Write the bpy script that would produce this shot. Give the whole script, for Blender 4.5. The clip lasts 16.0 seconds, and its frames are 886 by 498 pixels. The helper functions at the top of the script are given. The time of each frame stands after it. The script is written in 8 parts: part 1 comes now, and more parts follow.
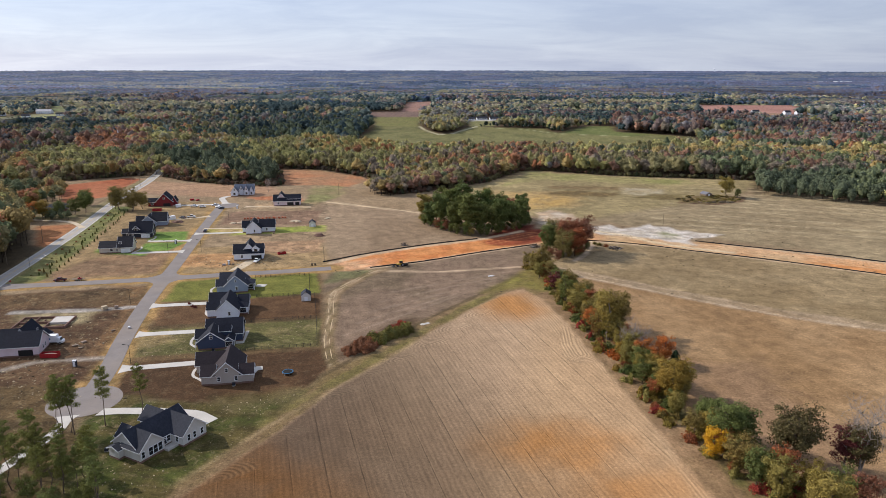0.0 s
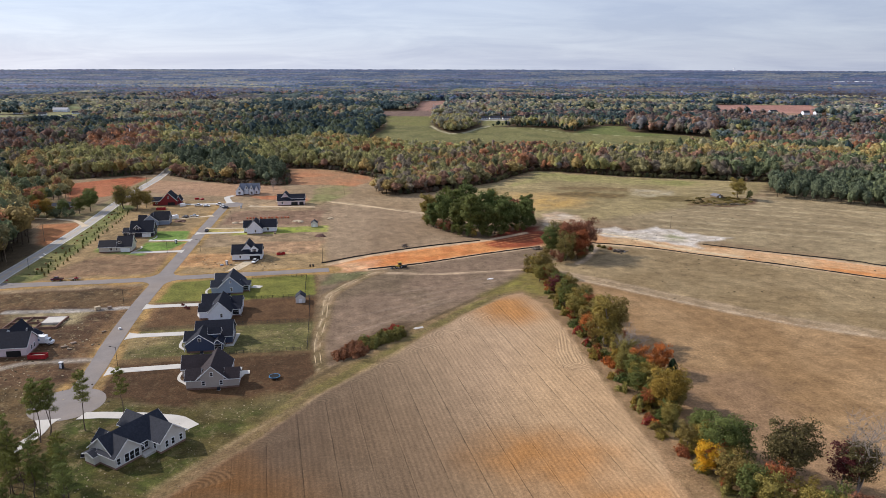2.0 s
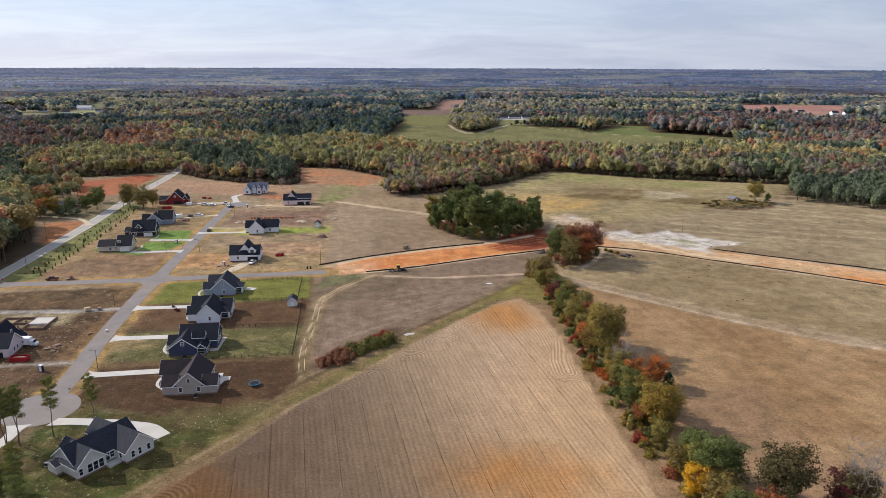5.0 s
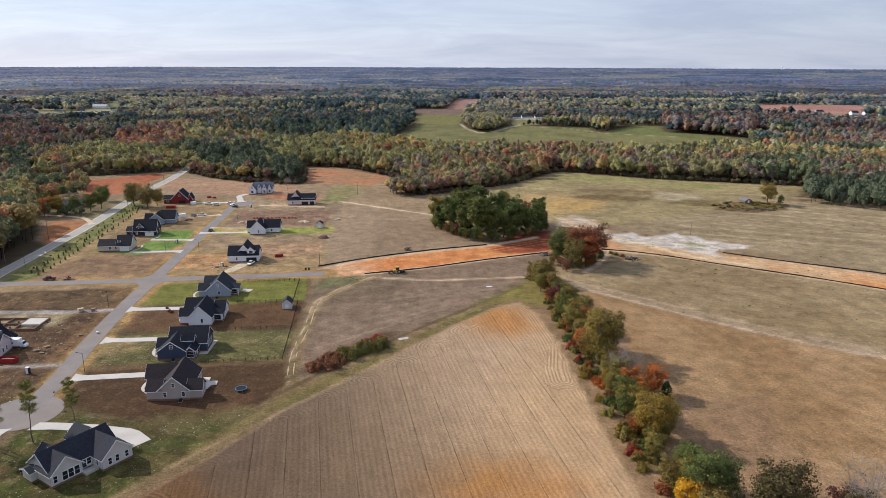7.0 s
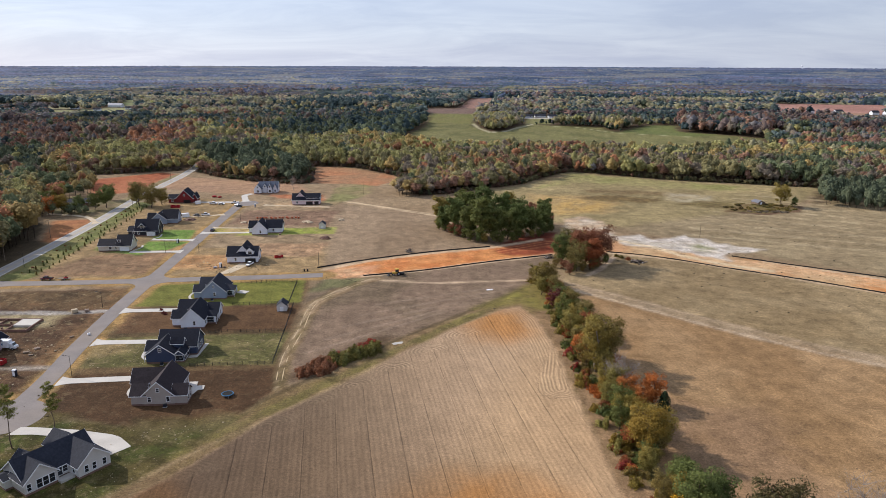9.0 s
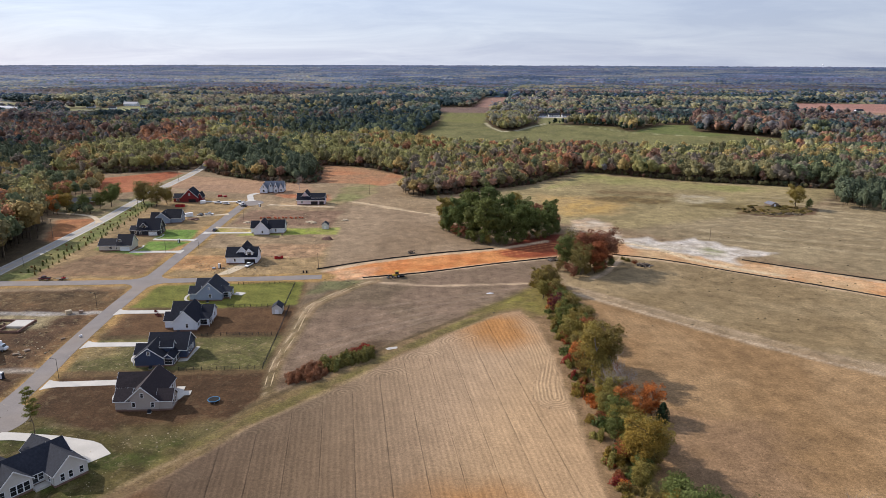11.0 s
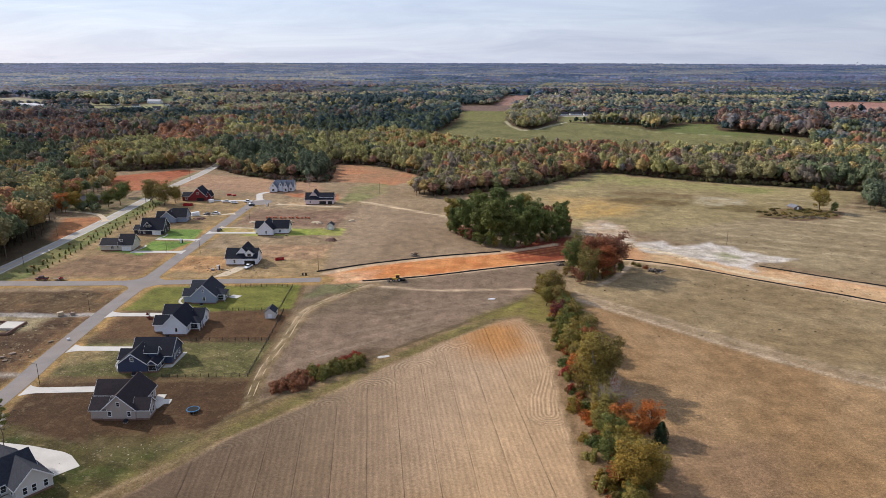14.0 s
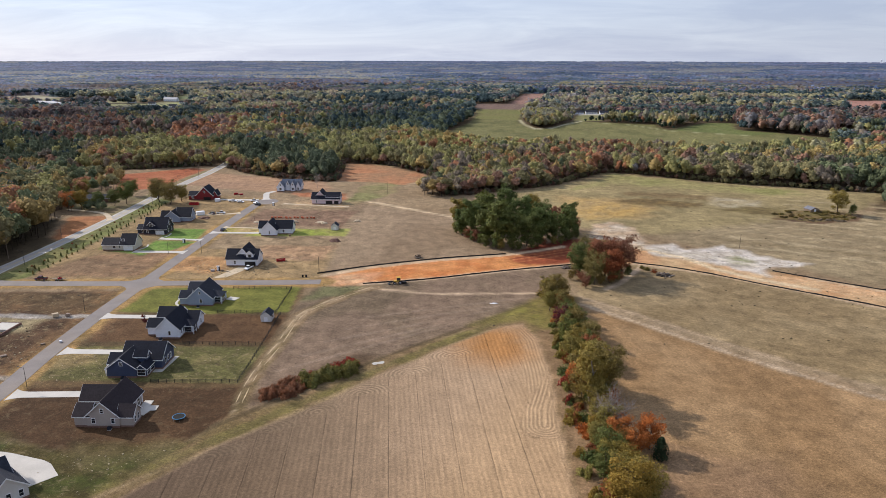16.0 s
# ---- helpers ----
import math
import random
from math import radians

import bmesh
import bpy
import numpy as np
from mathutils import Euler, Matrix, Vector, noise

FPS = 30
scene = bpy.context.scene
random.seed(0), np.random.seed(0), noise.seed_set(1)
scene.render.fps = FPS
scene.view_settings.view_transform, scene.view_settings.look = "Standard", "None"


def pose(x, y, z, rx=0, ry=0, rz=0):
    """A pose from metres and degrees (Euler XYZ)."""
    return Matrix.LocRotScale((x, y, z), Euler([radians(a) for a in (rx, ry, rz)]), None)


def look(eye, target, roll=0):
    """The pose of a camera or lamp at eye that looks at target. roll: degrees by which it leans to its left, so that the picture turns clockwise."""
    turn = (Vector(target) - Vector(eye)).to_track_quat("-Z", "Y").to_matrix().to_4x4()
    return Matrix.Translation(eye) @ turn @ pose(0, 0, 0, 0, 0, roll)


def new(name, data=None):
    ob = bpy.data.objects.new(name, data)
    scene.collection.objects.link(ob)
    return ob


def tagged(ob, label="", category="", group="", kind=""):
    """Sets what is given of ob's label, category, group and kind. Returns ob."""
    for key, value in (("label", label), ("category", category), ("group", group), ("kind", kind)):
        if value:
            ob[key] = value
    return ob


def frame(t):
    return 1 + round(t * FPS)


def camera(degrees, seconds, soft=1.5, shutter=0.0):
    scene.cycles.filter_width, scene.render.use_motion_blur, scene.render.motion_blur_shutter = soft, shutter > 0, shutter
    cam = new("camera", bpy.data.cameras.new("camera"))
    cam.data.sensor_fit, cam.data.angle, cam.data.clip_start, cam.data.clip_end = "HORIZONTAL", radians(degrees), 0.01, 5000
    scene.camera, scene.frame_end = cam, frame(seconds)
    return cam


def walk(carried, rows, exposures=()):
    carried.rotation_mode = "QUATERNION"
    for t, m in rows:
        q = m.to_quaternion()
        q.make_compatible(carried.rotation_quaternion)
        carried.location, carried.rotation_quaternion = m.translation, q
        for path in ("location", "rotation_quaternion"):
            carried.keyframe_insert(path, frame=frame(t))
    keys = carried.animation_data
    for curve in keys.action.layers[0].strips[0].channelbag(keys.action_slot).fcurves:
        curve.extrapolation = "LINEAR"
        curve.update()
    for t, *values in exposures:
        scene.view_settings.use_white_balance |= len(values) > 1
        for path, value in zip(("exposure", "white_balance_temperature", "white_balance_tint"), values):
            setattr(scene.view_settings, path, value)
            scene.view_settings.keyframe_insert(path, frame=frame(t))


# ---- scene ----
cam = camera(64.91, 16.0, soft=0.62)
# seconds, x, y, z, yaw, pitch, roll of a drone that glides sideways while it turns to its left
ROWS = [
    (0, 0.000, 0.000, 100.000, -1.827, -14.795, 0.070),
    (0.5, 2.195, 1.343, 100.014, -1.479, -14.815, 0.088),
    (1, 4.360, 2.707, 100.018, -1.134, -14.835, 0.103),
    (1.5, 6.494, 4.093, 100.012, -0.791, -14.853, 0.117),
    (2, 8.599, 5.500, 99.997, -0.449, -14.871, 0.130),
    (2.5, 10.675, 6.929, 99.974, -0.109, -14.888, 0.140),
    (3, 12.721, 8.380, 99.943, 0.230, -14.904, 0.149),
    (3.5, 14.738, 9.852, 99.906, 0.568, -14.920, 0.157),
    (4, 16.726, 11.347, 99.862, 0.904, -14.936, 0.163),
    (4.5, 18.686, 12.864, 99.813, 1.240, -14.951, 0.167),
    (5, 20.618, 14.403, 99.759, 1.576, -14.966, 0.171),
    (5.5, 22.522, 15.964, 99.701, 1.910, -14.982, 0.173),
    (6, 24.397, 17.548, 99.640, 2.245, -14.997, 0.174),
    (6.5, 26.246, 19.155, 99.576, 2.580, -15.013, 0.174),
    (7, 28.067, 20.785, 99.511, 2.914, -15.029, 0.173),
    (7.5, 29.861, 22.437, 99.444, 3.249, -15.046, 0.171),
    (8, 31.629, 24.113, 99.376, 3.585, -15.063, 0.168),
    (8.5, 33.369, 25.811, 99.308, 3.921, -15.081, 0.165),
    (9, 35.084, 27.533, 99.242, 4.258, -15.099, 0.161),
    (9.5, 36.773, 29.278, 99.177, 4.596, -15.119, 0.156),
    (10, 38.436, 31.047, 99.114, 4.936, -15.140, 0.151),
    (10.5, 40.073, 32.840, 99.054, 5.276, -15.162, 0.145),
    (11, 41.685, 34.656, 98.997, 5.619, -15.185, 0.139),
    (11.5, 43.272, 36.496, 98.945, 5.963, -15.209, 0.133),
    (12, 44.835, 38.361, 98.898, 6.309, -15.235, 0.126),
    (12.5, 46.373, 40.249, 98.857, 6.658, -15.263, 0.120),
    (13, 47.886, 42.162, 98.822, 7.008, -15.292, 0.113),
    (13.5, 49.376, 44.099, 98.794, 7.362, -15.324, 0.106),
    (14, 50.842, 46.061, 98.774, 7.718, -15.357, 0.100),
    (14.5, 52.284, 48.047, 98.762, 8.077, -15.392, 0.093),
    (15, 53.703, 50.058, 98.760, 8.439, -15.430, 0.087),
    (15.5, 55.100, 52.094, 98.767, 8.804, -15.470, 0.081),
    (16, 56.473, 54.156, 98.785, 9.173, -15.512, 0.076),
]
EXPOSURE = 0.2
walk(cam, [(t, pose(x, y, z, 90 + pitch, 0, yaw) @ pose(0, 0, 0, 0, 0, roll)) for t, x, y, z, yaw, pitch, roll in ROWS], [(0, EXPOSURE), (16, EXPOSURE)])

# ---- sky and sun ----
SUN_AZIMUTH, SUN_HEIGHT = radians(-68.0), radians(33.0)
world = bpy.data.worlds.new("sky")
scene.world = world
world.use_nodes = True
wn, wl = world.node_tree.nodes, world.node_tree.links
wn.clear()


def wnode(kind, **values):
    n = wn.new(kind)
    for key, v in values.items():
        n.inputs[key].default_value = v
    return n


sky = wn.new("ShaderNodeTexSky")
sky.sky_type, sky.sun_disc = "NISHITA", False
sky.sun_elevation, sky.sun_rotation = SUN_HEIGHT, SUN_AZIMUTH % (2 * math.pi)
sky.air_density, sky.dust_density, sky.ozone_density = 1.0, 0.5, 2.0
coord = wn.new("ShaderNodeTexCoord")
split = wn.new("ShaderNodeSeparateXYZ")
wl.new(coord.outputs["Generated"], split.inputs[0])
# project the sky onto a flat cloud layer so that streaks flatten towards the horizon
high = wn.new("ShaderNodeMath")
high.operation = "ADD"
wl.new(split.outputs["Z"], high.inputs[0])
high.inputs[1].default_value = 0.14
flat = []
for axis in "XY":
    div = wn.new("ShaderNodeMath")
    div.operation = "DIVIDE"
    wl.new(split.outputs[axis], div.inputs[0])
    wl.new(high.outputs[0], div.inputs[1])
    flat.append(div)
joined = wn.new("ShaderNodeCombineXYZ")
wl.new(flat[0].outputs[0], joined.inputs[0])
wl.new(flat[1].outputs[0], joined.inputs[1])
stretch = wn.new("ShaderNodeMapping")
stretch.inputs["Rotation"].default_value = (0, 0, radians(12))
stretch.inputs["Scale"].default_value = (0.5, 0.75, 1)
wl.new(joined.outputs[0], stretch.inputs[0])
puffs = wnode("ShaderNodeTexNoise", Scale=1.5, Detail=8.0, Roughness=0.62, Distortion=0.6)
wl.new(stretch.outputs[0], puffs.inputs["Vector"])
cover_ramp = wn.new("ShaderNodeMapRange")
cover_ramp.inputs["From Min"].default_value, cover_ramp.inputs["From Max"].default_value = 0.36, 0.66
wl.new(puffs.outputs["Fac"], cover_ramp.inputs["Value"])
# a thin overcast: grey-blue between, white where it is thickest
deck = wn.new("ShaderNodeMixRGB")
deck.inputs[1].default_value, deck.inputs[2].default_value = (6.3, 7.2, 9.9, 1), (8.3, 9.2, 11.5, 1)
wl.new(cover_ramp.outputs[0], deck.inputs["Fac"])
veil = wn.new("ShaderNodeMixRGB")
veil.inputs["Fac"].default_value = 0.72
wl.new(sky.outputs[0], veil.inputs[1])
wl.new(deck.outputs[0], veil.inputs[2])
# the deck thickens and greys away from the sun
lean = wn.new("ShaderNodeMapRange")
for key, v in zip(("From Min", "From Max", "To Min", "To Max"), (-0.5, 0.6, 1.05, 0.78)):
    lean.inputs[key].default_value = v
wl.new(split.outputs["X"], lean.inputs["Value"])
greyed = wn.new("ShaderNodeVectorMath")
greyed.operation = "SCALE"
wl.new(veil.outputs[0], greyed.inputs[0])
wl.new(lean.outputs[0], greyed.inputs["Scale"])
back = wn.new("ShaderNodeBackground")
back.inputs["Strength"].default_value = 0.085
wl.new(greyed.outputs[0], back.inputs["Color"])
wout = wn.new("ShaderNodeOutputWorld")
wl.new(back.outputs[0], wout.inputs["Surface"])

sun_data = bpy.data.lights.new("sun", "SUN")
sun_data.energy, sun_data.angle, sun_data.color = 4.4, radians(0.6), (1.0, 0.92, 0.845)
sun = new("sun", sun_data)
to_sun = Vector((math.cos(SUN_HEIGHT) * math.sin(SUN_AZIMUTH), math.cos(SUN_HEIGHT) * math.cos(SUN_AZIMUTH), math.sin(SUN_HEIGHT)))
sun.matrix_basis = look(to_sun * 300, (0, 0, 0))

# ---- materials ----
def lin(r, g, b, k=1.0):
    """A base colour from sRGB 0..255, times k."""
    return tuple(k * ((v / 255 / 12.92) if v < 11 else ((v / 255 + 0.055) / 1.055) ** 2.4) for v in (r, g, b))


class Nodes:
    """Short ways to build node materials."""

    def __init__(self, name):
        self.mat = bpy.data.materials.new(name)
        self.mat.use_nodes = True
        self.tree = self.mat.node_tree
        self.n, self.l = self.tree.nodes, self.tree.links
        self.n.clear()
        self.out = self.n.new("ShaderNodeOutputMaterial")
        self.bsdf = self.n.new("ShaderNodeBsdfPrincipled")
        self.l.new(self.bsdf.outputs[0], self.out.inputs["Surface"])
        self.where = None

    def put(self, socket, v):
        if isinstance(v, bpy.types.NodeSocket):
            self.l.new(v, socket)
        elif isinstance(v, tuple) and len(v) == 3 and socket.type == "RGBA":
            socket.default_value = (*v, 1)
        else:
            socket.default_value = v

    def world(self):
        if not self.where:
            self.where = self.n.new("ShaderNodeNewGeometry").outputs["Position"]
        return self.where

    def local(self):
        return self.n.new("ShaderNodeTexCoord").outputs["Object"]

    def noise(self, size, detail=4.0, rough=0.55, vec=None, stretch=None, distort=0.0):
        n = self.n.new("ShaderNodeTexNoise")
        n.inputs["Scale"].default_value, n.inputs["Detail"].default_value = 1.0 / size, detail
        n.inputs["Roughness"].default_value, n.inputs["Distortion"].default_value = rough, distort
        v = vec or self.world()
        if stretch:
            m = self.n.new("ShaderNodeMapping")
            m.vector_type = "TEXTURE"
            m.inputs["Rotation"].default_value, m.inputs["Scale"].default_value = stretch
            self.l.new(v, m.inputs[0])
            v = m.outputs[0]
        self.l.new(v, n.inputs["Vector"])
        return n.outputs["Fac"]

    def math(self, op, a, b=0.0, c=None):
        n = self.n.new("ShaderNodeMath")
        n.operation = op
        self.put(n.inputs[0], a)
        self.put(n.inputs[1], b)
        if c is not None:
            self.put(n.inputs[2], c)
        return n.outputs[0]

    def span(self, v, a, b, c=0.0, d=1.0):
        n = self.n.new("ShaderNodeMapRange")
        self.put(n.inputs["Value"], v)
        for key, x in zip(("From Min", "From Max", "To Min", "To Max"), (a, b, c, d)):
            self.put(n.inputs[key], x)
        return n.outputs[0]

    def mix(self, fac, a, b, mode="MIX"):
        n = self.n.new("ShaderNodeMixRGB")
        n.blend_type = mode
        for s, v in zip(n.inputs, (fac, a, b)):
            self.put(s, v)
        return n.outputs[0]

    def scale(self, colour, by):
        """colour times a number."""
        n = self.n.new("ShaderNodeVectorMath")
        n.operation = "SCALE"
        self.put(n.inputs[0], colour)
        self.put(n.inputs["Scale"], by)
        return n.outputs[0]

    def attr(self, name):
        n = self.n.new("ShaderNodeAttribute")
        n.attribute_name = name
        return n.outputs

    def rand(self):
        return self.n.new("ShaderNodeObjectInfo").outputs["Random"]

    def island(self):
        return self.n.new("ShaderNodeNewGeometry").outputs["Random Per Island"]

    def bump(self, height, depth, strength=1.0):
        n = self.n.new("ShaderNodeBump")
        n.inputs["Strength"].default_value, n.inputs["Distance"].default_value = strength, depth
        self.l.new(height, n.inputs["Height"])
        self.l.new(n.outputs[0], self.bsdf.inputs["Normal"])

    def done(self, colour, rough=0.9, metal=0.0, spec=0.3):
        self.put(self.bsdf.inputs["Base Color"], colour)
        self.put(self.bsdf.inputs["Roughness"], rough)
        if rough >= 0.9:
            self.bsdf.inputs["Diffuse Roughness"].default_value = 0.3
        self.bsdf.inputs["Metallic"].default_value = metal
        self.bsdf.inputs["Specular IOR Level"].default_value = spec
        return self.mat


def surface(name, rgb, rough=0.8, grain=0.5, stain=4.0, amount=0.18, depth=0.01, metal=0.0, spec=0.3):
    """A plain painted or mineral surface with grain and stains."""
    m = Nodes(name)
    a = m.noise(stain, 5.0, 0.6)
    b = m.noise(grain, 3.0, 0.6)
    f = m.math("ADD", m.span(a, 0.3, 0.7, 1 - amount, 1 + amount), m.span(b, 0.3, 0.7, -amount * 0.5, amount * 0.5))
    m.bump(b, depth)
    return m.done(m.scale(lin(*rgb), f), rough, metal, spec)


def leaf_material(name, rgb, vary=0.35, shift=(1.15, 0.95, 0.8)):
    """Leaves: tint varies from tree to tree and from leaf clump to leaf clump, and some light comes through."""
    m = Nodes(name)
    base = lin(*rgb)
    other = tuple(min(1, v * s) for v, s in zip(base, shift))
    c = m.mix(m.rand(), base, other)
    c = m.scale(c, m.span(m.island(), 0, 1, 1 - vary, 1 + vary))
    c = m.scale(c, m.span(m.noise(2.5, 2.0), 0.3, 0.7, 0.8, 1.2))
    m.done(c, 0.75, 0, 0.2)
    thin = m.n.new("ShaderNodeBsdfTranslucent")
    m.put(thin.inputs[0], c)
    both = m.n.new("ShaderNodeMixShader")
    both.inputs[0].default_value = 0.22
    m.l.new(m.bsdf.outputs[0], both.inputs[1])
    m.l.new(thin.outputs[0], both.inputs[2])
    m.l.new(both.outputs[0], m.out.inputs["Surface"])
    return m.mat


def forest_material(name="forest_leaves", speck=0.28, relief=1.0):
    """Leaves of the far woods: each tree brings its own tint."""
    m = Nodes(name)
    c = m.scale(m.attr("tint")["Color"], m.span(m.island(), 0, 1, 0.85, 1.15))
    c = m.scale(c, m.span(m.noise(1.2, 4.0, 0.75), 0.3, 0.7, 1 - speck, 1 + speck))
    c = m.scale(c, m.math("MULTIPLY", m.span(m.noise(60, 3.0), 0.3, 0.7, 0.86, 1.14), m.span(m.noise(7, 3.0, 0.7), 0.3, 0.7, 0.84, 1.16)))
    m.bump(m.noise(2.2, 4.0, 0.7), 0.9 * relief, 1.0)
    m.done(c, 0.8, 0, 0.1)
    thin = m.n.new("ShaderNodeBsdfTranslucent")
    m.put(thin.inputs[0], c)
    both = m.n.new("ShaderNodeMixShader")
    both.inputs[0].default_value = 0.3
    m.l.new(m.bsdf.outputs[0], both.inputs[1])
    m.l.new(thin.outputs[0], both.inputs[2])
    m.l.new(both.outputs[0], m.out.inputs["Surface"])
    return m.mat


def ground_material():
    """Soil, stubble and grass; ploughed rows follow the row coordinate that the sheet carries."""
    m = Nodes("soil_and_grass")
    cover = m.attr("cover")["Color"]
    row, sown, turf, loop, mess, rim, arc, edge = (m.attr(k)["Fac"] for k in ("row", "sown", "turf", "loop", "mess", "rim", "arc", "edge"))
    big, mid, fine = m.noise(38, 5.0, 0.6), m.noise(6.0, 6.0, 0.65), m.noise(0.9, 5.0, 0.7)
    f = m.math("MULTIPLY", m.span(big, 0.3, 0.7, 0.93, 1.07), m.span(mid, 0.28, 0.72, m.span(sown, 0, 1, 0.7, 0.88), m.span(sown, 0, 1, 1.3, 1.12)))
    f = m.math("MULTIPLY", f, m.span(fine, 0.3, 0.7, m.span(sown, 0, 1, 0.64, 0.74), m.span(sown, 0, 1, 1.36, 1.26)))
    grit = m.noise(0.35, 3.0, 0.75)
    f = m.math("MULTIPLY", f, m.span(grit, 0.32, 0.68, m.span(sown, 0, 1, 0.66, 0.78), m.span(sown, 0, 1, 1.34, 1.22)))
    # stubble and clods lie in streaks along the working direction
    streak = m.noise(3.0, 5.0, 0.65, stretch=((0, 0, radians(13.6)), (1.0, 9.0, 1.0)))
    f = m.math("MULTIPLY", f, m.span(streak, 0.25, 0.75, 0.88, 1.12))
    combed = m.noise(1.6, 5.0, 0.7, stretch=((0, 0, radians(-19)), (14.0, 1.0, 1.0)))
    f = m.math("MULTIPLY", f, m.math("ADD", 1.0, m.math("MULTIPLY", turf, m.span(combed, 0.3, 0.7, -0.3, 0.3))))
    drill = m.noise(0.6, 4.0, 0.6, stretch=((0, 0, radians(13.6)), (1.0, 22.0, 1.0)))
    bent = m.math("SUBTRACT", sown, m.math("ADD", loop, rim))
    f = m.math("MULTIPLY", f, m.math("ADD", 1.0, m.math("MULTIPLY", m.span(drill, 0.3, 0.7, -0.11, 0.11), m.span(bent, 0, 1, 0.15, 1.0))))
    wob = m.span(m.noise(5.0, 3.0), 0, 1, -0.35, 0.35)
    r = m.math("ADD", row, wob)
    narrow = m.math("SINE", m.math("MULTIPLY", r, 2 * math.pi / 1.52))
    ringed = m.math("SINE", m.math("MULTIPLY", arc, 2 * math.pi / 1.15))
    rimmed = m.math("SINE", m.math("MULTIPLY", m.math("ADD", edge, m.math("MULTIPLY", wob, 0.3)), 2 * math.pi / 1.15))
    narrow = m.math("ADD", m.math("MULTIPLY", narrow, m.math("SUBTRACT", 1.0, m.math("ADD", loop, rim))), m.math("ADD", m.math("MULTIPLY", ringed, loop), m.math("MULTIPLY", rimmed, rim)))
    patchy = m.span(m.noise(14.0, 4.0), 0.35, 0.65, 0.25, 1.0)
    furrow = m.math("MULTIPLY", m.math("MULTIPLY", m.span(narrow, -1, 1, -1, 1), m.span(m.math("ADD", loop, m.math("MULTIPLY", rim, 0.55)), 0, 1, 0.03, 0.3)), m.math("MULTIPLY", sown, patchy))
    f = m.math("MULTIPLY", f, m.math("ADD", 1.0, furrow))
    # every pass of the drill leaves one deeper wheel furrow
    at = m.math("ABSOLUTE", m.math("SUBTRACT", m.math("FRACT", m.math("DIVIDE", m.math("ADD", row, m.math("MULTIPLY", wob, 0.4)), 8.8)), 0.5))
    wheel = m.math("MULTIPLY", m.math("MULTIPLY", m.span(at, 0.0, 0.026, 1, 0), m.math("SUBTRACT", sown, m.math("ADD", loop, rim))), m.span(m.noise(9.0, 3.0), 0.35, 0.6, 0.3, 1.0))
    f = m.math("MULTIPLY", f, m.math("SUBTRACT", 1.0, m.math("MULTIPLY", wheel, 0.3)))
    tufts = m.math("MULTIPLY", turf, m.span(m.noise(1.6, 5.0, 0.7), 0.52, 0.7, 0, 1))
    c = m.scale(cover, f)
    c = m.mix(m.math("MULTIPLY", tufts, 0.5), c, lin(84, 82, 44, 0.6))
    # broad pale and dark drifts of trampled soil
    drift = m.math("MULTIPLY", m.math("ADD", m.math("MULTIPLY", mess, 0.8), 0.2), m.math("SUBTRACT", 1.0, sown))
    c = m.mix(drift, c, m.scale(c, m.span(m.noise(9.0, 7.0, 0.72, distort=0.8), 0.32, 0.68, 0.55, 1.5)))
    # straw, pale subsoil and dark damp clods on worked-over ground
    straw = m.math("MULTIPLY", mess, m.span(m.noise(3.2, 6.0, 0.72, distort=0.6), 0.54, 0.68, 0, 0.75))
    c = m.mix(straw, c, lin(176, 154, 116, 0.62))
    shade_or_damp = m.math("MULTIPLY", mess, m.span(m.noise(4.7, 6.0, 0.72, distort=0.4), 0.56, 0.68, 0, 0.6))
    c = m.mix(shade_or_damp, c, lin(70, 56, 46, 0.62))
    flecks = m.math("MULTIPLY", m.math("ADD", mess, m.math("MULTIPLY", turf, 0.4)), m.span(m.noise(0.7, 2.0, 0.5), 0.67, 0.74, 0, 0.8))
    c = m.mix(flecks, c, lin(190, 176, 150, 0.7))
    clods = m.span(m.noise(0.55, 2.0, 0.6), 0.6, 0.68, 0, 0.45)
    c = m.mix(m.math("MULTIPLY", clods, m.span(sown, 0, 1, 1.0, 0.6)), c, m.scale(c, 0.5))
    bits = m.span(m.noise(0.6, 2.0, 0.6, stretch=((0, 0, 0.4), (1.6, 1.0, 1.0))), 0.61, 0.68, 0, 0.5)
    c = m.mix(m.math("MULTIPLY", bits, m.span(sown, 0, 1, 1.0, 0.5)), c, m.scale(c, 1.55))
    tracks = m.span(m.noise(2.2, 4.0, 0.7, distort=1.2), 0.6, 0.66, 0, 0.35)
    c = m.mix(m.math("MULTIPLY", tracks, m.math("SUBTRACT", 1.0, sown)), c, m.scale(c, 1.4))
    h = m.math("ADD", m.math("MULTIPLY", fine, 0.35), m.math("MULTIPLY", m.math("MULTIPLY", narrow, sown), 0.12))
    h = m.math("SUBTRACT", h, m.math("MULTIPLY", wheel, 0.5))
    m.bump(h, 0.25, 0.9)
    return m.done(c, 0.95, 0, 0.1)


def asphalt_material(name, rgb):
    m = Nodes(name)
    f = m.math("MULTIPLY", m.span(m.noise(7.0, 5.0), 0.3, 0.7, 0.88, 1.12), m.span(m.noise(0.5, 3.0), 0.3, 0.7, 0.92, 1.08))
    dusty = m.span(m.noise(18.0, 4.0), 0.45, 0.75, 0, 0.3)
    m.bump(m.noise(0.2, 3.0), 0.01)
    return m.done(m.mix(dusty, m.scale(lin(*rgb), f), lin(170, 150, 128, 0.7)), 0.85, 0, 0.25)


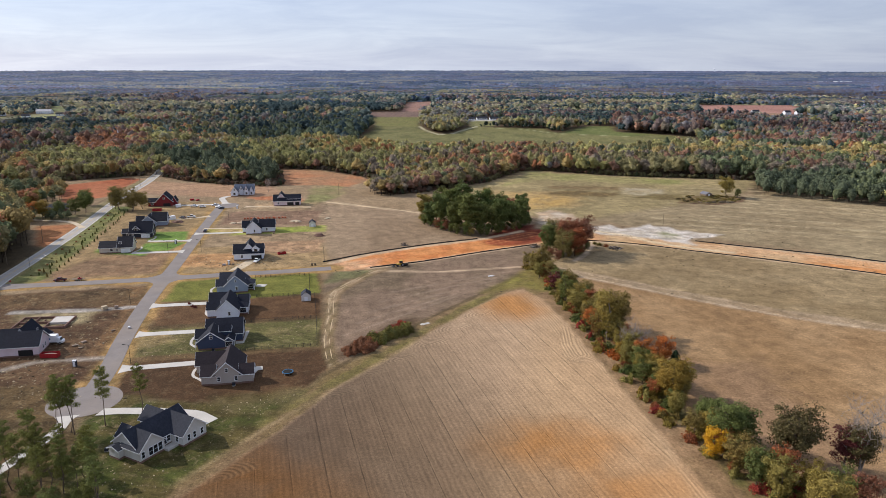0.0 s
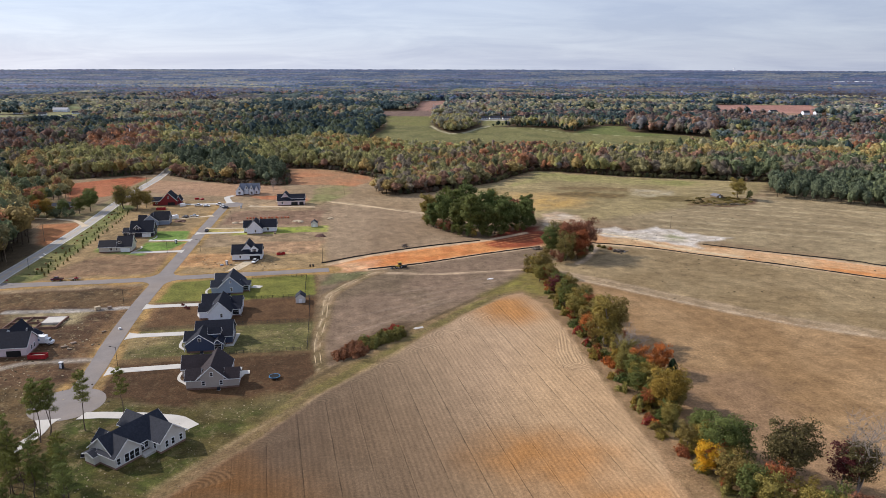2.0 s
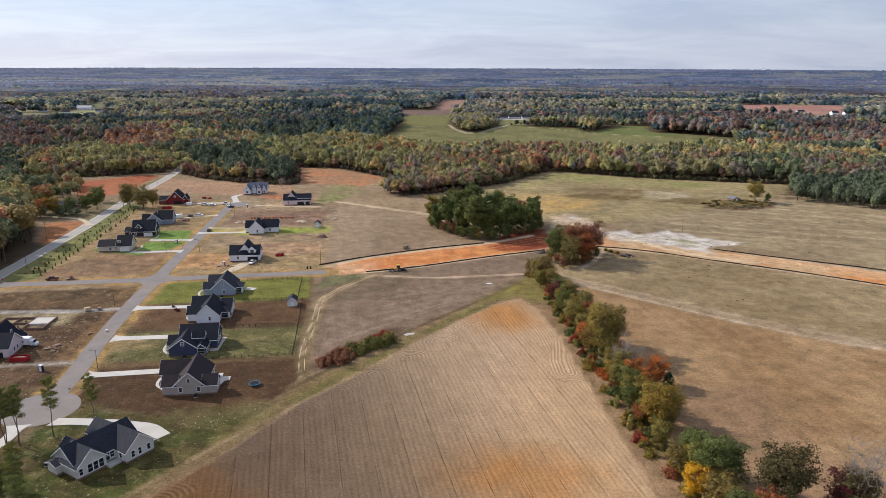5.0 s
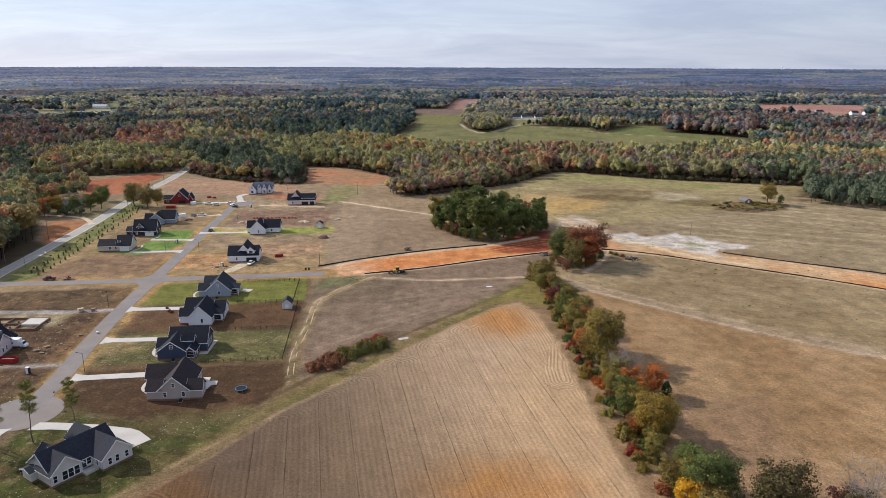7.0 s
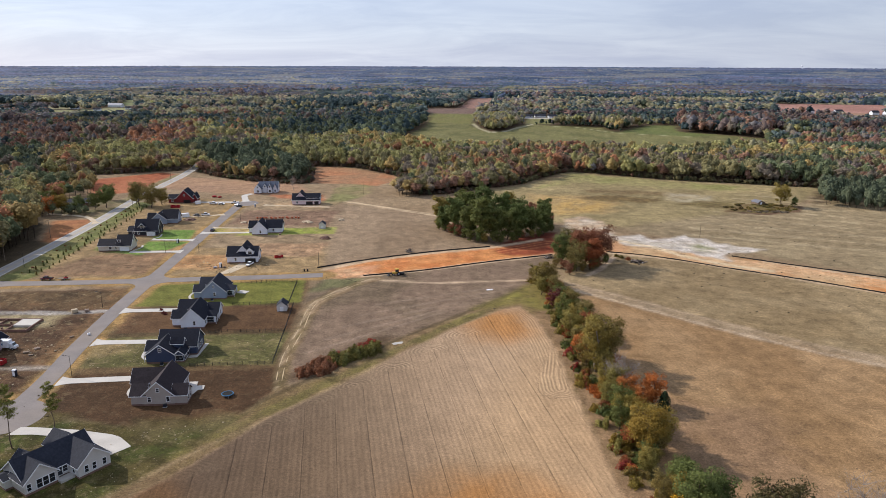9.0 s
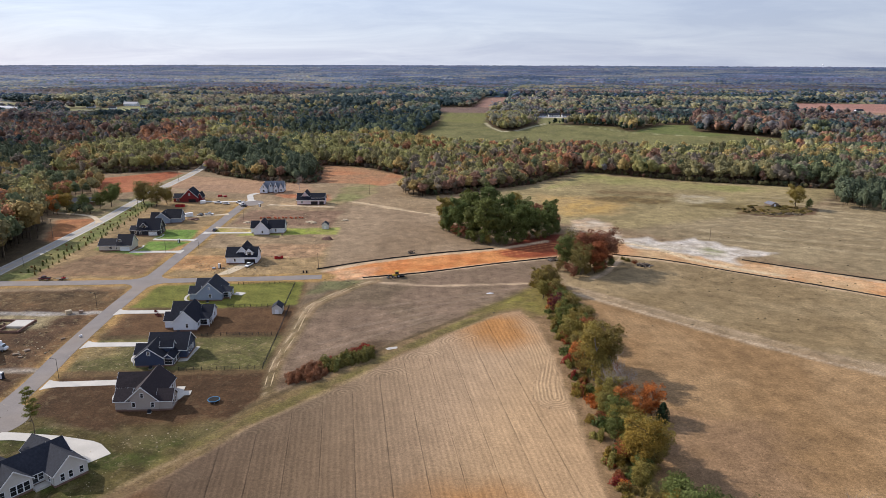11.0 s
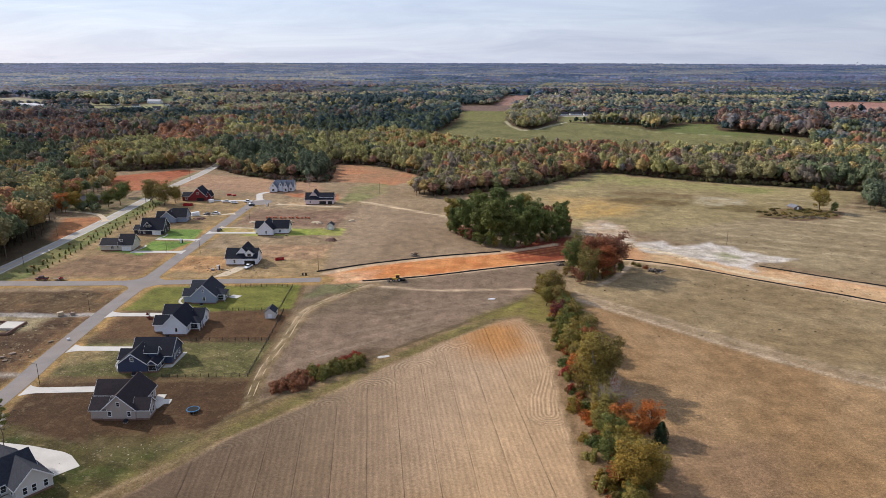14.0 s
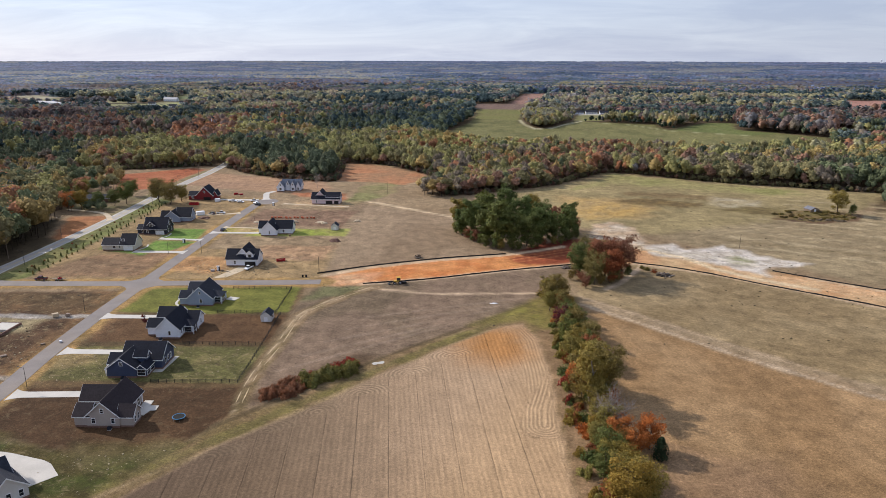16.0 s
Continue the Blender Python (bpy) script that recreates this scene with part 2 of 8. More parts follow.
def shingle_material(name, rgb):
    m = Nodes(name)
    v = m.local()
    f = m.math("MULTIPLY", m.span(m.noise(0.55, 2.0, 0.5, v), 0.3, 0.7, 0.82, 1.2), m.span(m.noise(3.5, 4.0, 0.6, v), 0.3, 0.7, 0.88, 1.12))
    wave = m.n.new("ShaderNodeTexWave")
    wave.bands_direction = "Z"
    wave.inputs["Scale"].default_value = 3.0
    m.l.new(v, wave.inputs["Vector"])
    m.bump(wave.outputs["Fac"], 0.015)
    return m.done(m.scale(lin(*rgb), f), 0.85, 0, 0.2)


def siding_material(name, rgb):
    m = Nodes(name)
    v = m.local()
    wave = m.n.new("ShaderNodeTexWave")
    wave.bands_direction, wave.wave_profile = "Z", "SAW"
    wave.inputs["Scale"].default_value = 1.6
    m.l.new(v, wave.inputs["Vector"])
    f = m.math("MULTIPLY", m.span(wave.outputs["Fac"], 0, 1, 0.93, 1.04), m.span(m.noise(2.5, 4.0, 0.6, v), 0.3, 0.7, 0.94, 1.06))
    m.bump(wave.outputs["Fac"], 0.02)
    return m.done(m.scale(lin(*rgb), f), 0.6, 0, 0.3)


def glass_material():
    m = Nodes("window_glass")
    f = m.span(m.noise(1.2, 2.0), 0.3, 0.7, 0.8, 1.2)
    return m.done(m.scale((0.02, 0.024, 0.03), f), 0.06, 0, 0.8)


M = {}
M["ground"] = ground_material()
M["asphalt"] = asphalt_material("street_asphalt", (122, 115, 111))
M["highway"] = asphalt_material("highway_asphalt", (156, 152, 146))
M["concrete"] = surface("pale_concrete", (182, 177, 169), 0.85, 0.4, 6, 0.1, 0.01)
M["line"] = surface("road_paint", (225, 222, 210), 0.7, 0.3, 3, 0.15, 0.002)
M["glass"] = glass_material()
M["trim"] = surface("white_trim_paint", (225, 226, 228), 0.5, 0.4, 3, 0.05, 0.003)
for key, rgb in dict(navy=(27, 30, 41), charcoal=(38, 38, 44), brown=(49, 42, 45), slate=(44, 47, 56), pewter=(104, 110, 122)).items():
    M["roof_" + key] = shingle_material(key + "_shingles", rgb)
for key, rgb in dict(white=(214, 218, 226), greige=(168, 158, 150), bluegrey=(136, 148, 166), navy=(58, 68, 92), tan=(190, 184, 172), black=(38, 42, 52), red=(120, 38, 42), wrap=(205, 188, 192), pale=(202, 199, 194)).items():
    M["wall_" + key] = siding_material(key + "_siding", rgb)
M["brick"] = surface("foundation_brick", (120, 92, 80), 0.9, 0.25, 2, 0.2, 0.02)
M["bark"] = surface("bark", (98, 84, 72), 0.95, 0.3, 1.5, 0.25, 0.05)
M["pale_bark"] = surface("pale_bark", (146, 136, 128), 0.95, 0.3, 1.5, 0.2, 0.05)
M["fabric"] = surface("black_silt_fabric", (34, 32, 32), 0.8, 0.3, 4, 0.2, 0.02)
M["wood"] = surface("weathered_wood", (120, 104, 88), 0.85, 0.2, 1, 0.2, 0.02)
M["black"] = surface("black_metal", (26, 26, 28), 0.5, 0.2, 1, 0.1, 0.002)
M["rut"] = surface("pale_rut_soil", (186, 164, 130), 0.95, 0.5, 1.2, 0.35, 0.05)
M["scrap"] = surface("pale_offcuts", (170, 154, 124), 0.9, 0.3, 1.2, 0.35, 0.02)
M["clod"] = surface("dark_clods", (70, 60, 42), 0.95, 0.3, 1.5, 0.3, 0.05)
M["dust"] = surface("pale_spoil", (196, 178, 150), 0.95, 0.6, 5, 0.15, 0.1)
M["redpaint"] = surface("red_steel_paint", (150, 28, 34), 0.5, 0.3, 2, 0.2, 0.005)
M["maroon"] = surface("maroon_vehicle_paint", (84, 22, 30), 0.35, 0.5, 2, 0.05, 0.001, spec=0.5)
M["whitepaint"] = surface("white_vehicle_paint", (228, 230, 232), 0.35, 0.5, 2, 0.05, 0.001, spec=0.5)
M["darkpaint"] = surface("dark_vehicle_paint", (40, 44, 54), 0.35, 0.5, 2, 0.05, 0.001, spec=0.5)
M["yellow"] = surface("machine_yellow_paint", (186, 150, 60), 0.55, 0.3, 1, 0.15, 0.003)
M["tyre"] = surface("rubber", (28, 27, 27), 0.9, 0.2, 1, 0.15, 0.01)
M["blue"] = surface("blue_pad", (48, 108, 148), 0.6, 0.3, 1, 0.08, 0.002)
M["stone"] = surface("rubble_stone", (150, 132, 118), 0.95, 0.3, 2, 0.25, 0.05)
M["tin"] = surface("weathered_tin", (150, 152, 158), 0.55, 0.4, 1.5, 0.2, 0.01, metal=0.3)
M["orange_brick"] = surface("orange_brick", (178, 96, 66), 0.9, 0.2, 1, 0.2, 0.02)
M["tin_roof"] = surface("rusty_tin_roof", (112, 112, 118), 0.6, 0.4, 1.5, 0.25, 0.01, metal=0.2)
LEAF = {}
for key, rgb in dict(olive=(128, 122, 66), green=(94, 106, 58), pine=(110, 118, 64), cedar=(46, 62, 40), gold=(130, 116, 54), yellow=(192, 160, 44), orange=(166, 104, 54), rust=(138, 84, 54), red=(132, 58, 50), russet=(126, 86, 66), wine=(98, 50, 50), dark=(90, 101, 55), grey=(120, 112, 98), thorn=(130, 92, 68), bottle=(84, 76, 46), thicket=(104, 104, 56), bramble=(138, 62, 48), oak=(120, 111, 64)).items():
    LEAF[key] = leaf_material(key + "_leaves", rgb)
M["forest"] = forest_material()
M["far_forest"] = forest_material("far_forest_leaves", 0.22, 0.6)

# ---- noise and polygons ----
TABLE = np.random.RandomState(7).rand(256, 256)


def vnoise(x, y, size, k=0):
    """Smooth value noise 0..1."""
    u, v = np.asarray(x) / size + 31.7 * k, np.asarray(y) / size + 17.3 * k
    i, j = np.floor(u).astype(int), np.floor(v).astype(int)
    fu, fv = u - i, v - j
    fu, fv = fu * fu * (3 - 2 * fu), fv * fv * (3 - 2 * fv)
    a, b = TABLE[i % 256, j % 256], TABLE[(i + 1) % 256, j % 256]
    c, d = TABLE[i % 256, (j + 1) % 256], TABLE[(i + 1) % 256, (j + 1) % 256]
    return (a * (1 - fu) + b * fu) * (1 - fv) + (c * (1 - fu) + d * fu) * fv


def fbm(x, y, size, k=0, octaves=4):
    s, a, t = 0, 1.0, 0
    for o in range(octaves):
        s, t = s + a * vnoise(x, y, size / 2**o, k + 5 * o), t + a
        a *= 0.55
    return s / t


def step(v, a, b):
    t = np.clip((v - a) / (b - a), 0, 1)
    return t * t * (3 - 2 * t)


def inside(x, y, poly):
    """Signed distance to a closed polygon, positive inside."""
    d = np.full(x.shape, 1e9)
    odd = np.zeros(x.shape, bool)
    for (x0, y0), (x1, y1) in zip(poly, poly[1:] + poly[:1]):
        ex, ey = x1 - x0, y1 - y0
        t = np.clip(((x - x0) * ex + (y - y0) * ey) / (ex * ex + ey * ey + 1e-9), 0, 1)
        d = np.minimum(d, np.hypot(x - x0 - t * ex, y - y0 - t * ey))
        if y0 != y1:
            odd ^= ((y0 > y) != (y1 > y)) & (x < ex * (y - y0) / (y1 - y0) + x0)
    return np.where(odd, d, -d)


def off_line(x, y, line):
    """Distance to an open polyline."""
    d = np.full(x.shape, 1e9)
    for (x0, y0), (x1, y1) in zip(line, line[1:]):
        ex, ey = x1 - x0, y1 - y0
        t = np.clip(((x - x0) * ex + (y - y0) * ey) / (ex * ex + ey * ey + 1e-9), 0, 1)
        d = np.minimum(d, np.hypot(x - x0 - t * ex, y - y0 - t * ey))
    return d


# ---- the plan: lines and lots ----
STREET = [(-103.5, 200), (-107, 224), (-112.4, 249), (-119, 287.6), (-123, 318), (-128.5, 362), (-138.5, 440), (-144.5, 492), (-146, 508)]
CROSS = [(-205, 313), (-180, 317), (-150, 321.5), (-122, 326.5), (-95, 332), (-72, 336), (-46, 341.5)]
HIGHWAY = [(-176, 210), (-190, 270), (-201, 323), (-205, 356), (-209.8, 395), (-216.6, 445), (-231, 529), (-238, 586), (-243, 628), (-257, 694), (-285, 757), (-320, 834), (-345, 890)]
HAUL_L = [(-48, 350), (-29.7, 367), (1.3, 385), (33.3, 399), (62, 420), (88, 426), (106, 424), (125, 413), (146, 397), (174, 384), (205, 366), (243, 343), (330, 290)]
HAUL_R = [(-40, 337), (-26.4, 342), (1.1, 353.6), (32.4, 371), (65.8, 387.6), (82, 392), (98, 394.5), (131, 383), (152, 370), (170, 360), (194, 345), (229, 322), (320, 262)]
HAUL = HAUL_L + HAUL_R[::-1]
SOWN = [(-92, 85), (-57.8, 147.4), (-49.5, 161.8), (-39.8, 179.4), (-26.8, 206.4), (-9.5, 230.2), (2.8, 251.5), (25.2, 283.6), (40, 301), (46.8, 304.5), (53.2, 290.3), (58, 262), (61.6, 223.3), (65.4, 189.9), (67.2, 161.5), (70, 140), (76, 85)]
BAND = [(-105, 85), (-66, 152), (-48, 186), (-38.5, 200), (-33, 218), (-17, 236), (-4, 258), (15, 283), (36, 307), (57, 342), (68, 338), (66, 300), (76, 240), (80, 180), (92, 85)]
DORMANT = [(-45, 339), (-47, 318), (-43, 280), (-35, 238), (-33, 222), (-17, 237), (-4, 259), (15, 284), (36, 308), (58, 344), (66, 387), (32, 371), (1, 353), (-27, 342)]
TRAIL = [(66, 338), (72, 333.4), (95, 314), (125.7, 288), (153, 268), (183, 252), (260, 214)]
NORTH_PATH = [(-96, 534), (-61, 514), (-4, 480), (30, 458)]
SIDE_PATH = [(-27, 213), (-32, 226), (-36, 247), (-37.5, 271), (-40, 300), (-34, 317), (-26, 331), (-20, 338)]

ROW = Vector((0.972, 0.235))


def ground_height(x, y):
    """Level farmland; far off the sheet is lifted to fit the horizon to the camera's view."""
    r = np.hypot(x, y)
    far = 58.0 * np.clip((np.minimum(r, 4800) - 1900) / 3000, 0, None) ** 1.6
    roll = 2.0 * (fbm(x, y, 700, 3, 2) - 0.5) * step(r, 900, 2000)
    hump = 1.6 * np.exp(-(((x - 226) / 20) ** 2 + ((y - 528) / 9) ** 2))
    return far + roll + hump


def axis(stops):
    """Grid lines from (start, spacing) stops, spacing blended in between."""
    out = [stops[0][0]]
    for (a, sa), (b, sb) in zip(stops, stops[1:]):
        while out[-1] < b:
            t = (out[-1] - a) / (b - a)
            out.append(out[-1] + sa + (sb - sa) * t)
    return np.array(out)


gx = axis([(-4950, 330), (-700, 14), (-330, 2.8), (-125, 1.25), (100, 1.25), (340, 2.8), (800, 14), (4950, 330)])
gy = axis([(-1500, 200), (0, 20), (125, 1.2), (300, 1.7), (560, 3.6), (720, 7.0), (1300, 18), (4900, 240)])
GX, GY = np.meshgrid(gx, gy)
px, py = GX.ravel(), GY.ravel()
SOIL = 0.88


def soil(r, g, b):
    return np.array(lin(r, g, b, SOIL))


cover = np.tile(soil(92, 76, 58), (len(px), 1))  # leaf litter under the woods
turf = np.zeros(len(px))
n1, n2, n3 = fbm(px, py, 30, 1), fbm(px, py, 9, 2), fbm(px, py, 90, 4)


def paint(mask, rgb, alt=None, size=n2):
    global cover
    c = soil(*rgb)[None] if alt is None else soil(*rgb)[None] * (1 - step(size, 0.35, 0.65))[:, None] + soil(*alt)[None] * step(size, 0.35, 0.65)[:, None]
    cover = cover * (1 - mask[:, None]) + c * mask[:, None]


def area(poly, soft=1.5, rough=3.0):
    return step(inside(px, py, poly) + rough * (n2 - 0.5) * 2, -soft, soft)


def trace(line, width, soft=0.8, rough=1.0):
    return 1 - step(off_line(px, py, line) + rough * (n2 - 0.5) * 2, width - soft, width + soft)


# open country between the woods
OPEN = [(-700, 40), (-500, 300), (-330, 420), (-262, 455), (-330, 560), (-360, 597), (-300, 632), (-252, 652), (-190, 609), (-123, 594), (-141, 691), (-97, 684), (-43, 627), (-20, 552), (52, 603), (105, 676), (187, 641), (297, 612), (266, 541), (340, 487), (520, 400), (700, 40)]
paint(area(OPEN, 2, 5), (153, 131, 102), (143, 121, 93), n1)
# fields beyond the haul road
paint(area([(-46, 345), (-62, 440), (-88, 520), (-4, 480), (60, 455), (62, 420), (30, 398)], 3, 4), (152, 130, 104), (140, 118, 93), n1)
paint(area([(60, 470), (20, 560), (60, 606), (105, 674), (187, 640), (297, 612), (280, 570), (200, 500), (120, 450)], 6, 10), (168, 150, 108), (148, 132, 94), n1)
paint(area([(62, 500), (60, 560), (100, 560), (130, 530), (110, 500)], 8, 12), (182, 152, 98), (170, 144, 100))
paint(area([(70, 590), (105, 668), (187, 634), (240, 612), (230, 590), (150, 610), (100, 620)], 7, 12) * 0.8, (140, 140, 82), (160, 150, 100), n1)
paint(area([(105, 575), (180, 560), (190, 575), (110, 590)], 5, 9) * 0.8, (128, 106, 74))
paint(area([(110, 455), (200, 505), (300, 560), (345, 480), (520, 400), (520, 240), (330, 292), (243, 346), (160, 410)], 6, 8), (160, 142, 110), (148, 130, 100), n1)
for k in range(9):
    a = 440 + 17 * k
    paint(trace([(150 + 9 * k, a), (330 + 8 * k, a - 62)], 1.3, 1.6, 3.0) * 0.7, (186, 168, 134))
for k in range(26):
    a = 432 + 6.3 * k
    paint(trace([(140 + 4 * k, a), (340 + 3.4 * k, a - 66)], 0.7, 1.2, 2.0) * (0.3 + 0.3 * (k % 3 == 0)), (128, 112, 80) if k % 2 else (182, 162, 126))
paint(area([(163, 550), (171, 579), (203, 567), (195, 544), (173, 538)], 4, 7) * 0.8, (188, 176, 148), (170, 154, 120))
paint(area([(168, 529), (178, 543), (212, 545), (201, 520)], 4, 7) * 0.85, (124, 110, 68), (108, 92, 58))
paint(area([(100, 550), (119, 565), (158, 550), (152, 538), (115, 538)], 3, 6) * 0.85, (122, 100, 62), (108, 88, 56))
paint(area([(66, 500), (76, 524), (97, 546), (116, 528), (106, 499), (78, 486)], 6, 9) * 0.8, (192, 156, 92), (176, 148, 98))
MOUND = [(194, 508), (203, 524), (227, 542), (250, 534), (243, 514), (216, 502)]
paint(area(MOUND, 2, 3), (112, 100, 62), (124, 102, 68))
paint(trace([(194, 510), (216, 502), (243, 513), (252, 530)], 2.2, 1.2, 2.0), (104, 80, 62), (122, 96, 72))
# meadow between the haul road and the trail, and the golden stubble south of the trail
paint(area([(98, 394), (131, 383), (229, 322), (330, 262), (420, 160), (183, 250), (125, 287), (70, 334), (66, 386)], 2, 3), (158, 137, 103), (144, 123, 90), n1)
paint(area([(70, 330), (125, 285), (183, 249), (420, 130), (420, 60), (76, 60), (78, 180), (70, 260)], 2, 3), (166, 135, 98), (152, 121, 85), n1)
paint(area([(84, 225), (112, 222), (122, 180), (105, 120), (84, 150)], 10, 14) * 0.5, (146, 118, 94))
paint(trace(TRAIL, 5.2, 1.4, 1.6) * 0.75, (172, 150, 122), (158, 136, 108))
paint(trace([(x - 2.0, y - 3.0) for x, y in TRAIL], 0.8, 0.8, 0.8), (192, 170, 142))
paint(trace([(x + 2.0, y + 3.0) for x, y in TRAIL], 0.8, 0.8, 0.8) * 0.8, (186, 162, 132))
paint(trace([(81, 352), (88, 362), (96, 380), (101, 392)], 1.3, 0.7, 0.6), (205, 180, 150))
# dormant field
paint(area(DORMANT, 2, 3), (130, 109, 90), (117, 100, 80), n1)
paint(area([(-44, 338), (-46, 316), (-30, 326), (-24, 338)], 3, 4) * 0.8, (112, 112, 74))
for k in range(5):
    paint(trace([(-30 + 4 * k, 250 + 13 * k), (20 + 7 * k, 300 + 9 * k)], 0.6, 0.6, 0.8) * 0.35, (160, 140, 122))
paint(trace([(-25, 336), (10, 334), (60, 343)], 1.1, 0.9, 0.8), (196, 170, 140))
paint(area([(-31, 230), (-26, 229), (-6, 253), (0, 268), (-8, 268), (-22, 248)], 2.5, 3) * 0.8, (98, 76, 56), (84, 66, 48))
paint(trace(SIDE_PATH, 2.8, 1.5, 1.5), (136, 112, 82), (116, 100, 68))
paint(trace([(x - 0.9, y) for x, y in SIDE_PATH], 0.5, 0.6, 1.2) * 0.75, (184, 162, 130))
paint(trace([(x + 1.3, y) for x, y in SIDE_PATH[2:]], 0.4, 0.5, 1.2) * 0.6, (174, 150, 120))
paint(area([(-31, 203), (-27, 207), (-24, 214), (-29, 210)], 1.5, 2), (204, 180, 146))
# grass verge round the ploughed field
paint(area(BAND, 2, 3) * (1 - area(SOWN, 1, 0)), (122, 103, 68), (134, 110, 80))
paint(trace([(-66, 150), (-46, 184), (-29, 208), (3, 258), (30, 296), (52, 324)], 1.9, 1.0, 1.6) * 0.6, (116, 110, 58), (106, 98, 56))
paint(trace([(-63, 150), (-43, 183), (-26, 207), (6, 256), (33, 294), (50, 316)], 0.7, 0.6, 0.8) * 0.7, (158, 136, 100))
paint(trace([(-49, 187), (-34, 214), (-16, 240), (0, 264), (40, 316), (56, 338)], 1.0, 0.8, 1.0) * 0.8, (84, 70, 48))
turf += area(BAND, 2, 3) * 0.5
paint(trace([(-40, 186), (-20, 223), (-4, 250), (20, 281), (44, 308)], 1.3, 1.0, 1.5) * 0.35, (96, 84, 54))
paint(area([(28, 300), (47, 309), (56, 300), (66, 312), (66, 338), (58, 343)], 3, 3) * 0.8, (136, 130, 60), (118, 108, 56))
paint(trace([(57, 296), (62, 268), (67, 225), (70, 190), (72, 150), (81, 80)], 4.4, 1.2, 1.5), (136, 110, 80), (146, 118, 88))
turf = turf * (1 - 0.9 * trace([(57, 296), (62, 268), (67, 225), (70, 190), (72, 150), (81, 80)], 4.4, 1.2, 1.5))
paint(trace([(61, 292), (66, 262), (71.5, 224), (75, 190), (79, 150)], 1.6, 1.4, 2.5) * 0.7, (98, 98, 54), (112, 100, 62))
# ploughed field
sown = area(SOWN, 1.0, 0.8)
paint(sown, (178, 150, 120), (168, 139, 109), n3)
paint(sown * step(px - 0.3 * py, -45, -15) * 0.6, (190, 157, 118))
paint(sown * step(-px, 5, 45) * 0.6, (146, 121, 100))
for (cx, cy, rx, ry, power) in ((38, 284, 19, 26, 0.9), (36, 168, 22, 16, 0.85), (48, 146, 26, 16, 0.8), (-52, 158, 18, 26, 0.8), (-36, 146, 26, 22, 0.75), (-22, 124, 40, 24, 0.7), (10, 120, 30, 20, 0.5)):
    d = np.hypot((px - cx) / rx, (py - cy) / ry) + 0.7 * (n1 - 0.5) + 0.2 * (n2 - 0.5)
    paint(sown * (1 - step(d, 0.1, 1.25)) * power * 0.9, (178, 122, 64), (172, 124, 76))
row = px * ROW.x + py * ROW.y
# loops where the tractor turned on the headland
bend, arc = np.full(len(px), 9e9), np.full(len(px), 9e9)
for cx, cy, r in ((-40, 174, 7.5), (-27.5, 199.5, 7), (-18, 214.5, 7.5), (-8, 226.5, 7), (2, 239.5, 7), (13, 255.5, 7), (24.5, 271.5, 6.5), (-51, 155, 8)):
    a, b = (px - cx) * 0.86 + (py - cy) * 0.5, (py - cy) * 0.86 - (px - cx) * 0.5
    d = np.hypot(a * 0.8, b)
    arc = np.minimum(arc, d)
    bend = np.where((d < r) & (d < bend) & ((b > -0.12 * r) if cx < 40 else (b < 0.3 * r)), d, bend)
edge = inside(px, py, SOWN)
# hairpins beside the hedge, narrow where the passes come in
hair = np.zeros(len(px))
for line, wide in (([(60.0, 272), (58.2, 252), (56.6, 238), (57.0, 229)], 0.115), ([(67, 176), (68.5, 157), (70, 141)], 0.09)):
    d = off_line(px, py, line)
    reach = np.clip(2.0 + wide * (line[0][1] - py), 1.5, 7.0)
    here = (1 - step(d, reach - 1.2, reach + 0.6)) * step(edge, 0.2, 1.6)
    arc = np.where(here > 0, d, arc)
    hair = np.maximum(hair, here)
right = (px > 40) & (edge < 9.5 - 0.16 * np.abs(py - 262)) & (edge > 0) & (bend > 1e6)
loops = np.maximum((bend < 1e6).astype(float), hair) * sown
rims = right * (1 - hair) * sown
paint(loops * 0.14 + rims * 0.1, (190, 166, 134))
# cloud shade over the west of the field, painted into the soil colour
shade_or_damp = step(-0.9 * px - 0.2 * (py - 215), -45, 28)
cover *= (1 - 0.58 * sown * shade_or_damp)[:, None]
# haul road: bare red and orange soil, dark red beside the trees, chalky where it was limed
haul = area(HAUL, 1.2, 1.2)
paint(haul, (198, 142, 96), (206, 158, 116), n1)
paint(haul * step(-px, -68, -40), (200, 136, 82), (190, 120, 70))
paint(haul * step(px, 96, 116), (204, 172, 130), (198, 152, 108), n1)
paint(haul * step(px, 190, 215), (206, 140, 84), (200, 150, 104))
paint(area([(34, 392), (46, 412), (66, 428), (84, 426), (80, 400), (64, 388), (44, 384)], 3, 4), (122, 60, 40), (140, 74, 48))
paint(area([(40, 410), (60, 436), (74, 440), (72, 426), (50, 408)], 3, 3), (112, 56, 40))
for d in (5.0, 9.0, 13.5):
    paint(trace([(x + d * 0.45, y - d * 0.9) for x, y in HAUL_L[:6]], 0.6, 0.6, 0.4) * 0.5, (214, 146, 96))
    paint(trace([(x - d * 0.5, y - d * 0.9) for x, y in HAUL_L[8:]], 1.4, 1.2, 0.6) * 0.5, (220, 190, 150))
LIME = [(105, 431), (122, 437), (127, 426), (137, 430), (149, 440), (150, 432), (158, 430), (162, 420), (169, 415), (186, 409), (178, 402), (160, 397), (156, 385), (146, 389), (141, 397), (128, 406), (108, 412)]
paint(area(LIME, 2, 5), (212, 202, 190), (194, 182, 166))
paint(area([(76, 440), (82, 476), (92, 484), (104, 470), (108, 431), (98, 424)], 2.5, 5), (206, 190, 168), (190, 164, 134))
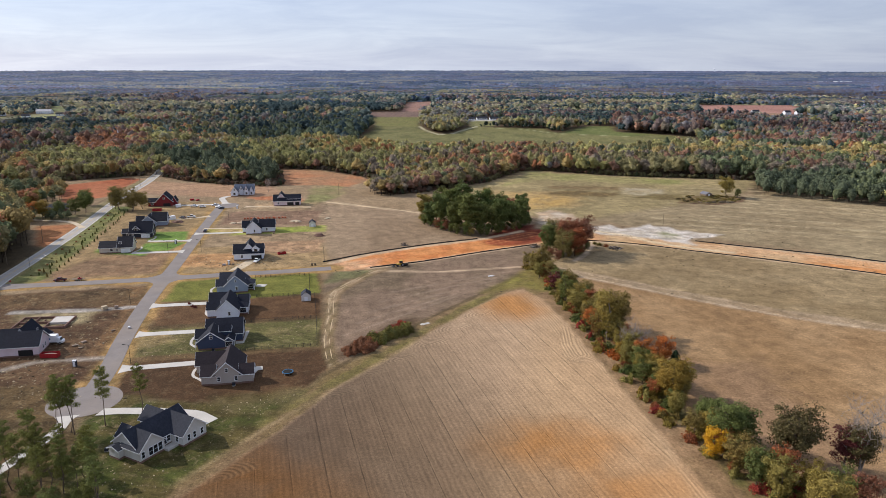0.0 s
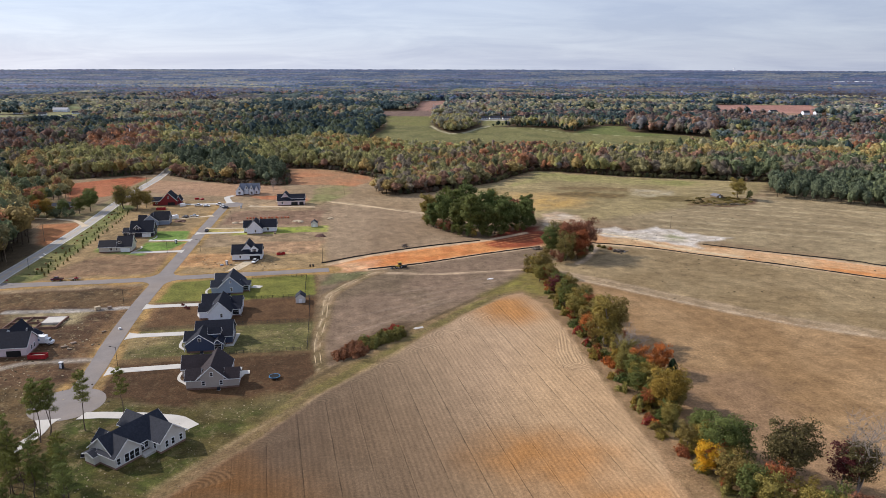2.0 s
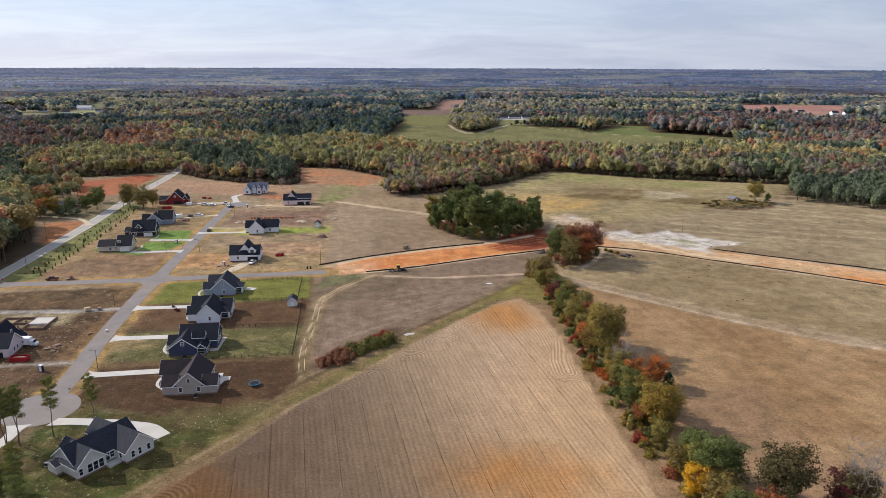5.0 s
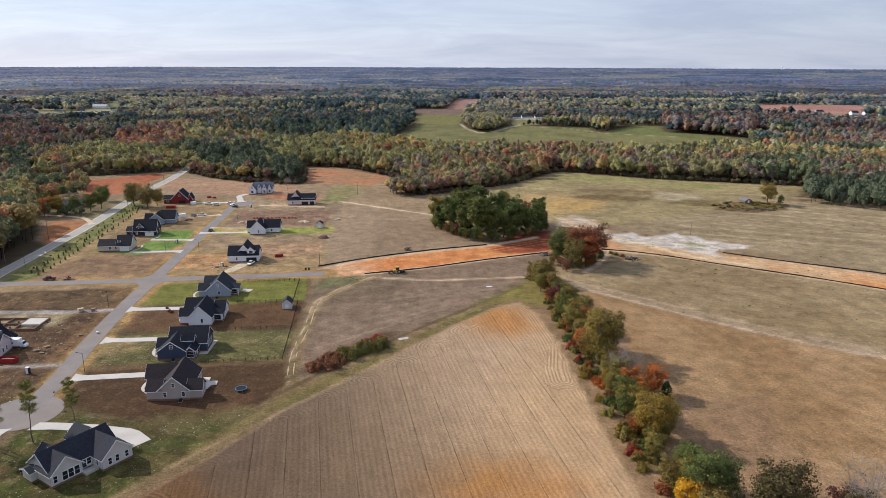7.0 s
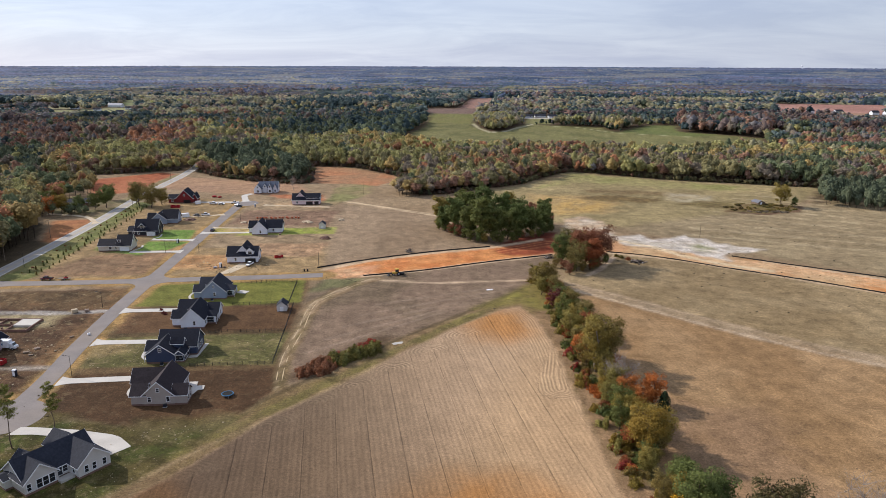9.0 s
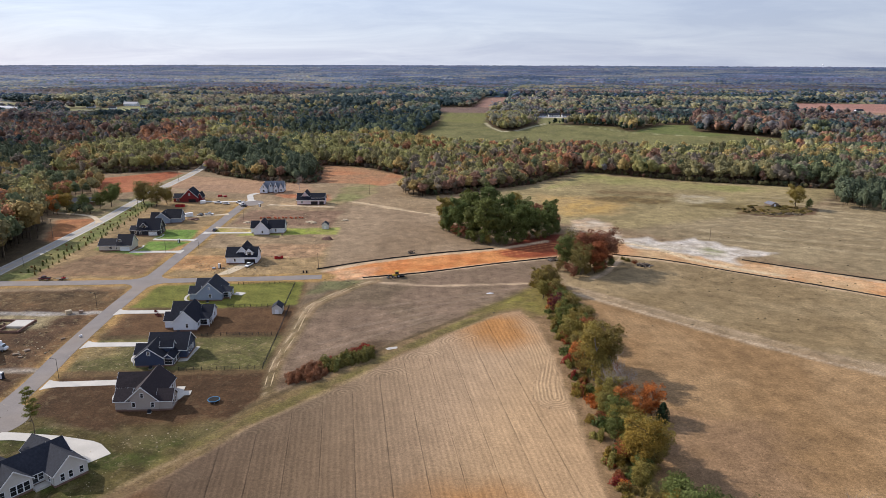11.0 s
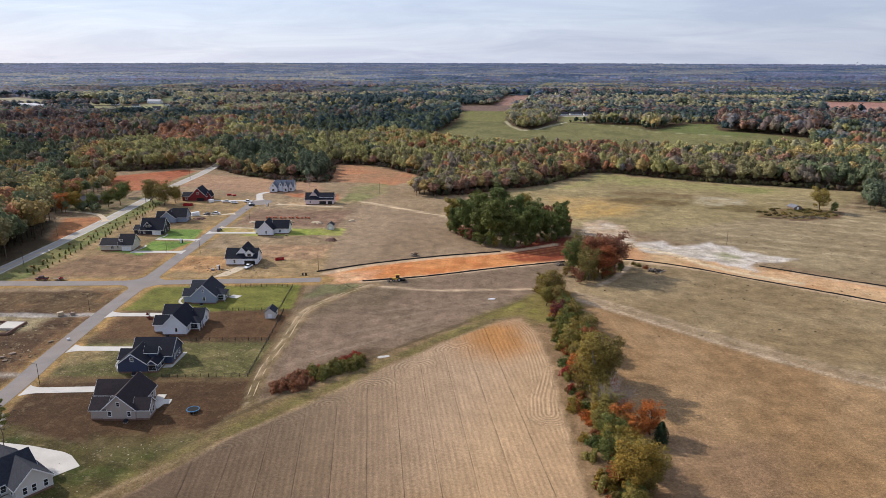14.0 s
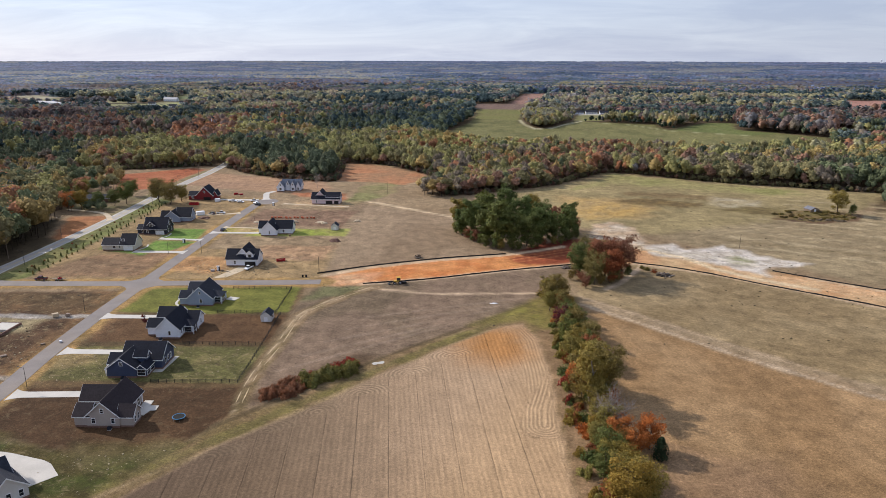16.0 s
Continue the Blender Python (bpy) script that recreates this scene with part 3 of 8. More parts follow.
paint(area([(140, 408), (150, 416), (158, 408), (150, 402)], 3, 3) * 0.8, (140, 142, 96))
paint(trace([(98, 426), (110, 419), (124, 408), (134, 392), (150, 378), (172, 366)], 1.7, 0.9, 0.6), (222, 200, 164))
paint(trace([(112, 421), (134, 414), (156, 402)], 1.4, 0.9, 0.5), (226, 214, 194))
paint(area([(-48, 352), (-40, 336), (-24, 342), (-22, 360)], 3, 4), (206, 166, 126), (196, 140, 100))
for line in (HAUL_L[:5], HAUL_R[1:5], HAUL_R[6:], HAUL_L[9:]):
    paint(trace(line, 1.9, 0.8, 0.8) * 0.8, (204, 178, 146))
paint(trace(NORTH_PATH, 1.4, 0.8, 0.6), (208, 184, 150))
# building lots
U, V = Vector((math.cos(radians(8.5)), math.sin(radians(8.5)))), Vector((-math.sin(radians(8.5)), math.cos(radians(8.5))))
paint(area([(-113, 287), (-104, 222), (-97, 205), (-58, 196), (-37, 205), (-36, 240), (-50, 338), (-118, 330)], 2, 2), (92, 76, 52), (112, 90, 62))
paint(area([(-119, 331), (-126, 385), (-58, 396), (-47, 345)], 2, 2), (148, 124, 88), (160, 134, 96))
LOT_0 = [(-114.5, 291.5), (-118.6, 319), (-116, 323), (-100, 326.5), (-53, 336.5), (-46, 302), (-75, 296)]
LOT_1 = [(-106, 262), (-111, 287), (-75, 294), (-44.5, 300), (-42, 272)]
LOT_2 = [(-102, 232), (-107, 258), (-41, 268.5), (-38, 240)]
LOT_3 = [(-97, 203), (-102, 226), (-37.5, 237), (-32, 220), (-40, 200), (-58, 193)]
paint(area(LOT_0, 0.5, 0.6), (126, 122, 58), (114, 114, 54), n1)
paint(area(LOT_1, 0.6, 1.0), (102, 76, 52), (92, 68, 46))
paint(area(LOT_2, 0.6, 1.0), (96, 92, 54), (116, 106, 68))
paint(area([(-106, 240), (-108, 255), (-96, 256), (-95, 246)], 3, 5), (168, 142, 100), (146, 126, 86))
paint(area([(-104, 205), (-102, 222), (-94, 220), (-96, 206)], 3, 4), (172, 132, 92), (150, 112, 78))
paint(area([(-112, 266), (-116, 287), (-108, 286), (-105, 268)], 2, 4), (134, 102, 70), (112, 90, 62))
paint(area(LOT_3, 0.8, 1.5), (92, 68, 46), (80, 59, 40), n1)
turf += area(LOT_0, 0.5, 0.6) * 0.3 + area(LOT_2, 0.6, 1) * 0.8
HOME = [(-98, 130), (-100, 188), (-92, 200), (-58, 194), (-38, 201), (-33, 212), (-52, 170), (-78, 118)]
paint(area(HOME, 2, 4), (72, 77, 35), (86, 76, 43))
turf += area(HOME, 2, 3) * 0.7
paint(area([(-58, 193), (-66, 200), (-40, 205), (-38, 198), (-50, 188)], 3, 5) * 0.6, (88, 86, 46), (110, 100, 66))
paint(area([(-220, 60), (-220, 212), (-106, 214), (-101, 190), (-92, 170), (-84, 130), (-84, 60)], 4, 6), (84, 68, 44), (100, 80, 52))
# west lots
paint(area([(-122, 330), (-148, 520), (-200, 525), (-222, 480), (-212, 420), (-202, 345), (-190, 325)], 2, 2), (156, 130, 92), (142, 119, 84), n1)
paint(area([(-129, 378), (-176, 366), (-185, 328), (-126, 335)], 3, 5), (132, 106, 80), (148, 116, 86), n1)
for line, w in ((STREET, 7.4), (CROSS, 7.6)):
    paint(trace(line, w - 1.0, 1.2, 2.0) * 0.95, (172, 137, 86), (150, 122, 76))
paint(trace([(-197, 330), (-203, 372), (-210, 420), (-217, 470), (-222, 500)], 0.5, 0.4, 1) * 0.1, (110, 116, 66))
paint(trace([(-189, 326), (-196, 372), (-204, 420), (-212, 470), (-217, 500)], 7.0, 1.5, 2.5) * 0.9, (104, 112, 60), (122, 118, 70))
paint(trace([(-195, 322), (-206, 372), (-218, 450), (-233, 530), (-244, 620)], 7.5, 2.0, 2) * 0.5, (118, 118, 74))
for lot in ([(-141, 378.5), (-136, 398), (-160, 396), (-157, 377)], [(-139, 401), (-144, 425), (-168, 424), (-160, 402)], [(-180, 376), (-182, 384), (-150, 372), (-150, 368)]):
    paint(area(lot, 0.8, 1.2), (104, 134, 58), (116, 140, 66))
paint(area([(-116, 414), (-118, 431), (-62, 440), (-60, 424)], 1, 2), (140, 148, 66), (152, 150, 80))
paint(area([(-135, 418), (-137, 433), (-112, 433), (-112, 416)], 2, 4), (160, 148, 80), (186, 160, 112))
paint(area([(-130, 442), (-134, 485), (-70, 490), (-68, 442)], 2, 3), (140, 112, 90), (128, 102, 82))
paint(area([(-96, 372), (-98, 398), (-58, 402), (-56, 374)], 2, 3), (174, 140, 106), (152, 122, 94))
paint(area([(-124, 345), (-128, 372), (-100, 372), (-98, 345)], 3, 4), (182, 142, 98), (170, 128, 86))
paint(area([(-125, 528), (-140, 545), (-95, 545), (-88, 522)], 3, 4), (164, 96, 62), (176, 118, 84))
paint(area([(-118, 498), (-120, 512), (-84, 512), (-82, 497)], 3, 4), (194, 164, 126), (176, 146, 108))
paint(area([(-86, 505), (-78, 506), (-60, 560), (-92, 690), (-120, 690), (-95, 600)], 3, 5), (128, 124, 80), (150, 130, 96), n1)
paint(area([(-122, 600), (-138, 690), (-97, 683), (-45, 627), (-60, 590)], 3, 6), (176, 122, 86), (160, 122, 90), n1)
paint(area([(-150, 540), (-240, 560), (-243, 618), (-190, 605), (-125, 592), (-110, 550)], 3, 5), (158, 126, 100), (168, 134, 104), n1)
turf += 0.5 * area([(98, 394), (131, 383), (229, 322), (330, 262), (420, 160), (183, 250), (125, 287), (70, 334), (66, 386)], 2, 3) + 0.45 * area([(60, 470), (20, 560), (105, 674), (297, 612), (345, 480), (520, 400), (520, 240), (243, 346), (160, 410)], 6, 8) + 0.3 * area(DORMANT, 2, 3)
# red fields west of the highway
paint(area([(-246, 545), (-266, 520), (-312, 596), (-266, 642), (-252, 630)], 2, 3), (160, 92, 62), (172, 108, 74), n1)
paint(area([(-212, 388), (-220, 392), (-246, 442), (-226, 447), (-218, 440)], 2, 3), (176, 122, 80), (166, 112, 76))
paint(area([(-204, 322), (-212, 385), (-224, 394), (-250, 440), (-330, 430), (-330, 250), (-210, 260)], 2, 3), (84, 72, 54))
paint(area([(-228, 455), (-262, 460), (-300, 520), (-262, 520), (-236, 505)], 2, 3), (110, 104, 70), (124, 108, 80))
# lots south of the cross street
paint(area([(-204, 300), (-128, 315), (-118, 262), (-112, 222), (-108, 212), (-180, 205), (-230, 240)], 2, 2), (84, 62, 44), (100, 76, 54), n2)
paint(area([(-190, 302), (-126, 312), (-120, 288), (-190, 283)], 2, 2), (106, 80, 54), (94, 74, 50), n1)
paint(area([(-160, 262), (-134, 265), (-136, 281), (-165, 279)], 4, 6), (164, 148, 112), (140, 126, 92))
for line in ([(-112.8, 232), (-121, 286)], [(-124, 300), (-127, 312), (-145, 316)]):
    paint(trace([(x - 4, y) for x, y in line], 1.6, 1.5, 2.4) * 0.5, (146, 112, 76))
paint(trace([(-160, 206), (-134, 228.5), (-112, 231)], 1.7, 1.0, 1.2), (150, 138, 124))
paint(trace([(-170, 279), (-140, 281.5), (-122, 285)], 2.0, 0.8, 1.0), (160, 152, 142))
# brightness balanced in the ground colour: up to 17% darker towards the east
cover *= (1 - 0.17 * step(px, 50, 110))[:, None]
# clearings in the far woods
GREENS = [(-85, 1009), (-75, 1167), (-90, 1399), (-3, 1398), (-3, 1188), (7, 1114), (26, 1049), (48, 1066), (67, 1133), (88, 1190), (119, 1170), (198, 1146), (206, 1063), (282, 1183), (322, 1182), (302, 1080), (352, 1043), (391, 1000), (352, 866), (234, 818), (101, 806), (10, 822), (-74, 866)]
paint(area(GREENS, 8, 10), (118, 114, 72), (100, 98, 60), n1)
paint(area([(-76, 1180), (-90, 1399), (-3, 1398), (-3, 1190)], 6, 8) * 0.8, (112, 112, 62), (122, 116, 70), n1)
paint(area([(215, 1066), (282, 1180), (320, 1180), (300, 1084), (350, 1044), (300, 1010)], 6, 6) * 0.7, (98, 108, 58))
for k in range(9):
    paint(trace([(-60 + 50 * k, 830 + 6 * k), (-40 + 46 * k, 1010 + 18 * k)], 3.0, 4.0, 5) * 0.35 * area(GREENS, 8, 10), (140, 132, 92), (88, 90, 54), n2)
FARMYARD = [(83, 1187), (93, 1338), (148, 1338), (126, 1190)]
paint(area(FARMYARD, 4, 6), (112, 112, 66), (124, 120, 80))
paint(area([(84, 1296), (88, 1322), (150, 1322), (146, 1302)], 4, 5), (196, 190, 178))
BROWN_FAR = [(-129, 1560), (-90, 1402), (-3, 1401), (5, 1565)]
paint(area(BROWN_FAR, 6, 6), (112, 92, 84), (122, 100, 88), n1)
RED_FAR = [(-41, 1566), (-34, 1954), (33, 2014), (20, 1566)]
paint(area(RED_FAR, 8, 12), (158, 122, 108), (146, 114, 100), n1)
RED_EAST = [(732, 1978), (714, 1808), (957, 1806), (888, 1598), (772, 1446), (588, 1446)]
paint(area(RED_EAST, 8, 12), (166, 126, 112), (152, 112, 100), n3)
paint(area([(600, 1452), (640, 1520), (800, 1520), (772, 1450)], 8, 14) * 0.6, (150, 116, 92), (132, 112, 82))
STRIP = [(416, 1036), (438, 1087), (487, 1058), (472, 1008)]
paint(area(STRIP, 4, 5), (150, 100, 76))
PALE_EAST = [(690, 1446), (772, 1446), (800, 1418), (850, 1370), (722, 1352)]
paint(area(PALE_EAST, 6, 8), (170, 156, 118), (150, 138, 100))
WEST_HAMLET = [(-520, 1035), (-545, 1110), (-470, 1120), (-480, 1040)]
paint(area(WEST_HAMLET, 6, 8), (134, 130, 90))
HAMLET = [(-880, 1413), (-800, 1427), (-793, 1600), (-691, 1402), (-618, 1202), (-773, 1275)]
paint(area(HAMLET, 6, 12), (150, 150, 104), (130, 124, 92), n1)
YARD_WEST = [(-1064, 1400), (-955, 1380), (-906, 1300), (-993, 1300)]
paint(area(YARD_WEST, 6, 8), (196, 188, 178), (160, 150, 130), n1)
WEST_GREEN = [(-828, 1600), (-914, 1799), (-863, 1751), (-774, 1561)]
paint(area(WEST_GREEN, 6, 8), (130, 142, 96))
SHED_YARD = [(-1135, 1433), (-1298, 1625), (-1253, 1685), (-1086, 1567), (-970, 1588), (-899, 1556), (-832, 1448), (-990, 1420)]
paint(area(SHED_YARD, 8, 14), (172, 164, 140), (128, 124, 84), n1)
TRAIL_EAST = [(-3, 1190), (9, 1108), (27, 1046), (50, 1064), (72, 1130), (98, 1190)]
paint(trace(TRAIL_EAST, 2.2, 2.0, 1), (186, 178, 148))
paint(trace([(100, 1160), (160, 1136), (212, 1050), (300, 1010)], 1.8, 2.0, 1) * 0.8, (160, 156, 118))


def np_mesh(name, verts, faces, material, sides=4):
    """A mesh from arrays of vertices and of faces with one number of sides."""
    me = bpy.data.meshes.new(name)
    verts, faces = np.asarray(verts, np.float32), np.asarray(faces, np.int32)
    me.vertices.add(len(verts))
    me.vertices.foreach_set("co", verts.ravel())
    me.loops.add(faces.size)
    me.loops.foreach_set("vertex_index", faces.ravel())
    me.polygons.add(len(faces))
    me.polygons.foreach_set("loop_start", np.arange(0, faces.size, sides, dtype=np.int32))
    me.polygons.foreach_set("loop_total", np.full(len(faces), sides, np.int32))
    me.update(calc_edges=True)
    me.materials.append(material)
    return me


def carry(me, name, values, kind="FLOAT"):
    """Stores one value, or colour, for each vertex."""
    a = me.attributes.new(name, "FLOAT_COLOR" if kind == "COLOR" else "FLOAT", "POINT")
    if kind == "COLOR":
        full = np.ones((len(values), 4), np.float32)
        full[:, :3] = values
        a.data.foreach_set("color", full.ravel())
    else:
        a.data.foreach_set("value", np.asarray(values, np.float32))


ids = np.arange(len(px)).reshape(GX.shape)
quads = np.stack([ids[:-1, :-1], ids[:-1, 1:], ids[1:, 1:], ids[1:, :-1]], -1).reshape(-1, 4)
gm = np_mesh("ground", np.stack([px, py, ground_height(px, py)], -1), quads, M["ground"])
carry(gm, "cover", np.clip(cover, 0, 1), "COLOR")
carry(gm, "row", row)
carry(gm, "sown", sown)
carry(gm, "loop", loops)
carry(gm, "rim", rims)
carry(gm, "arc", arc)
carry(gm, "edge", edge)
WORKED = [(-204, 300), (-128, 315), (-118, 262), (-103, 218), (-97, 203), (-84, 190), (-84, 90), (-240, 90), (-230, 240)]
mess = np.maximum.reduce([area(WORKED, 3, 4), 0.8 * area([(-124, 345), (-128, 372), (-58, 402), (-50, 352)], 3, 4), 0.7 * trace(STREET, 11, 3, 4), 0.8 * area([(-130, 442), (-134, 545), (-70, 545), (-68, 442)], 3, 4), 0.9 * area(LOT_2, 1, 1), 0.7 * area(HOME, 2, 3), 0.3 * area(LOT_3, 1, 1), 0.4 * area(BAND, 1, 1) * (1 - sown), 0.3 * area(DORMANT, 2, 3), 0.6 * area([(-48, 352), (-40, 330), (-10, 330), (-10, 350)], 3, 4)])
mess = np.maximum.reduce([mess, 0.75 * area([(-122, 330), (-148, 520), (-200, 525), (-212, 420), (-190, 325)], 2, 2), 0.8 * area([(-119, 331), (-134, 545), (-70, 545), (-47, 345)], 2, 2), 0.7 * area([(72, 428), (80, 480), (98, 466), (140, 428), (186, 405), (162, 389), (106, 410)], 4, 9), 0.35 * area([(60, 470), (20, 560), (105, 674), (297, 612), (345, 480), (520, 400), (520, 240), (243, 346), (160, 410)], 6, 8), 0.3 * area([(98, 394), (131, 383), (229, 322), (330, 262), (420, 160), (183, 250), (125, 287), (70, 334)], 2, 3)])
carry(gm, "mess", mess * (1 - area(LOT_0, 1, 1)))
carry(gm, "turf", np.clip(turf, 0, 1) * (1 - sown))
tagged(new("ground", gm), "farm fields, bare soil, stubble and lawns", "ground", kind="structure")

# ---- small builders ----
def part(name, bm, material, parent=None, label="", at=None):
    """Links a bmesh as one mesh object under a thing or a part."""
    me = bpy.data.meshes.new(name)
    bm.normal_update()
    bm.to_mesh(me)
    bm.free()
    for m in material if isinstance(material, (list, tuple)) else (material,):
        me.materials.append(m)
    ob = new(name, me)
    ob.parent = parent
    if at is not None:
        ob.matrix_basis = at
    if label:
        ob["label"] = label
    return ob


def thing(name, m, label, category, group="", kind=""):
    return tagged(place(new(name), m), label, category, group, kind)


def place(ob, m):
    ob.matrix_basis = m
    return ob


def box(x0, y0, z0, x1, y1, z1, bm=None, bevel=0.0):
    bm = bm or bmesh.new()
    v = [bm.verts.new((x, y, z)) for z in (z0, z1) for x, y in ((x0, y0), (x1, y0), (x1, y1), (x0, y1))]
    fs = [bm.faces.new([v[i] for i in f]) for f in ((3, 2, 1, 0), (4, 5, 6, 7), (0, 1, 5, 4), (1, 2, 6, 5), (2, 3, 7, 6), (3, 0, 4, 7))]
    if bevel:
        bmesh.ops.bevel(bm, geom=list({e for f in fs for e in f.edges}), offset=bevel, segments=1, affect="EDGES")
    return bm


def prism(points, z0, z1, bm=None):
    """An upright prism over a plan polygon."""
    bm = bm or bmesh.new()
    a, b = [bm.verts.new((x, y, z0)) for x, y in points], [bm.verts.new((x, y, z1)) for x, y in points]
    bm.faces.new(b)
    bm.faces.new(a[::-1])
    for i in range(len(a)):
        j = (i + 1) % len(a)
        bm.faces.new((a[i], a[j], b[j], b[i]))
    bmesh.ops.recalc_face_normals(bm, faces=bm.faces)
    return bm


def profile(points, x0, x1, bm=None, axis="x"):
    """A prism along x (or y) over a section given as (across, z)."""
    bm = bm or bmesh.new()
    spot = (lambda x, c, z: (x, c, z)) if axis == "x" else (lambda x, c, z: (c, x, z))
    a, b = [bm.verts.new(spot(x0, c, z)) for c, z in points], [bm.verts.new(spot(x1, c, z)) for c, z in points]
    bm.faces.new(a)
    bm.faces.new(b[::-1])
    for i in range(len(a)):
        j = (i + 1) % len(a)
        bm.faces.new((a[i], b[i], b[j], a[j]))
    bmesh.ops.recalc_face_normals(bm, faces=bm.faces)
    return bm


def rod(a, b, r, bm=None, sides=6, r2=None):
    bm = bm or bmesh.new()
    a, b = Vector(a), Vector(b)
    turn = (b - a).to_track_quat("Z", "Y").to_matrix()
    rings = []
    for p, rr in ((a, r), (b, r if r2 is None else r2)):
        rings.append([bm.verts.new(p + turn @ Vector((rr * math.cos(k * 2 * math.pi / sides), rr * math.sin(k * 2 * math.pi / sides), 0))) for k in range(sides)])
    bm.faces.new(rings[0][::-1])
    bm.faces.new(rings[1])
    for i in range(sides):
        j = (i + 1) % sides
        bm.faces.new((rings[0][i], rings[0][j], rings[1][j], rings[1][i]))
    return bm


def smooth_line(line, step_len=4.0):
    """A polyline rounded by Catmull-Rom."""
    p = [Vector(q) for q in line]
    p = [2 * p[0] - p[1]] + p + [2 * p[-1] - p[-2]]
    out = []
    for i in range(1, len(p) - 2):
        n = max(2, int((p[i + 1] - p[i]).length / step_len))
        for k in range(n):
            t = k / n
            out.append(0.5 * ((2 * p[i]) + (p[i + 1] - p[i - 1]) * t + (2 * p[i - 1] - 5 * p[i] + 4 * p[i + 1] - p[i + 2]) * t * t + (3 * p[i] - p[i - 1] - 3 * p[i + 1] + p[i + 2]) * t**3))
    out.append(p[-2])
    return out


def ribbon(line, half, z0, z1, shift=0.0, bm=None, step_len=4.0, widths=None):
    """A road-like slab along a plan line."""
    bm = bm or bmesh.new()
    pts = smooth_line(line, step_len)
    rows = []
    for i, p in enumerate(pts):
        d = (pts[min(i + 1, len(pts) - 1)] - pts[max(i - 1, 0)]).normalized()
        n = Vector((-d.y, d.x))
        w = half if widths is None else widths(i / (len(pts) - 1))
        l, r = p + n * (shift + w), p + n * (shift - w)
        g = float(ground_height(p.x, p.y))
        rows.append([bm.verts.new((q.x, q.y, g + z)) for q, z in ((l, z0), (l, z1), (r, z1), (r, z0))])
    for a, b in zip(rows, rows[1:]):
        for k in range(3):
            bm.faces.new((a[k], a[k + 1], b[k + 1], b[k]))
    bm.faces.new(rows[0])
    bm.faces.new(rows[-1][::-1])
    bmesh.ops.recalc_face_normals(bm, faces=bm.faces)
    return bm


def blob(radius, squash=(1, 1, 1), rough=0.25, detail=2, seed=0, bm=None, at=(0, 0, 0)):
    """An uneven lump."""
    bm = bm or bmesh.new()
    made = bmesh.ops.create_icosphere(bm, subdivisions=detail, radius=1.0)["verts"]
    for v in made:
        k = 1 + rough * (noise.noise(v.co * 1.7 + Vector((seed * 3.1, seed * 1.7, 0))) + 0.5 * noise.noise(v.co * 4 + Vector((0, seed, 0))))
        v.co = Vector((v.co.x * squash[0], v.co.y * squash[1], v.co.z * squash[2])) * radius * k + Vector(at)
    return bm


# ---- roads and drives ----
def road(name, bm, material, label, category="road"):
    return tagged(part(name, bm, material), label, category, kind="structure")


def disc(x, y, r, z0, z1, bm=None, n=40, squash=1.0):
    return prism([(x + r * math.cos(k * 2 * math.pi / n), y + squash * r * math.sin(k * 2 * math.pi / n)) for k in range(n)], z0, z1, bm)


road("street", ribbon(STREET, 3.3, -0.1, 0.05), M["asphalt"], "grey asphalt residential street")
road("cul_de_sac", disc(-103.8, 198.5, 10.8, -0.1, 0.054), M["asphalt"], "round asphalt turning circle")
road("cul_de_sac", disc(-142.5, 507.5, 8.4, -0.1, 0.054, squash=1.15), M["asphalt"], "round asphalt turning circle")
road("cross_street", ribbon(CROSS, 3.4, -0.1, 0.046, widths=lambda t: 3.4 + 3.0 * max(0, 0.14 - t) / 0.14), M["asphalt"], "grey asphalt cross street")
road("highway", ribbon(HIGHWAY, 3.9, -0.1, 0.05), M["highway"], "two-lane asphalt country road")
for shift in (-3.4, 3.4):
    road("edge_line", ribbon(HIGHWAY, 0.09, 0.04, 0.058, shift), M["line"], "white painted road edge line", "road marking")
for shift in (-0.12, 0.12):
    road("centre_line", ribbon(HIGHWAY, 0.06, 0.04, 0.058, shift), M["yellow"], "yellow painted centre line", "road marking")


def corner(x, y, toward, radius=8.0):
    """The rounded fillet of paving between two streets; toward gives the two kerb directions in degrees."""
    a, b = (Vector((math.cos(radians(k)), math.sin(radians(k)))) for k in toward)
    p = Vector((x, y))
    c = p + (a + b) * radius
    ring = [p]
    for k in range(9):
        t = k / 8 * math.pi / 2
        q = c - b * radius * math.cos(t) - a * radius * math.sin(t)
        ring.append(q)
    return road("street_corner", prism([tuple(q) for q in ring], -0.1, 0.047), M["asphalt"], "rounded asphalt street corner")


# the crossing lies at (-124, 326); kerbs run 3.3 m off the centre lines
for sx, sy in ((1, 1), (-1, 1), (1, -1), (-1, -1)):
    along, up = Vector((0.983, 0.183)), Vector((-0.13, 0.99))
    q = Vector((-124.0, 326.1)) + along * 3.2 * sx + up * 3.2 * sy
    corner(q.x, q.y, (10.5 if sx > 0 else 190.5, 97.5 if sy > 0 else 277.5), 7.5)
rr = random.Random(4)
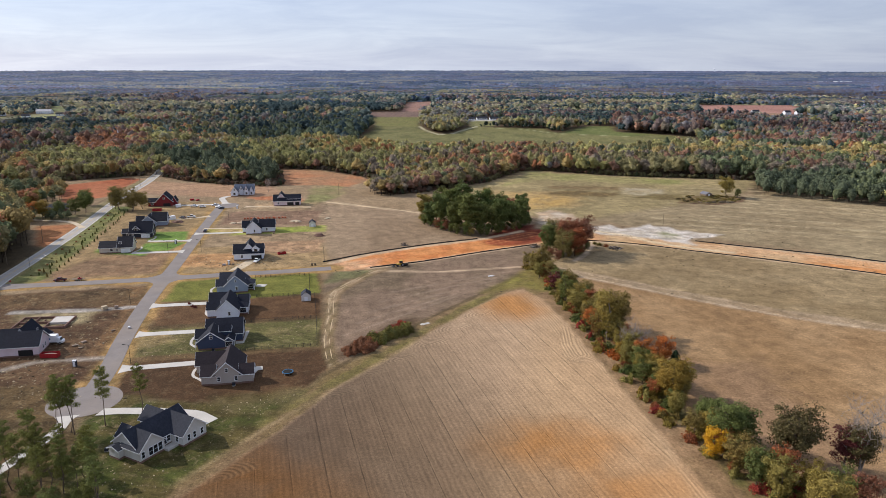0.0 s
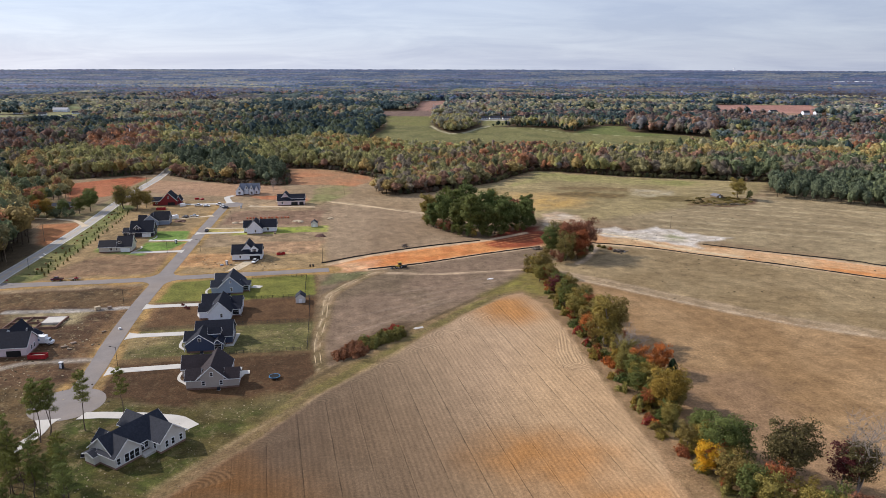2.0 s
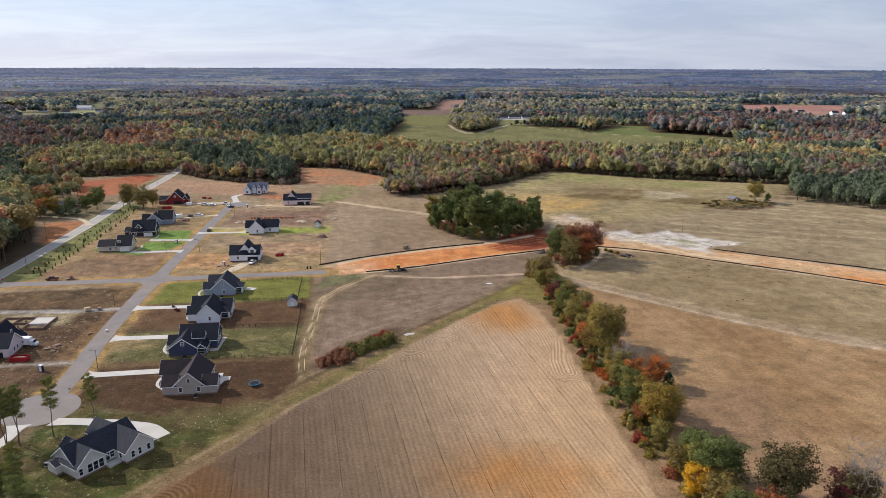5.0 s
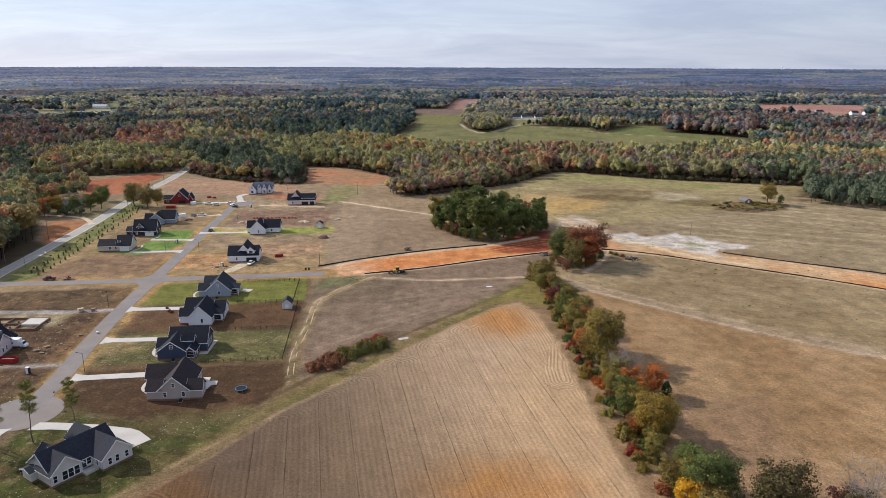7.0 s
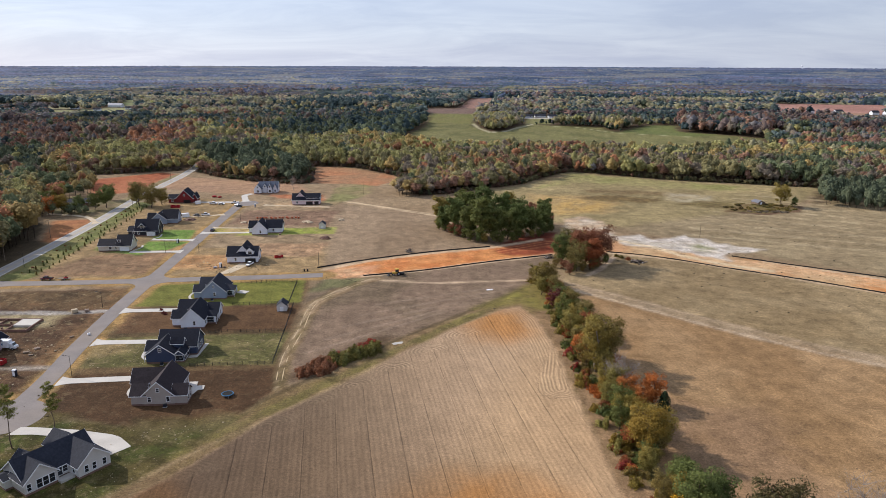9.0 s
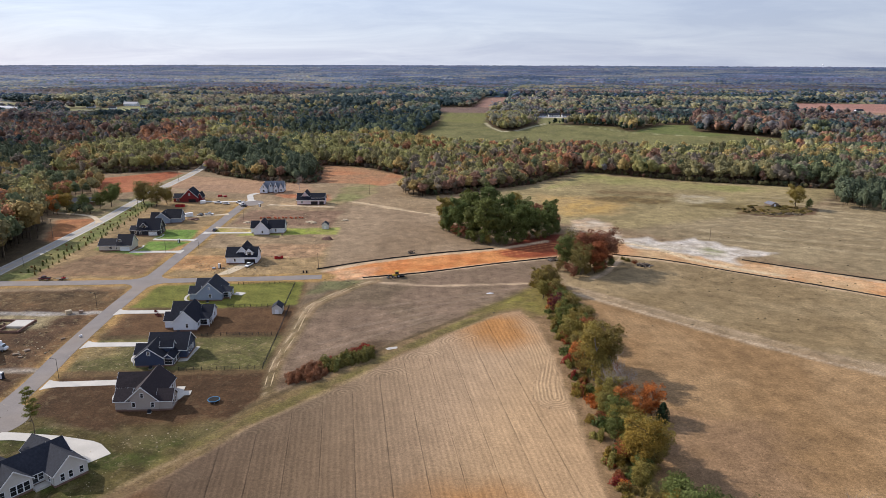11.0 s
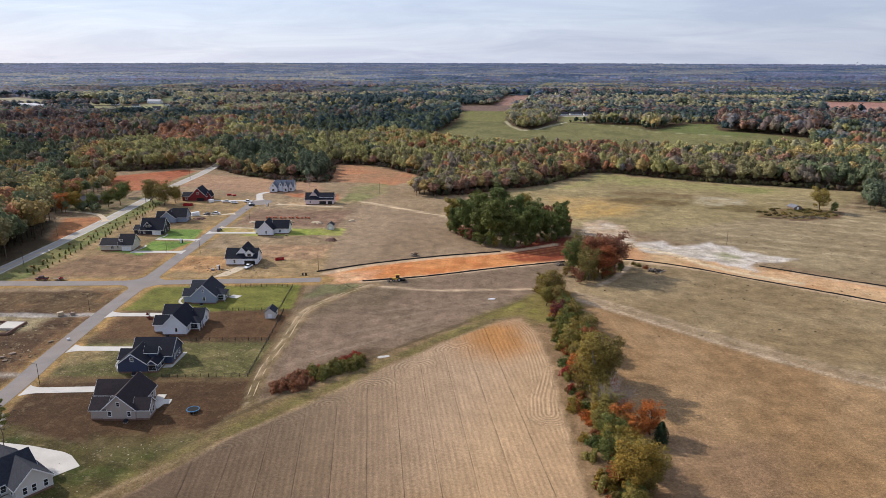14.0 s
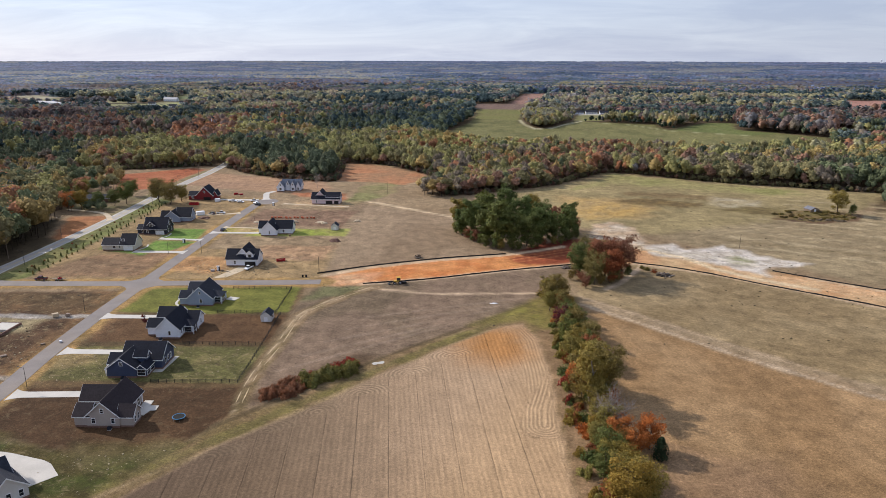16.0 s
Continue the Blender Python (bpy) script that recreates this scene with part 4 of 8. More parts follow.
for d in (-0.95, 0.95):
    pts = [(q.x, q.y) for q in smooth_line(SIDE_PATH, 1.2) if q.y > 228]
    k = 0
    while k < len(pts) - 6:
        n = rr.randint(5, 16)
        piece = [(x + d + rr.uniform(-0.06, 0.06), y) for x, y in pts[k : k + n : 2]]
        if len(piece) > 2:
            road("wheel_rut", ribbon(piece, 0.25, -0.05, 0.012, step_len=0.8, widths=lambda t: 0.05 + 0.17 * math.sin(math.pi * t) * (0.8 + 0.2 * math.sin(23 * t))), M["rut"], "pale dry wheel rut in the grass", "track")
        k += n + rr.randint(0, 4)


def drive(points, label="pale concrete driveway", material="concrete"):
    return road("driveway", prism(points, -0.1, 0.07), M[material], label, "driveway")


def flare(line, half, mouth=1.8, apron=0.0):
    """A driveway slab along a line that widens at the street."""
    pts = smooth_line(line, 1.5)
    left, right = [], []
    for i, p in enumerate(pts):
        d = (pts[min(i + 1, len(pts) - 1)] - pts[max(i - 1, 0)]).normalized()
        n = Vector((-d.y, d.x))
        s = (p - pts[0]).length
        w = half + mouth * max(0, 1 - s / 5) ** 2
        left.append(tuple(p + n * w))
        right.append(tuple(p - n * w))
    return left + right[::-1]


drive(flare([(-116.0, 286.0), (-90, 289.6)], 1.9))
drive(flare([(-109.2, 253.0), (-84, 256.4)], 1.9))
drive(flare([(-102.6, 221.6), (-77, 226.4)], 1.9))
drive([(-96.5, 189.0), (-95.5, 193.4), (-90, 193.6), (-78.6, 193.2), (-68, 191.6), (-65, 190.4), (-59.8, 186.2), (-63.6, 180.8), (-70, 184), (-76, 189.2), (-90, 189.8)])
drive(flare([(-104.5, 189.0), (-103.2, 180), (-106, 168), (-110, 152)], 1.7))
drive(flare([(-131.5, 377.2), (-159, 374)], 1.8))
drive(flare([(-135.5, 402), (-160, 400.5)], 1.5))
drive(flare([(-138.5, 418.5), (-108, 422.5)], 1.7))
drive(flare([(-137, 432), (-112, 433)], 1.0), "thin gravel drive", "dust")
drive([(-97, 338), (-92.5, 357), (-86.5, 357.5), (-91, 341)], "pale gravel driveway", "dust")
drive(flare([(-150, 512), (-186, 508)], 2.0))
drive(flare([(-144, 470), (-160, 462), (-172, 460)], 1.5), "pale gravel driveway", "dust")
drive(flare([(-128, 503), (-80, 500)], 1.2), "pale dirt track", "dust")
drive(flare([(-145, 514), (-150, 526), (-154, 537), (-151, 545)], 2.2))
drive(flare([(-214, 437), (-232, 455), (-262, 462)], 1.6), "pale gravel driveway", "dust")

# ---- trees ----
def tubes(parts, sides=5):
    """Joined tapering tubes from lists of (points, radii)."""
    V, F, n = [], [], 0
    for pts, radii in parts:
        pts = np.asarray(pts, float)
        for i, (p, r) in enumerate(zip(pts, radii)):
            d = pts[min(i + 1, len(pts) - 1)] - pts[max(i - 1, 0)]
            d = d / (np.linalg.norm(d) + 1e-9)
            a = np.cross(d, (0.3, 0.9, 0.1))
            a /= np.linalg.norm(a) + 1e-9
            b = np.cross(d, a)
            for k in range(sides):
                t = 2 * math.pi * k / sides
                V.append(p + r * (math.cos(t) * a + math.sin(t) * b))
        for i in range(len(pts) - 1):
            for k in range(sides):
                j = (k + 1) % sides
                F.append((n + i * sides + k, n + i * sides + j, n + (i + 1) * sides + j, n + (i + 1) * sides + k))
        n += len(pts) * sides
    return np.array(V), np.array(F)


def cards(centres, outward, size, rng, tilt=0.8):
    """Leaf clumps: one bent quad each, facing outward but strewn."""
    n = len(centres)
    d = outward + tilt * rng.normal(size=(n, 3))
    d /= np.linalg.norm(d, axis=1)[:, None] + 1e-9
    a = np.cross(d, rng.normal(size=(n, 3)))
    a /= np.linalg.norm(a, axis=1)[:, None] + 1e-9
    b = np.cross(d, a)
    s = (size * rng.uniform(0.6, 1.35, n))[:, None]
    w = s * rng.uniform(0.55, 1.0, (n, 1))
    c = [centres + s * a, centres + w * b - 0.25 * s * d, centres - s * a, centres - w * b - 0.25 * s * d]
    V = np.stack(c, 1).reshape(-1, 3)
    return V, np.arange(4 * n).reshape(-1, 4)


def sprays(centres, outward, size, rng, tilt=0.7):
    """Leaf sprays: one three-sided blade each, facing outward but strewn."""
    n = len(centres)
    d = outward + tilt * rng.normal(size=(n, 3))
    d /= np.linalg.norm(d, axis=1)[:, None] + 1e-9
    a = np.cross(d, rng.normal(size=(n, 3)))
    a /= np.linalg.norm(a, axis=1)[:, None] + 1e-9
    b = np.cross(d, a)
    s = (size * rng.uniform(0.6, 1.4, n))[:, None]
    V = np.stack([centres + 1.2 * s * a, centres - 0.6 * s * a + s * b, centres - 0.6 * s * a - s * b], 1).reshape(-1, 3)
    return V, np.arange(3 * n).reshape(-1, 3)


def branch_out(rng, height, reach, first, count, lift, trunk_r, lean=0.04):
    """A trunk with limbs; returns tube parts and the limb ends."""
    top = np.array([rng.normal(0, lean * height), rng.normal(0, lean * height), height])
    stem = [top * t + np.array([rng.normal(0, 0.02 * height), rng.normal(0, 0.02 * height), 0]) * (0 < t < 1) for t in np.linspace(0, 1, 7)]
    out = [(stem, [trunk_r * (1 - 0.85 * t) for t in np.linspace(0, 1, 7)])]
    ends = []
    for k in range(count):
        t = first + (0.97 - first) * (k + rng.uniform(0, 0.8)) / count
        i = min(5, int(t * 6))
        p = stem[i] + (stem[i + 1] - stem[i]) * (t * 6 - i)
        ang = k * 2.4 + rng.uniform(-0.4, 0.4)
        length = reach * rng.uniform(0.65, 1.1)
        d = np.array([math.cos(ang), math.sin(ang), lift * rng.uniform(0.6, 1.4)])
        mid, end = p + d * length * 0.5, p + d * length + np.array([0, 0, 0.12 * length])
        out.append(([p, mid, end], [trunk_r * 0.38 * (1 - 0.6 * t), trunk_r * 0.22, trunk_r * 0.06]))
        ends += [(mid, 0.6), (end, 1.0)]
        for s in (-1, 1):
            e2 = mid + length * 0.5 * np.array([math.cos(ang + s * 0.8), math.sin(ang + s * 0.8), 0.5])
            out.append(([mid, e2], [trunk_r * 0.14, trunk_r * 0.04]))
            ends.append((e2, 0.9))
    return out, ends


def hardwood(seed, height, radius, bottom=0.25, leaves=1500, size=0.42, clumps=34, gap=0.5):
    """Round-headed tree: crown of clumps on limb ends, with gaps and an uneven outline."""
    rng = np.random.RandomState(seed)
    wood, ends = branch_out(rng, height * 0.82, radius * 0.75, bottom * 0.9, 9, 0.55, 0.022 * height)
    mid = np.array([0, 0, height * (bottom + 1) / 2])
    half = np.array([radius, radius, height * (1 - bottom) / 2])
    C = []
    for k in range(clumps):
        d = rng.normal(size=3)
        d /= np.linalg.norm(d)
        bulge = 0.74 + 0.24 * math.sin(3 * math.atan2(d[1], d[0]) + seed) * rng.uniform(0.3, 1) + rng.uniform(-0.12, 0.12)
        C.append(mid + d * half * bulge * (0.9 if d[2] > -0.3 else 0.7))
    C += [e for e, _ in ends if e[2] > height * bottom * 0.7]
    C = np.array(C)
    per = leaves // len(C)
    cr = radius * 0.27
    pts, outs = [], []
    for c in C:
        q = rng.normal(size=(per, 3))
        q *= (rng.uniform(0.3, 1, (per, 1)) ** 0.5) / (np.linalg.norm(q, axis=1)[:, None] + 1e-9)
        pts.append(c + q * cr * rng.uniform(0.6, 1.45) * np.array([1, 1, 0.7]))
        outs.append(0.6 * q + 0.9 * (c - mid) / half + np.array([0, 0, 0.35]))
    P = np.concatenate(pts)
    P[:, 2] = np.maximum(P[:, 2], 0.3)
    return tubes(wood), sprays(P, np.concatenate(outs), size, rng)


def pine(seed, height, radius, bare=0.6, leaves=900, size=0.4):
    """Tall loblolly pine: bare stem, ragged head of flat needle tufts with gaps between the limbs."""
    rng = np.random.RandomState(seed)
    wood, ends = branch_out(rng, height, radius, bare, 17, 0.22, 0.0095 * height, 0.015)
    C = [e for e, _ in ends] + [wood[0][0][-1], 0.5 * (wood[0][0][-1] + wood[0][0][-2])]
    per = leaves // len(C)
    pts, outs = [], []
    for c in C:
        high = max(0.0, (c[2] / height - bare) / (1 - bare))
        wide = radius * rng.uniform(0.16, 0.26) * (1.1 - 0.45 * high)
        q = rng.normal(size=(per, 3)) * np.array([1, 1, 0.42]) * wide
        pts.append(np.array([c[0], c[1], c[2]]) * np.array([1.05 - 0.4 * high, 1.05 - 0.4 * high, 1]) + q)
        outs.append(q / wide + np.array([0, 0, 0.6]))
    return tubes(wood), sprays(np.concatenate(pts), np.concatenate(outs), size, rng, 0.9)


def cedar(seed, height, radius, leaves=2200, size=0.2):
    """Dense dark cone down to the ground."""
    rng = np.random.RandomState(seed)
    wood = [([(0, 0, 0), (0, 0, height * 0.9)], [0.16, 0.04])]
    t = rng.uniform(0.02, 1, leaves) ** 0.8
    ang = rng.uniform(0, 2 * math.pi, leaves)
    r = radius * (1 - t) ** 0.5 * (0.75 + 0.25 * np.sin(5 * ang + 9 * t)) * rng.uniform(0.6, 1.05, leaves)
    P = np.stack([r * np.cos(ang), r * np.sin(ang), t * height], -1)
    return tubes(wood), sprays(P, np.stack([np.cos(ang), np.sin(ang), 0.4 + 0 * t], -1), size, rng, 0.6)


def bare_tree(seed, height, radius, leaves=260):
    """Leafless crown of many fine twigs."""
    rng = np.random.RandomState(seed)
    wood, ends = branch_out(rng, height * 0.8, radius * 0.7, 0.35, 11, 0.9, 0.02 * height)
    for e, _ in list(ends):
        for k in range(9):
            d = rng.normal(size=3) * 0.6 + np.array([0, 0, 0.7])
            wood.append(([e, e + d * radius * 0.26, e + d * radius * 0.42 + rng.normal(size=3) * 0.2], [0.032, 0.02, 0.008]))
    P = np.array([e for e, _ in ends])
    P = P[rng.randint(0, len(P), leaves)] + rng.normal(size=(leaves, 3)) * radius * 0.22
    return tubes(wood, 3), sprays(P, rng.normal(size=(leaves, 3)), 0.12, rng)


def shrub(seed, height, radius, leaves=1100, size=0.15):
    rng = np.random.RandomState(seed)
    wood = [([(0, 0, 0), (0.4 * radius * math.cos(k * 1.3), 0.4 * radius * math.sin(k * 1.3), height * 0.6)], [0.05, 0.02]) for k in range(5)]
    d = rng.normal(size=(leaves, 3))
    d /= np.linalg.norm(d, axis=1)[:, None]
    d[:, 2] = np.abs(d[:, 2])
    k = 0.72 + 0.28 * np.sin(3.1 * d[:, :1] + 4 * d[:, 1:2] + seed)
    P = d * rng.uniform(0.55, 1, (leaves, 1)) * k * np.array([radius, radius, height])
    P[:, 2] = np.maximum(P[:, 2], 0.08)
    return tubes(wood, 3), sprays(P, d, size, rng)


SHAPES = {}


def tree_shape(key):
    """Builds each shape once; later trees share its meshes."""
    if key not in SHAPES:
        kind, seed = key
        if kind == "oak":
            got = hardwood(seed, 16, 6.6, 0.12, 8600, 0.2, 74)
        elif kind == "tall":
            got = hardwood(seed, 17, 5.0, 0.22, 7000, 0.18, 58)
        elif kind == "young":
            got = hardwood(seed, 10, 3.7, 0.05, 4200, 0.155, 44)
        elif kind == "pine":
            got = pine(seed, 21, 2.4, 0.48, 5200, 0.13)
        elif kind == "bushy_pine":
            got = hardwood(seed, 15.5, 4.5, 0.05, 8000, 0.23, 66)
        elif kind == "cedar":
            got = cedar(seed, 6.8, 2.9)
        elif kind == "sapling":
            got = cedar(seed, 8, 2.6, 420, 0.5)
        elif kind == "bare":
            got = bare_tree(seed, 14, 5.0)
        else:
            got = shrub(seed, 2.4, 2.2)
        bark = M["pale_bark"] if kind in ("bare", "tall") else M["bark"]
        wood = np_mesh("trunk", *got[0], bark)
        crown = np_mesh("crown", *got[1], LEAF["olive"], 3)
        SHAPES[key] = (wood, crown)
    return SHAPES[key]


def tree(kind, seed, x, y, scale, leaf, label, category="tree", group="", squash=1.0, name=None, turn=None):
    """One tree: a trunk with limbs and a crown of leaf clumps."""
    wood, crown = tree_shape((kind, seed))
    root = thing(name or ("shrub" if kind == "shrub" else kind + "_tree" if kind in ("oak", "pine", "cedar") else "tree"), pose(x, y, float(ground_height(x, y)), 0, 0, (x * 37 + y * 91) % 360 if turn is None else turn), label, category, group)
    root.scale = (scale * squash, scale * squash, scale)
    a = new("trunk", wood)
    a.parent = root
    b = new("crown", crown)
    b.parent = root
    b.material_slots[0].link = "OBJECT"
    b.material_slots[0].material = LEAF[leaf]
    return root


# ---- woods ----
def lump(rng, segments, rings, lobes, strewn, size, trunk, pines=False, slim=1.0):
    """A light tree, one unit high, for the woods: a few uneven rounded lobes, loose sprays of leaves round them, and a stem."""
    V, F, n = [], [], 0
    heads = []
    for q in range(lobes):
        if q == 0:
            c, r = np.array([0, 0, 0.6]), np.array([0.17 * slim, 0.17 * slim, 0.3])
        else:
            a = 2.4 * q + rng.uniform(-0.5, 0.5)
            out = (0.13 if not pines else 0.08) * slim * rng.uniform(0.7, 1.2)
            c = np.array([out * math.cos(a), out * math.sin(a), rng.uniform(0.46, 0.8)])
            r = np.array([0.13 * slim, 0.13 * slim, 0.14 if not pines else 0.2]) * rng.uniform(0.8, 1.2)
        heads.append((c, r))
        phase = rng.uniform(0, 6, 2)
        for i in range(rings + 1):
            e = -1.0 + (1.0 + math.pi / 2 - 0.12) * i / rings
            for k in range(segments):
                a = 2 * math.pi * (k + 0.5 * (i % 2)) / segments
                wob = 1 + 0.14 * math.sin(2 * a + phase[0]) + 0.12 * math.sin(3 * a + phase[1] + 4 * i) + rng.uniform(-0.14, 0.14)
                V.append(c + r * np.array([math.cos(e) * wob * math.cos(a), math.cos(e) * wob * math.sin(a), math.sin(e) * (1 + rng.uniform(-0.1, 0.1))]))
        for i in range(rings):
            for k in range(segments):
                j = (k + 1) % segments
                F.append((n + i * segments + k, n + i * segments + j, n + (i + 1) * segments + j, n + (i + 1) * segments + k))
        n = len(V)
    V, F = np.array(V), np.array(F)
    inner = len(V)
    if strewn:
        pick = rng.randint(0, lobes, strewn)
        d = rng.normal(size=(strewn, 3))
        d[:, 2] = np.abs(d[:, 2]) * 0.9 - 0.2
        d /= np.linalg.norm(d, axis=1)[:, None]
        P = np.array([heads[q][0] for q in pick]) + d * np.array([heads[q][1] for q in pick]) * rng.uniform(0.9, 1.35, (strewn, 1))
        cv, cf = cards(P, d + np.array([0, 0, 0.35]), size, rng, 0.6)
        F = np.concatenate([F, cf + len(V)])
        V = np.concatenate([V, cv])
    leafy = len(V)
    if trunk:
        tv, tf = tubes([([(0, 0, 0), (rng.normal(0, 0.02), rng.normal(0, 0.02), 0.6)], [0.012, 0.008])], 3)
        F = np.concatenate([F, tf + len(V)])
        V = np.concatenate([V, tv])
    return V, F, (inner if strewn else 0, leafy)


def woods(name, x, y, h, wide, tint, shapes, label, soft=True, sink=0.0, leaves="forest"):
    """All trees of a stretch of wood as one mesh."""
    V, F, C, n = [], [], [], 0
    pick = np.random.RandomState(len(x)).randint(0, len(shapes), len(x))
    ang = np.random.RandomState(3).uniform(0, 6.28, len(x))
    z = ground_height(x, y)
    for k, (v, f, leafy) in enumerate(shapes):
        m = np.where(pick == k)[0]
        if not len(m):
            continue
        c, s = np.cos(ang[m])[:, None], np.sin(ang[m])[:, None]
        X = (v[None, :, 0] * c - v[None, :, 1] * s) * (h[m] * wide[m])[:, None] + x[m][:, None]
        Y = (v[None, :, 0] * s + v[None, :, 1] * c) * (h[m] * wide[m])[:, None] + y[m][:, None]
        Z = (v[None, :, 2] - sink) * h[m][:, None] + z[m][:, None]
        V.append(np.stack([X, Y, Z], -1).reshape(-1, 3))
        F.append((f[None] + (np.arange(len(m)) * len(v))[:, None, None] + n).reshape(-1, 4))
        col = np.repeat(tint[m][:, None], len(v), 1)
        # shade inside the crowns, painted as a darker tint on the lobes
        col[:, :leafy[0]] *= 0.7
        col[:, leafy[1]:] = lin(84, 72, 62)
        C.append(col.reshape(-1, 3))
        n += len(m) * len(v)
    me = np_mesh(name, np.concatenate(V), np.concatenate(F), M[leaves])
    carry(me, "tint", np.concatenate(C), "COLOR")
    if soft:
        me.polygons.foreach_set("use_smooth", np.ones(len(me.polygons), bool))
    return tagged(new(name, me), label, "woods", kind="stuff")


# leaf colours with distance haze mixed in, for the middle and last rings
FAR_HAZE_PALETTE = {"olive": (100, 98, 84), "lime": (120, 116, 90), "gold": (116, 106, 88), "orange": (118, 94, 82), "rust": (93, 81, 76), "green": (74, 84, 80), "pine": (48, 60, 61), "wine": (74, 65, 64), "grey": (90, 87, 87)}
LAST_HAZE_PALETTE = {"olive": (98, 106, 118), "lime": (114, 118, 120), "gold": (110, 110, 116), "orange": (104, 102, 114), "rust": (92, 95, 112), "green": (84, 96, 116), "pine": (68, 82, 106), "wine": (85, 89, 112), "grey": (96, 105, 130)}
PALETTE = {"olive": (112, 106, 66), "lime": (138, 134, 78), "gold": (144, 122, 68), "orange": (146, 94, 60), "rust": (118, 82, 64), "green": (78, 90, 56), "pine": (57, 72, 48), "wine": (104, 72, 64), "grey": (108, 96, 82)}
DULL = np.array(lin(102, 98, 88))  # bare twigs, and shade among the leaves painted into each tint
TINTS = {k: 2.05 * (0.7 * np.array(lin(*v)) + 0.3 * DULL) for k, v in PALETTE.items()}


FAR_HAZE_TINTS, LAST_HAZE_TINTS = ({k: np.array(lin(*v, by)) for k, v in some.items()} for some, by in ((FAR_HAZE_PALETTE, 2.35), (LAST_HAZE_PALETTE, 1.7)))


def mixed(rng, x, y, weights):
    """Tree tints drawn by weight, in loose patches of one kind."""
    keys = list(weights)
    w = np.array([weights[k] for k in keys], float)
    edges = np.cumsum(w / w.sum())
    u = np.clip((fbm(x, y, 70, 11, 2) - 0.5) * 1.5 + 0.5 + rng.normal(0, 0.17, len(x)), 0, 0.999)
    u = np.where(rng.rand(len(x)) < 0.16, rng.rand(len(x)), u)
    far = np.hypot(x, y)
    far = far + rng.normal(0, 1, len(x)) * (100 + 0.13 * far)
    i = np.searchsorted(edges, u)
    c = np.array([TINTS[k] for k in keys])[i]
    # haze painted into the tints: bluer and greyer in two rings further out
    c = np.where((far > 1150)[:, None], np.array([FAR_HAZE_TINTS[k] for k in keys])[i], c)
    c = np.where((far > 2450)[:, None], np.array([LAST_HAZE_TINTS[k] for k in keys])[i], c)
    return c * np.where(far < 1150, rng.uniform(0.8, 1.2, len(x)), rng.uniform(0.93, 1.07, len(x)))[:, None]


rng = np.random.RandomState(21)
CLEAR = [HAMLET, YARD_WEST, SHED_YARD, GREENS, FARMYARD, BROWN_FAR, RED_FAR, RED_EAST, STRIP, PALE_EAST, WEST_HAMLET, WEST_GREEN]
FIELD_EDGE = [(-262, 455), (-330, 560), (-360, 597), (-300, 632), (-252, 652), (-190, 609), (-123, 594), (-141, 691), (-97, 684), (-43, 627), (-20, 552), (52, 603), (105, 676), (187, 641), (297, 612), (266, 541), (340, 487), (520, 400), (700, 40), (0, -600), (-700, 40), (-500, 300), (-330, 420)]
ISLET = [(0, 1205), (7, 1124), (26, 1058), (48, 1076), (66, 1165), (62, 1258), (26, 1284)]


def scatter(r0, r1, spacing):
    """Jittered places within the ring that lie in the woods."""
    xs, ys = np.meshgrid(np.arange(-r1, r1, spacing), np.arange(0, r1, spacing))
    x, y = xs.ravel() + rng.uniform(-0.45, 0.45, xs.size) * spacing, ys.ravel() + rng.uniform(-0.45, 0.45, xs.size) * spacing
    r, a = np.hypot(x, y), np.degrees(np.arctan2(x - 20, y + 60))
    keep = (r >= r0) & (r < r1) & (a > -44) & (a < 38) & (r < 4850)
    x, y = x[keep], y[keep]
    keep = inside(x, y, FIELD_EDGE) < -2
    for poly in CLEAR:
        keep &= inside(x, y, poly) < -4
    keep &= off_line(x, y, HIGHWAY) > np.where(y > 662, 0, 9)
    return x[keep], y[keep]


near_kinds = [lump(np.random.RandomState(k), 5, 2, 4, 104, 0.034, True, False, 1.0) for k in range(9)]
near_pines = [lump(np.random.RandomState(40 + k), 5, 2, 4, 104, 0.033, True, True, 0.85) for k in range(6)]
inner_kinds = [lump(np.random.RandomState(80 + k), 4, 2, 3, 46, 0.042, False, k > 5, 1.0) for k in range(9)]
back_kinds = [lump(np.random.RandomState(120 + k), 4, 2, 2, 20, 0.06, False, k > 4, 1.15) for k in range(8)]
far_kinds = [lump(np.random.RandomState(160 + k), 4, 2, 1, 11, 0.078, False, False, 1.3) for k in range(6)]
dense_kinds = [lump(np.random.RandomState(20 + k), 5, 2, 5, 150, 0.03, True) for k in range(6)]
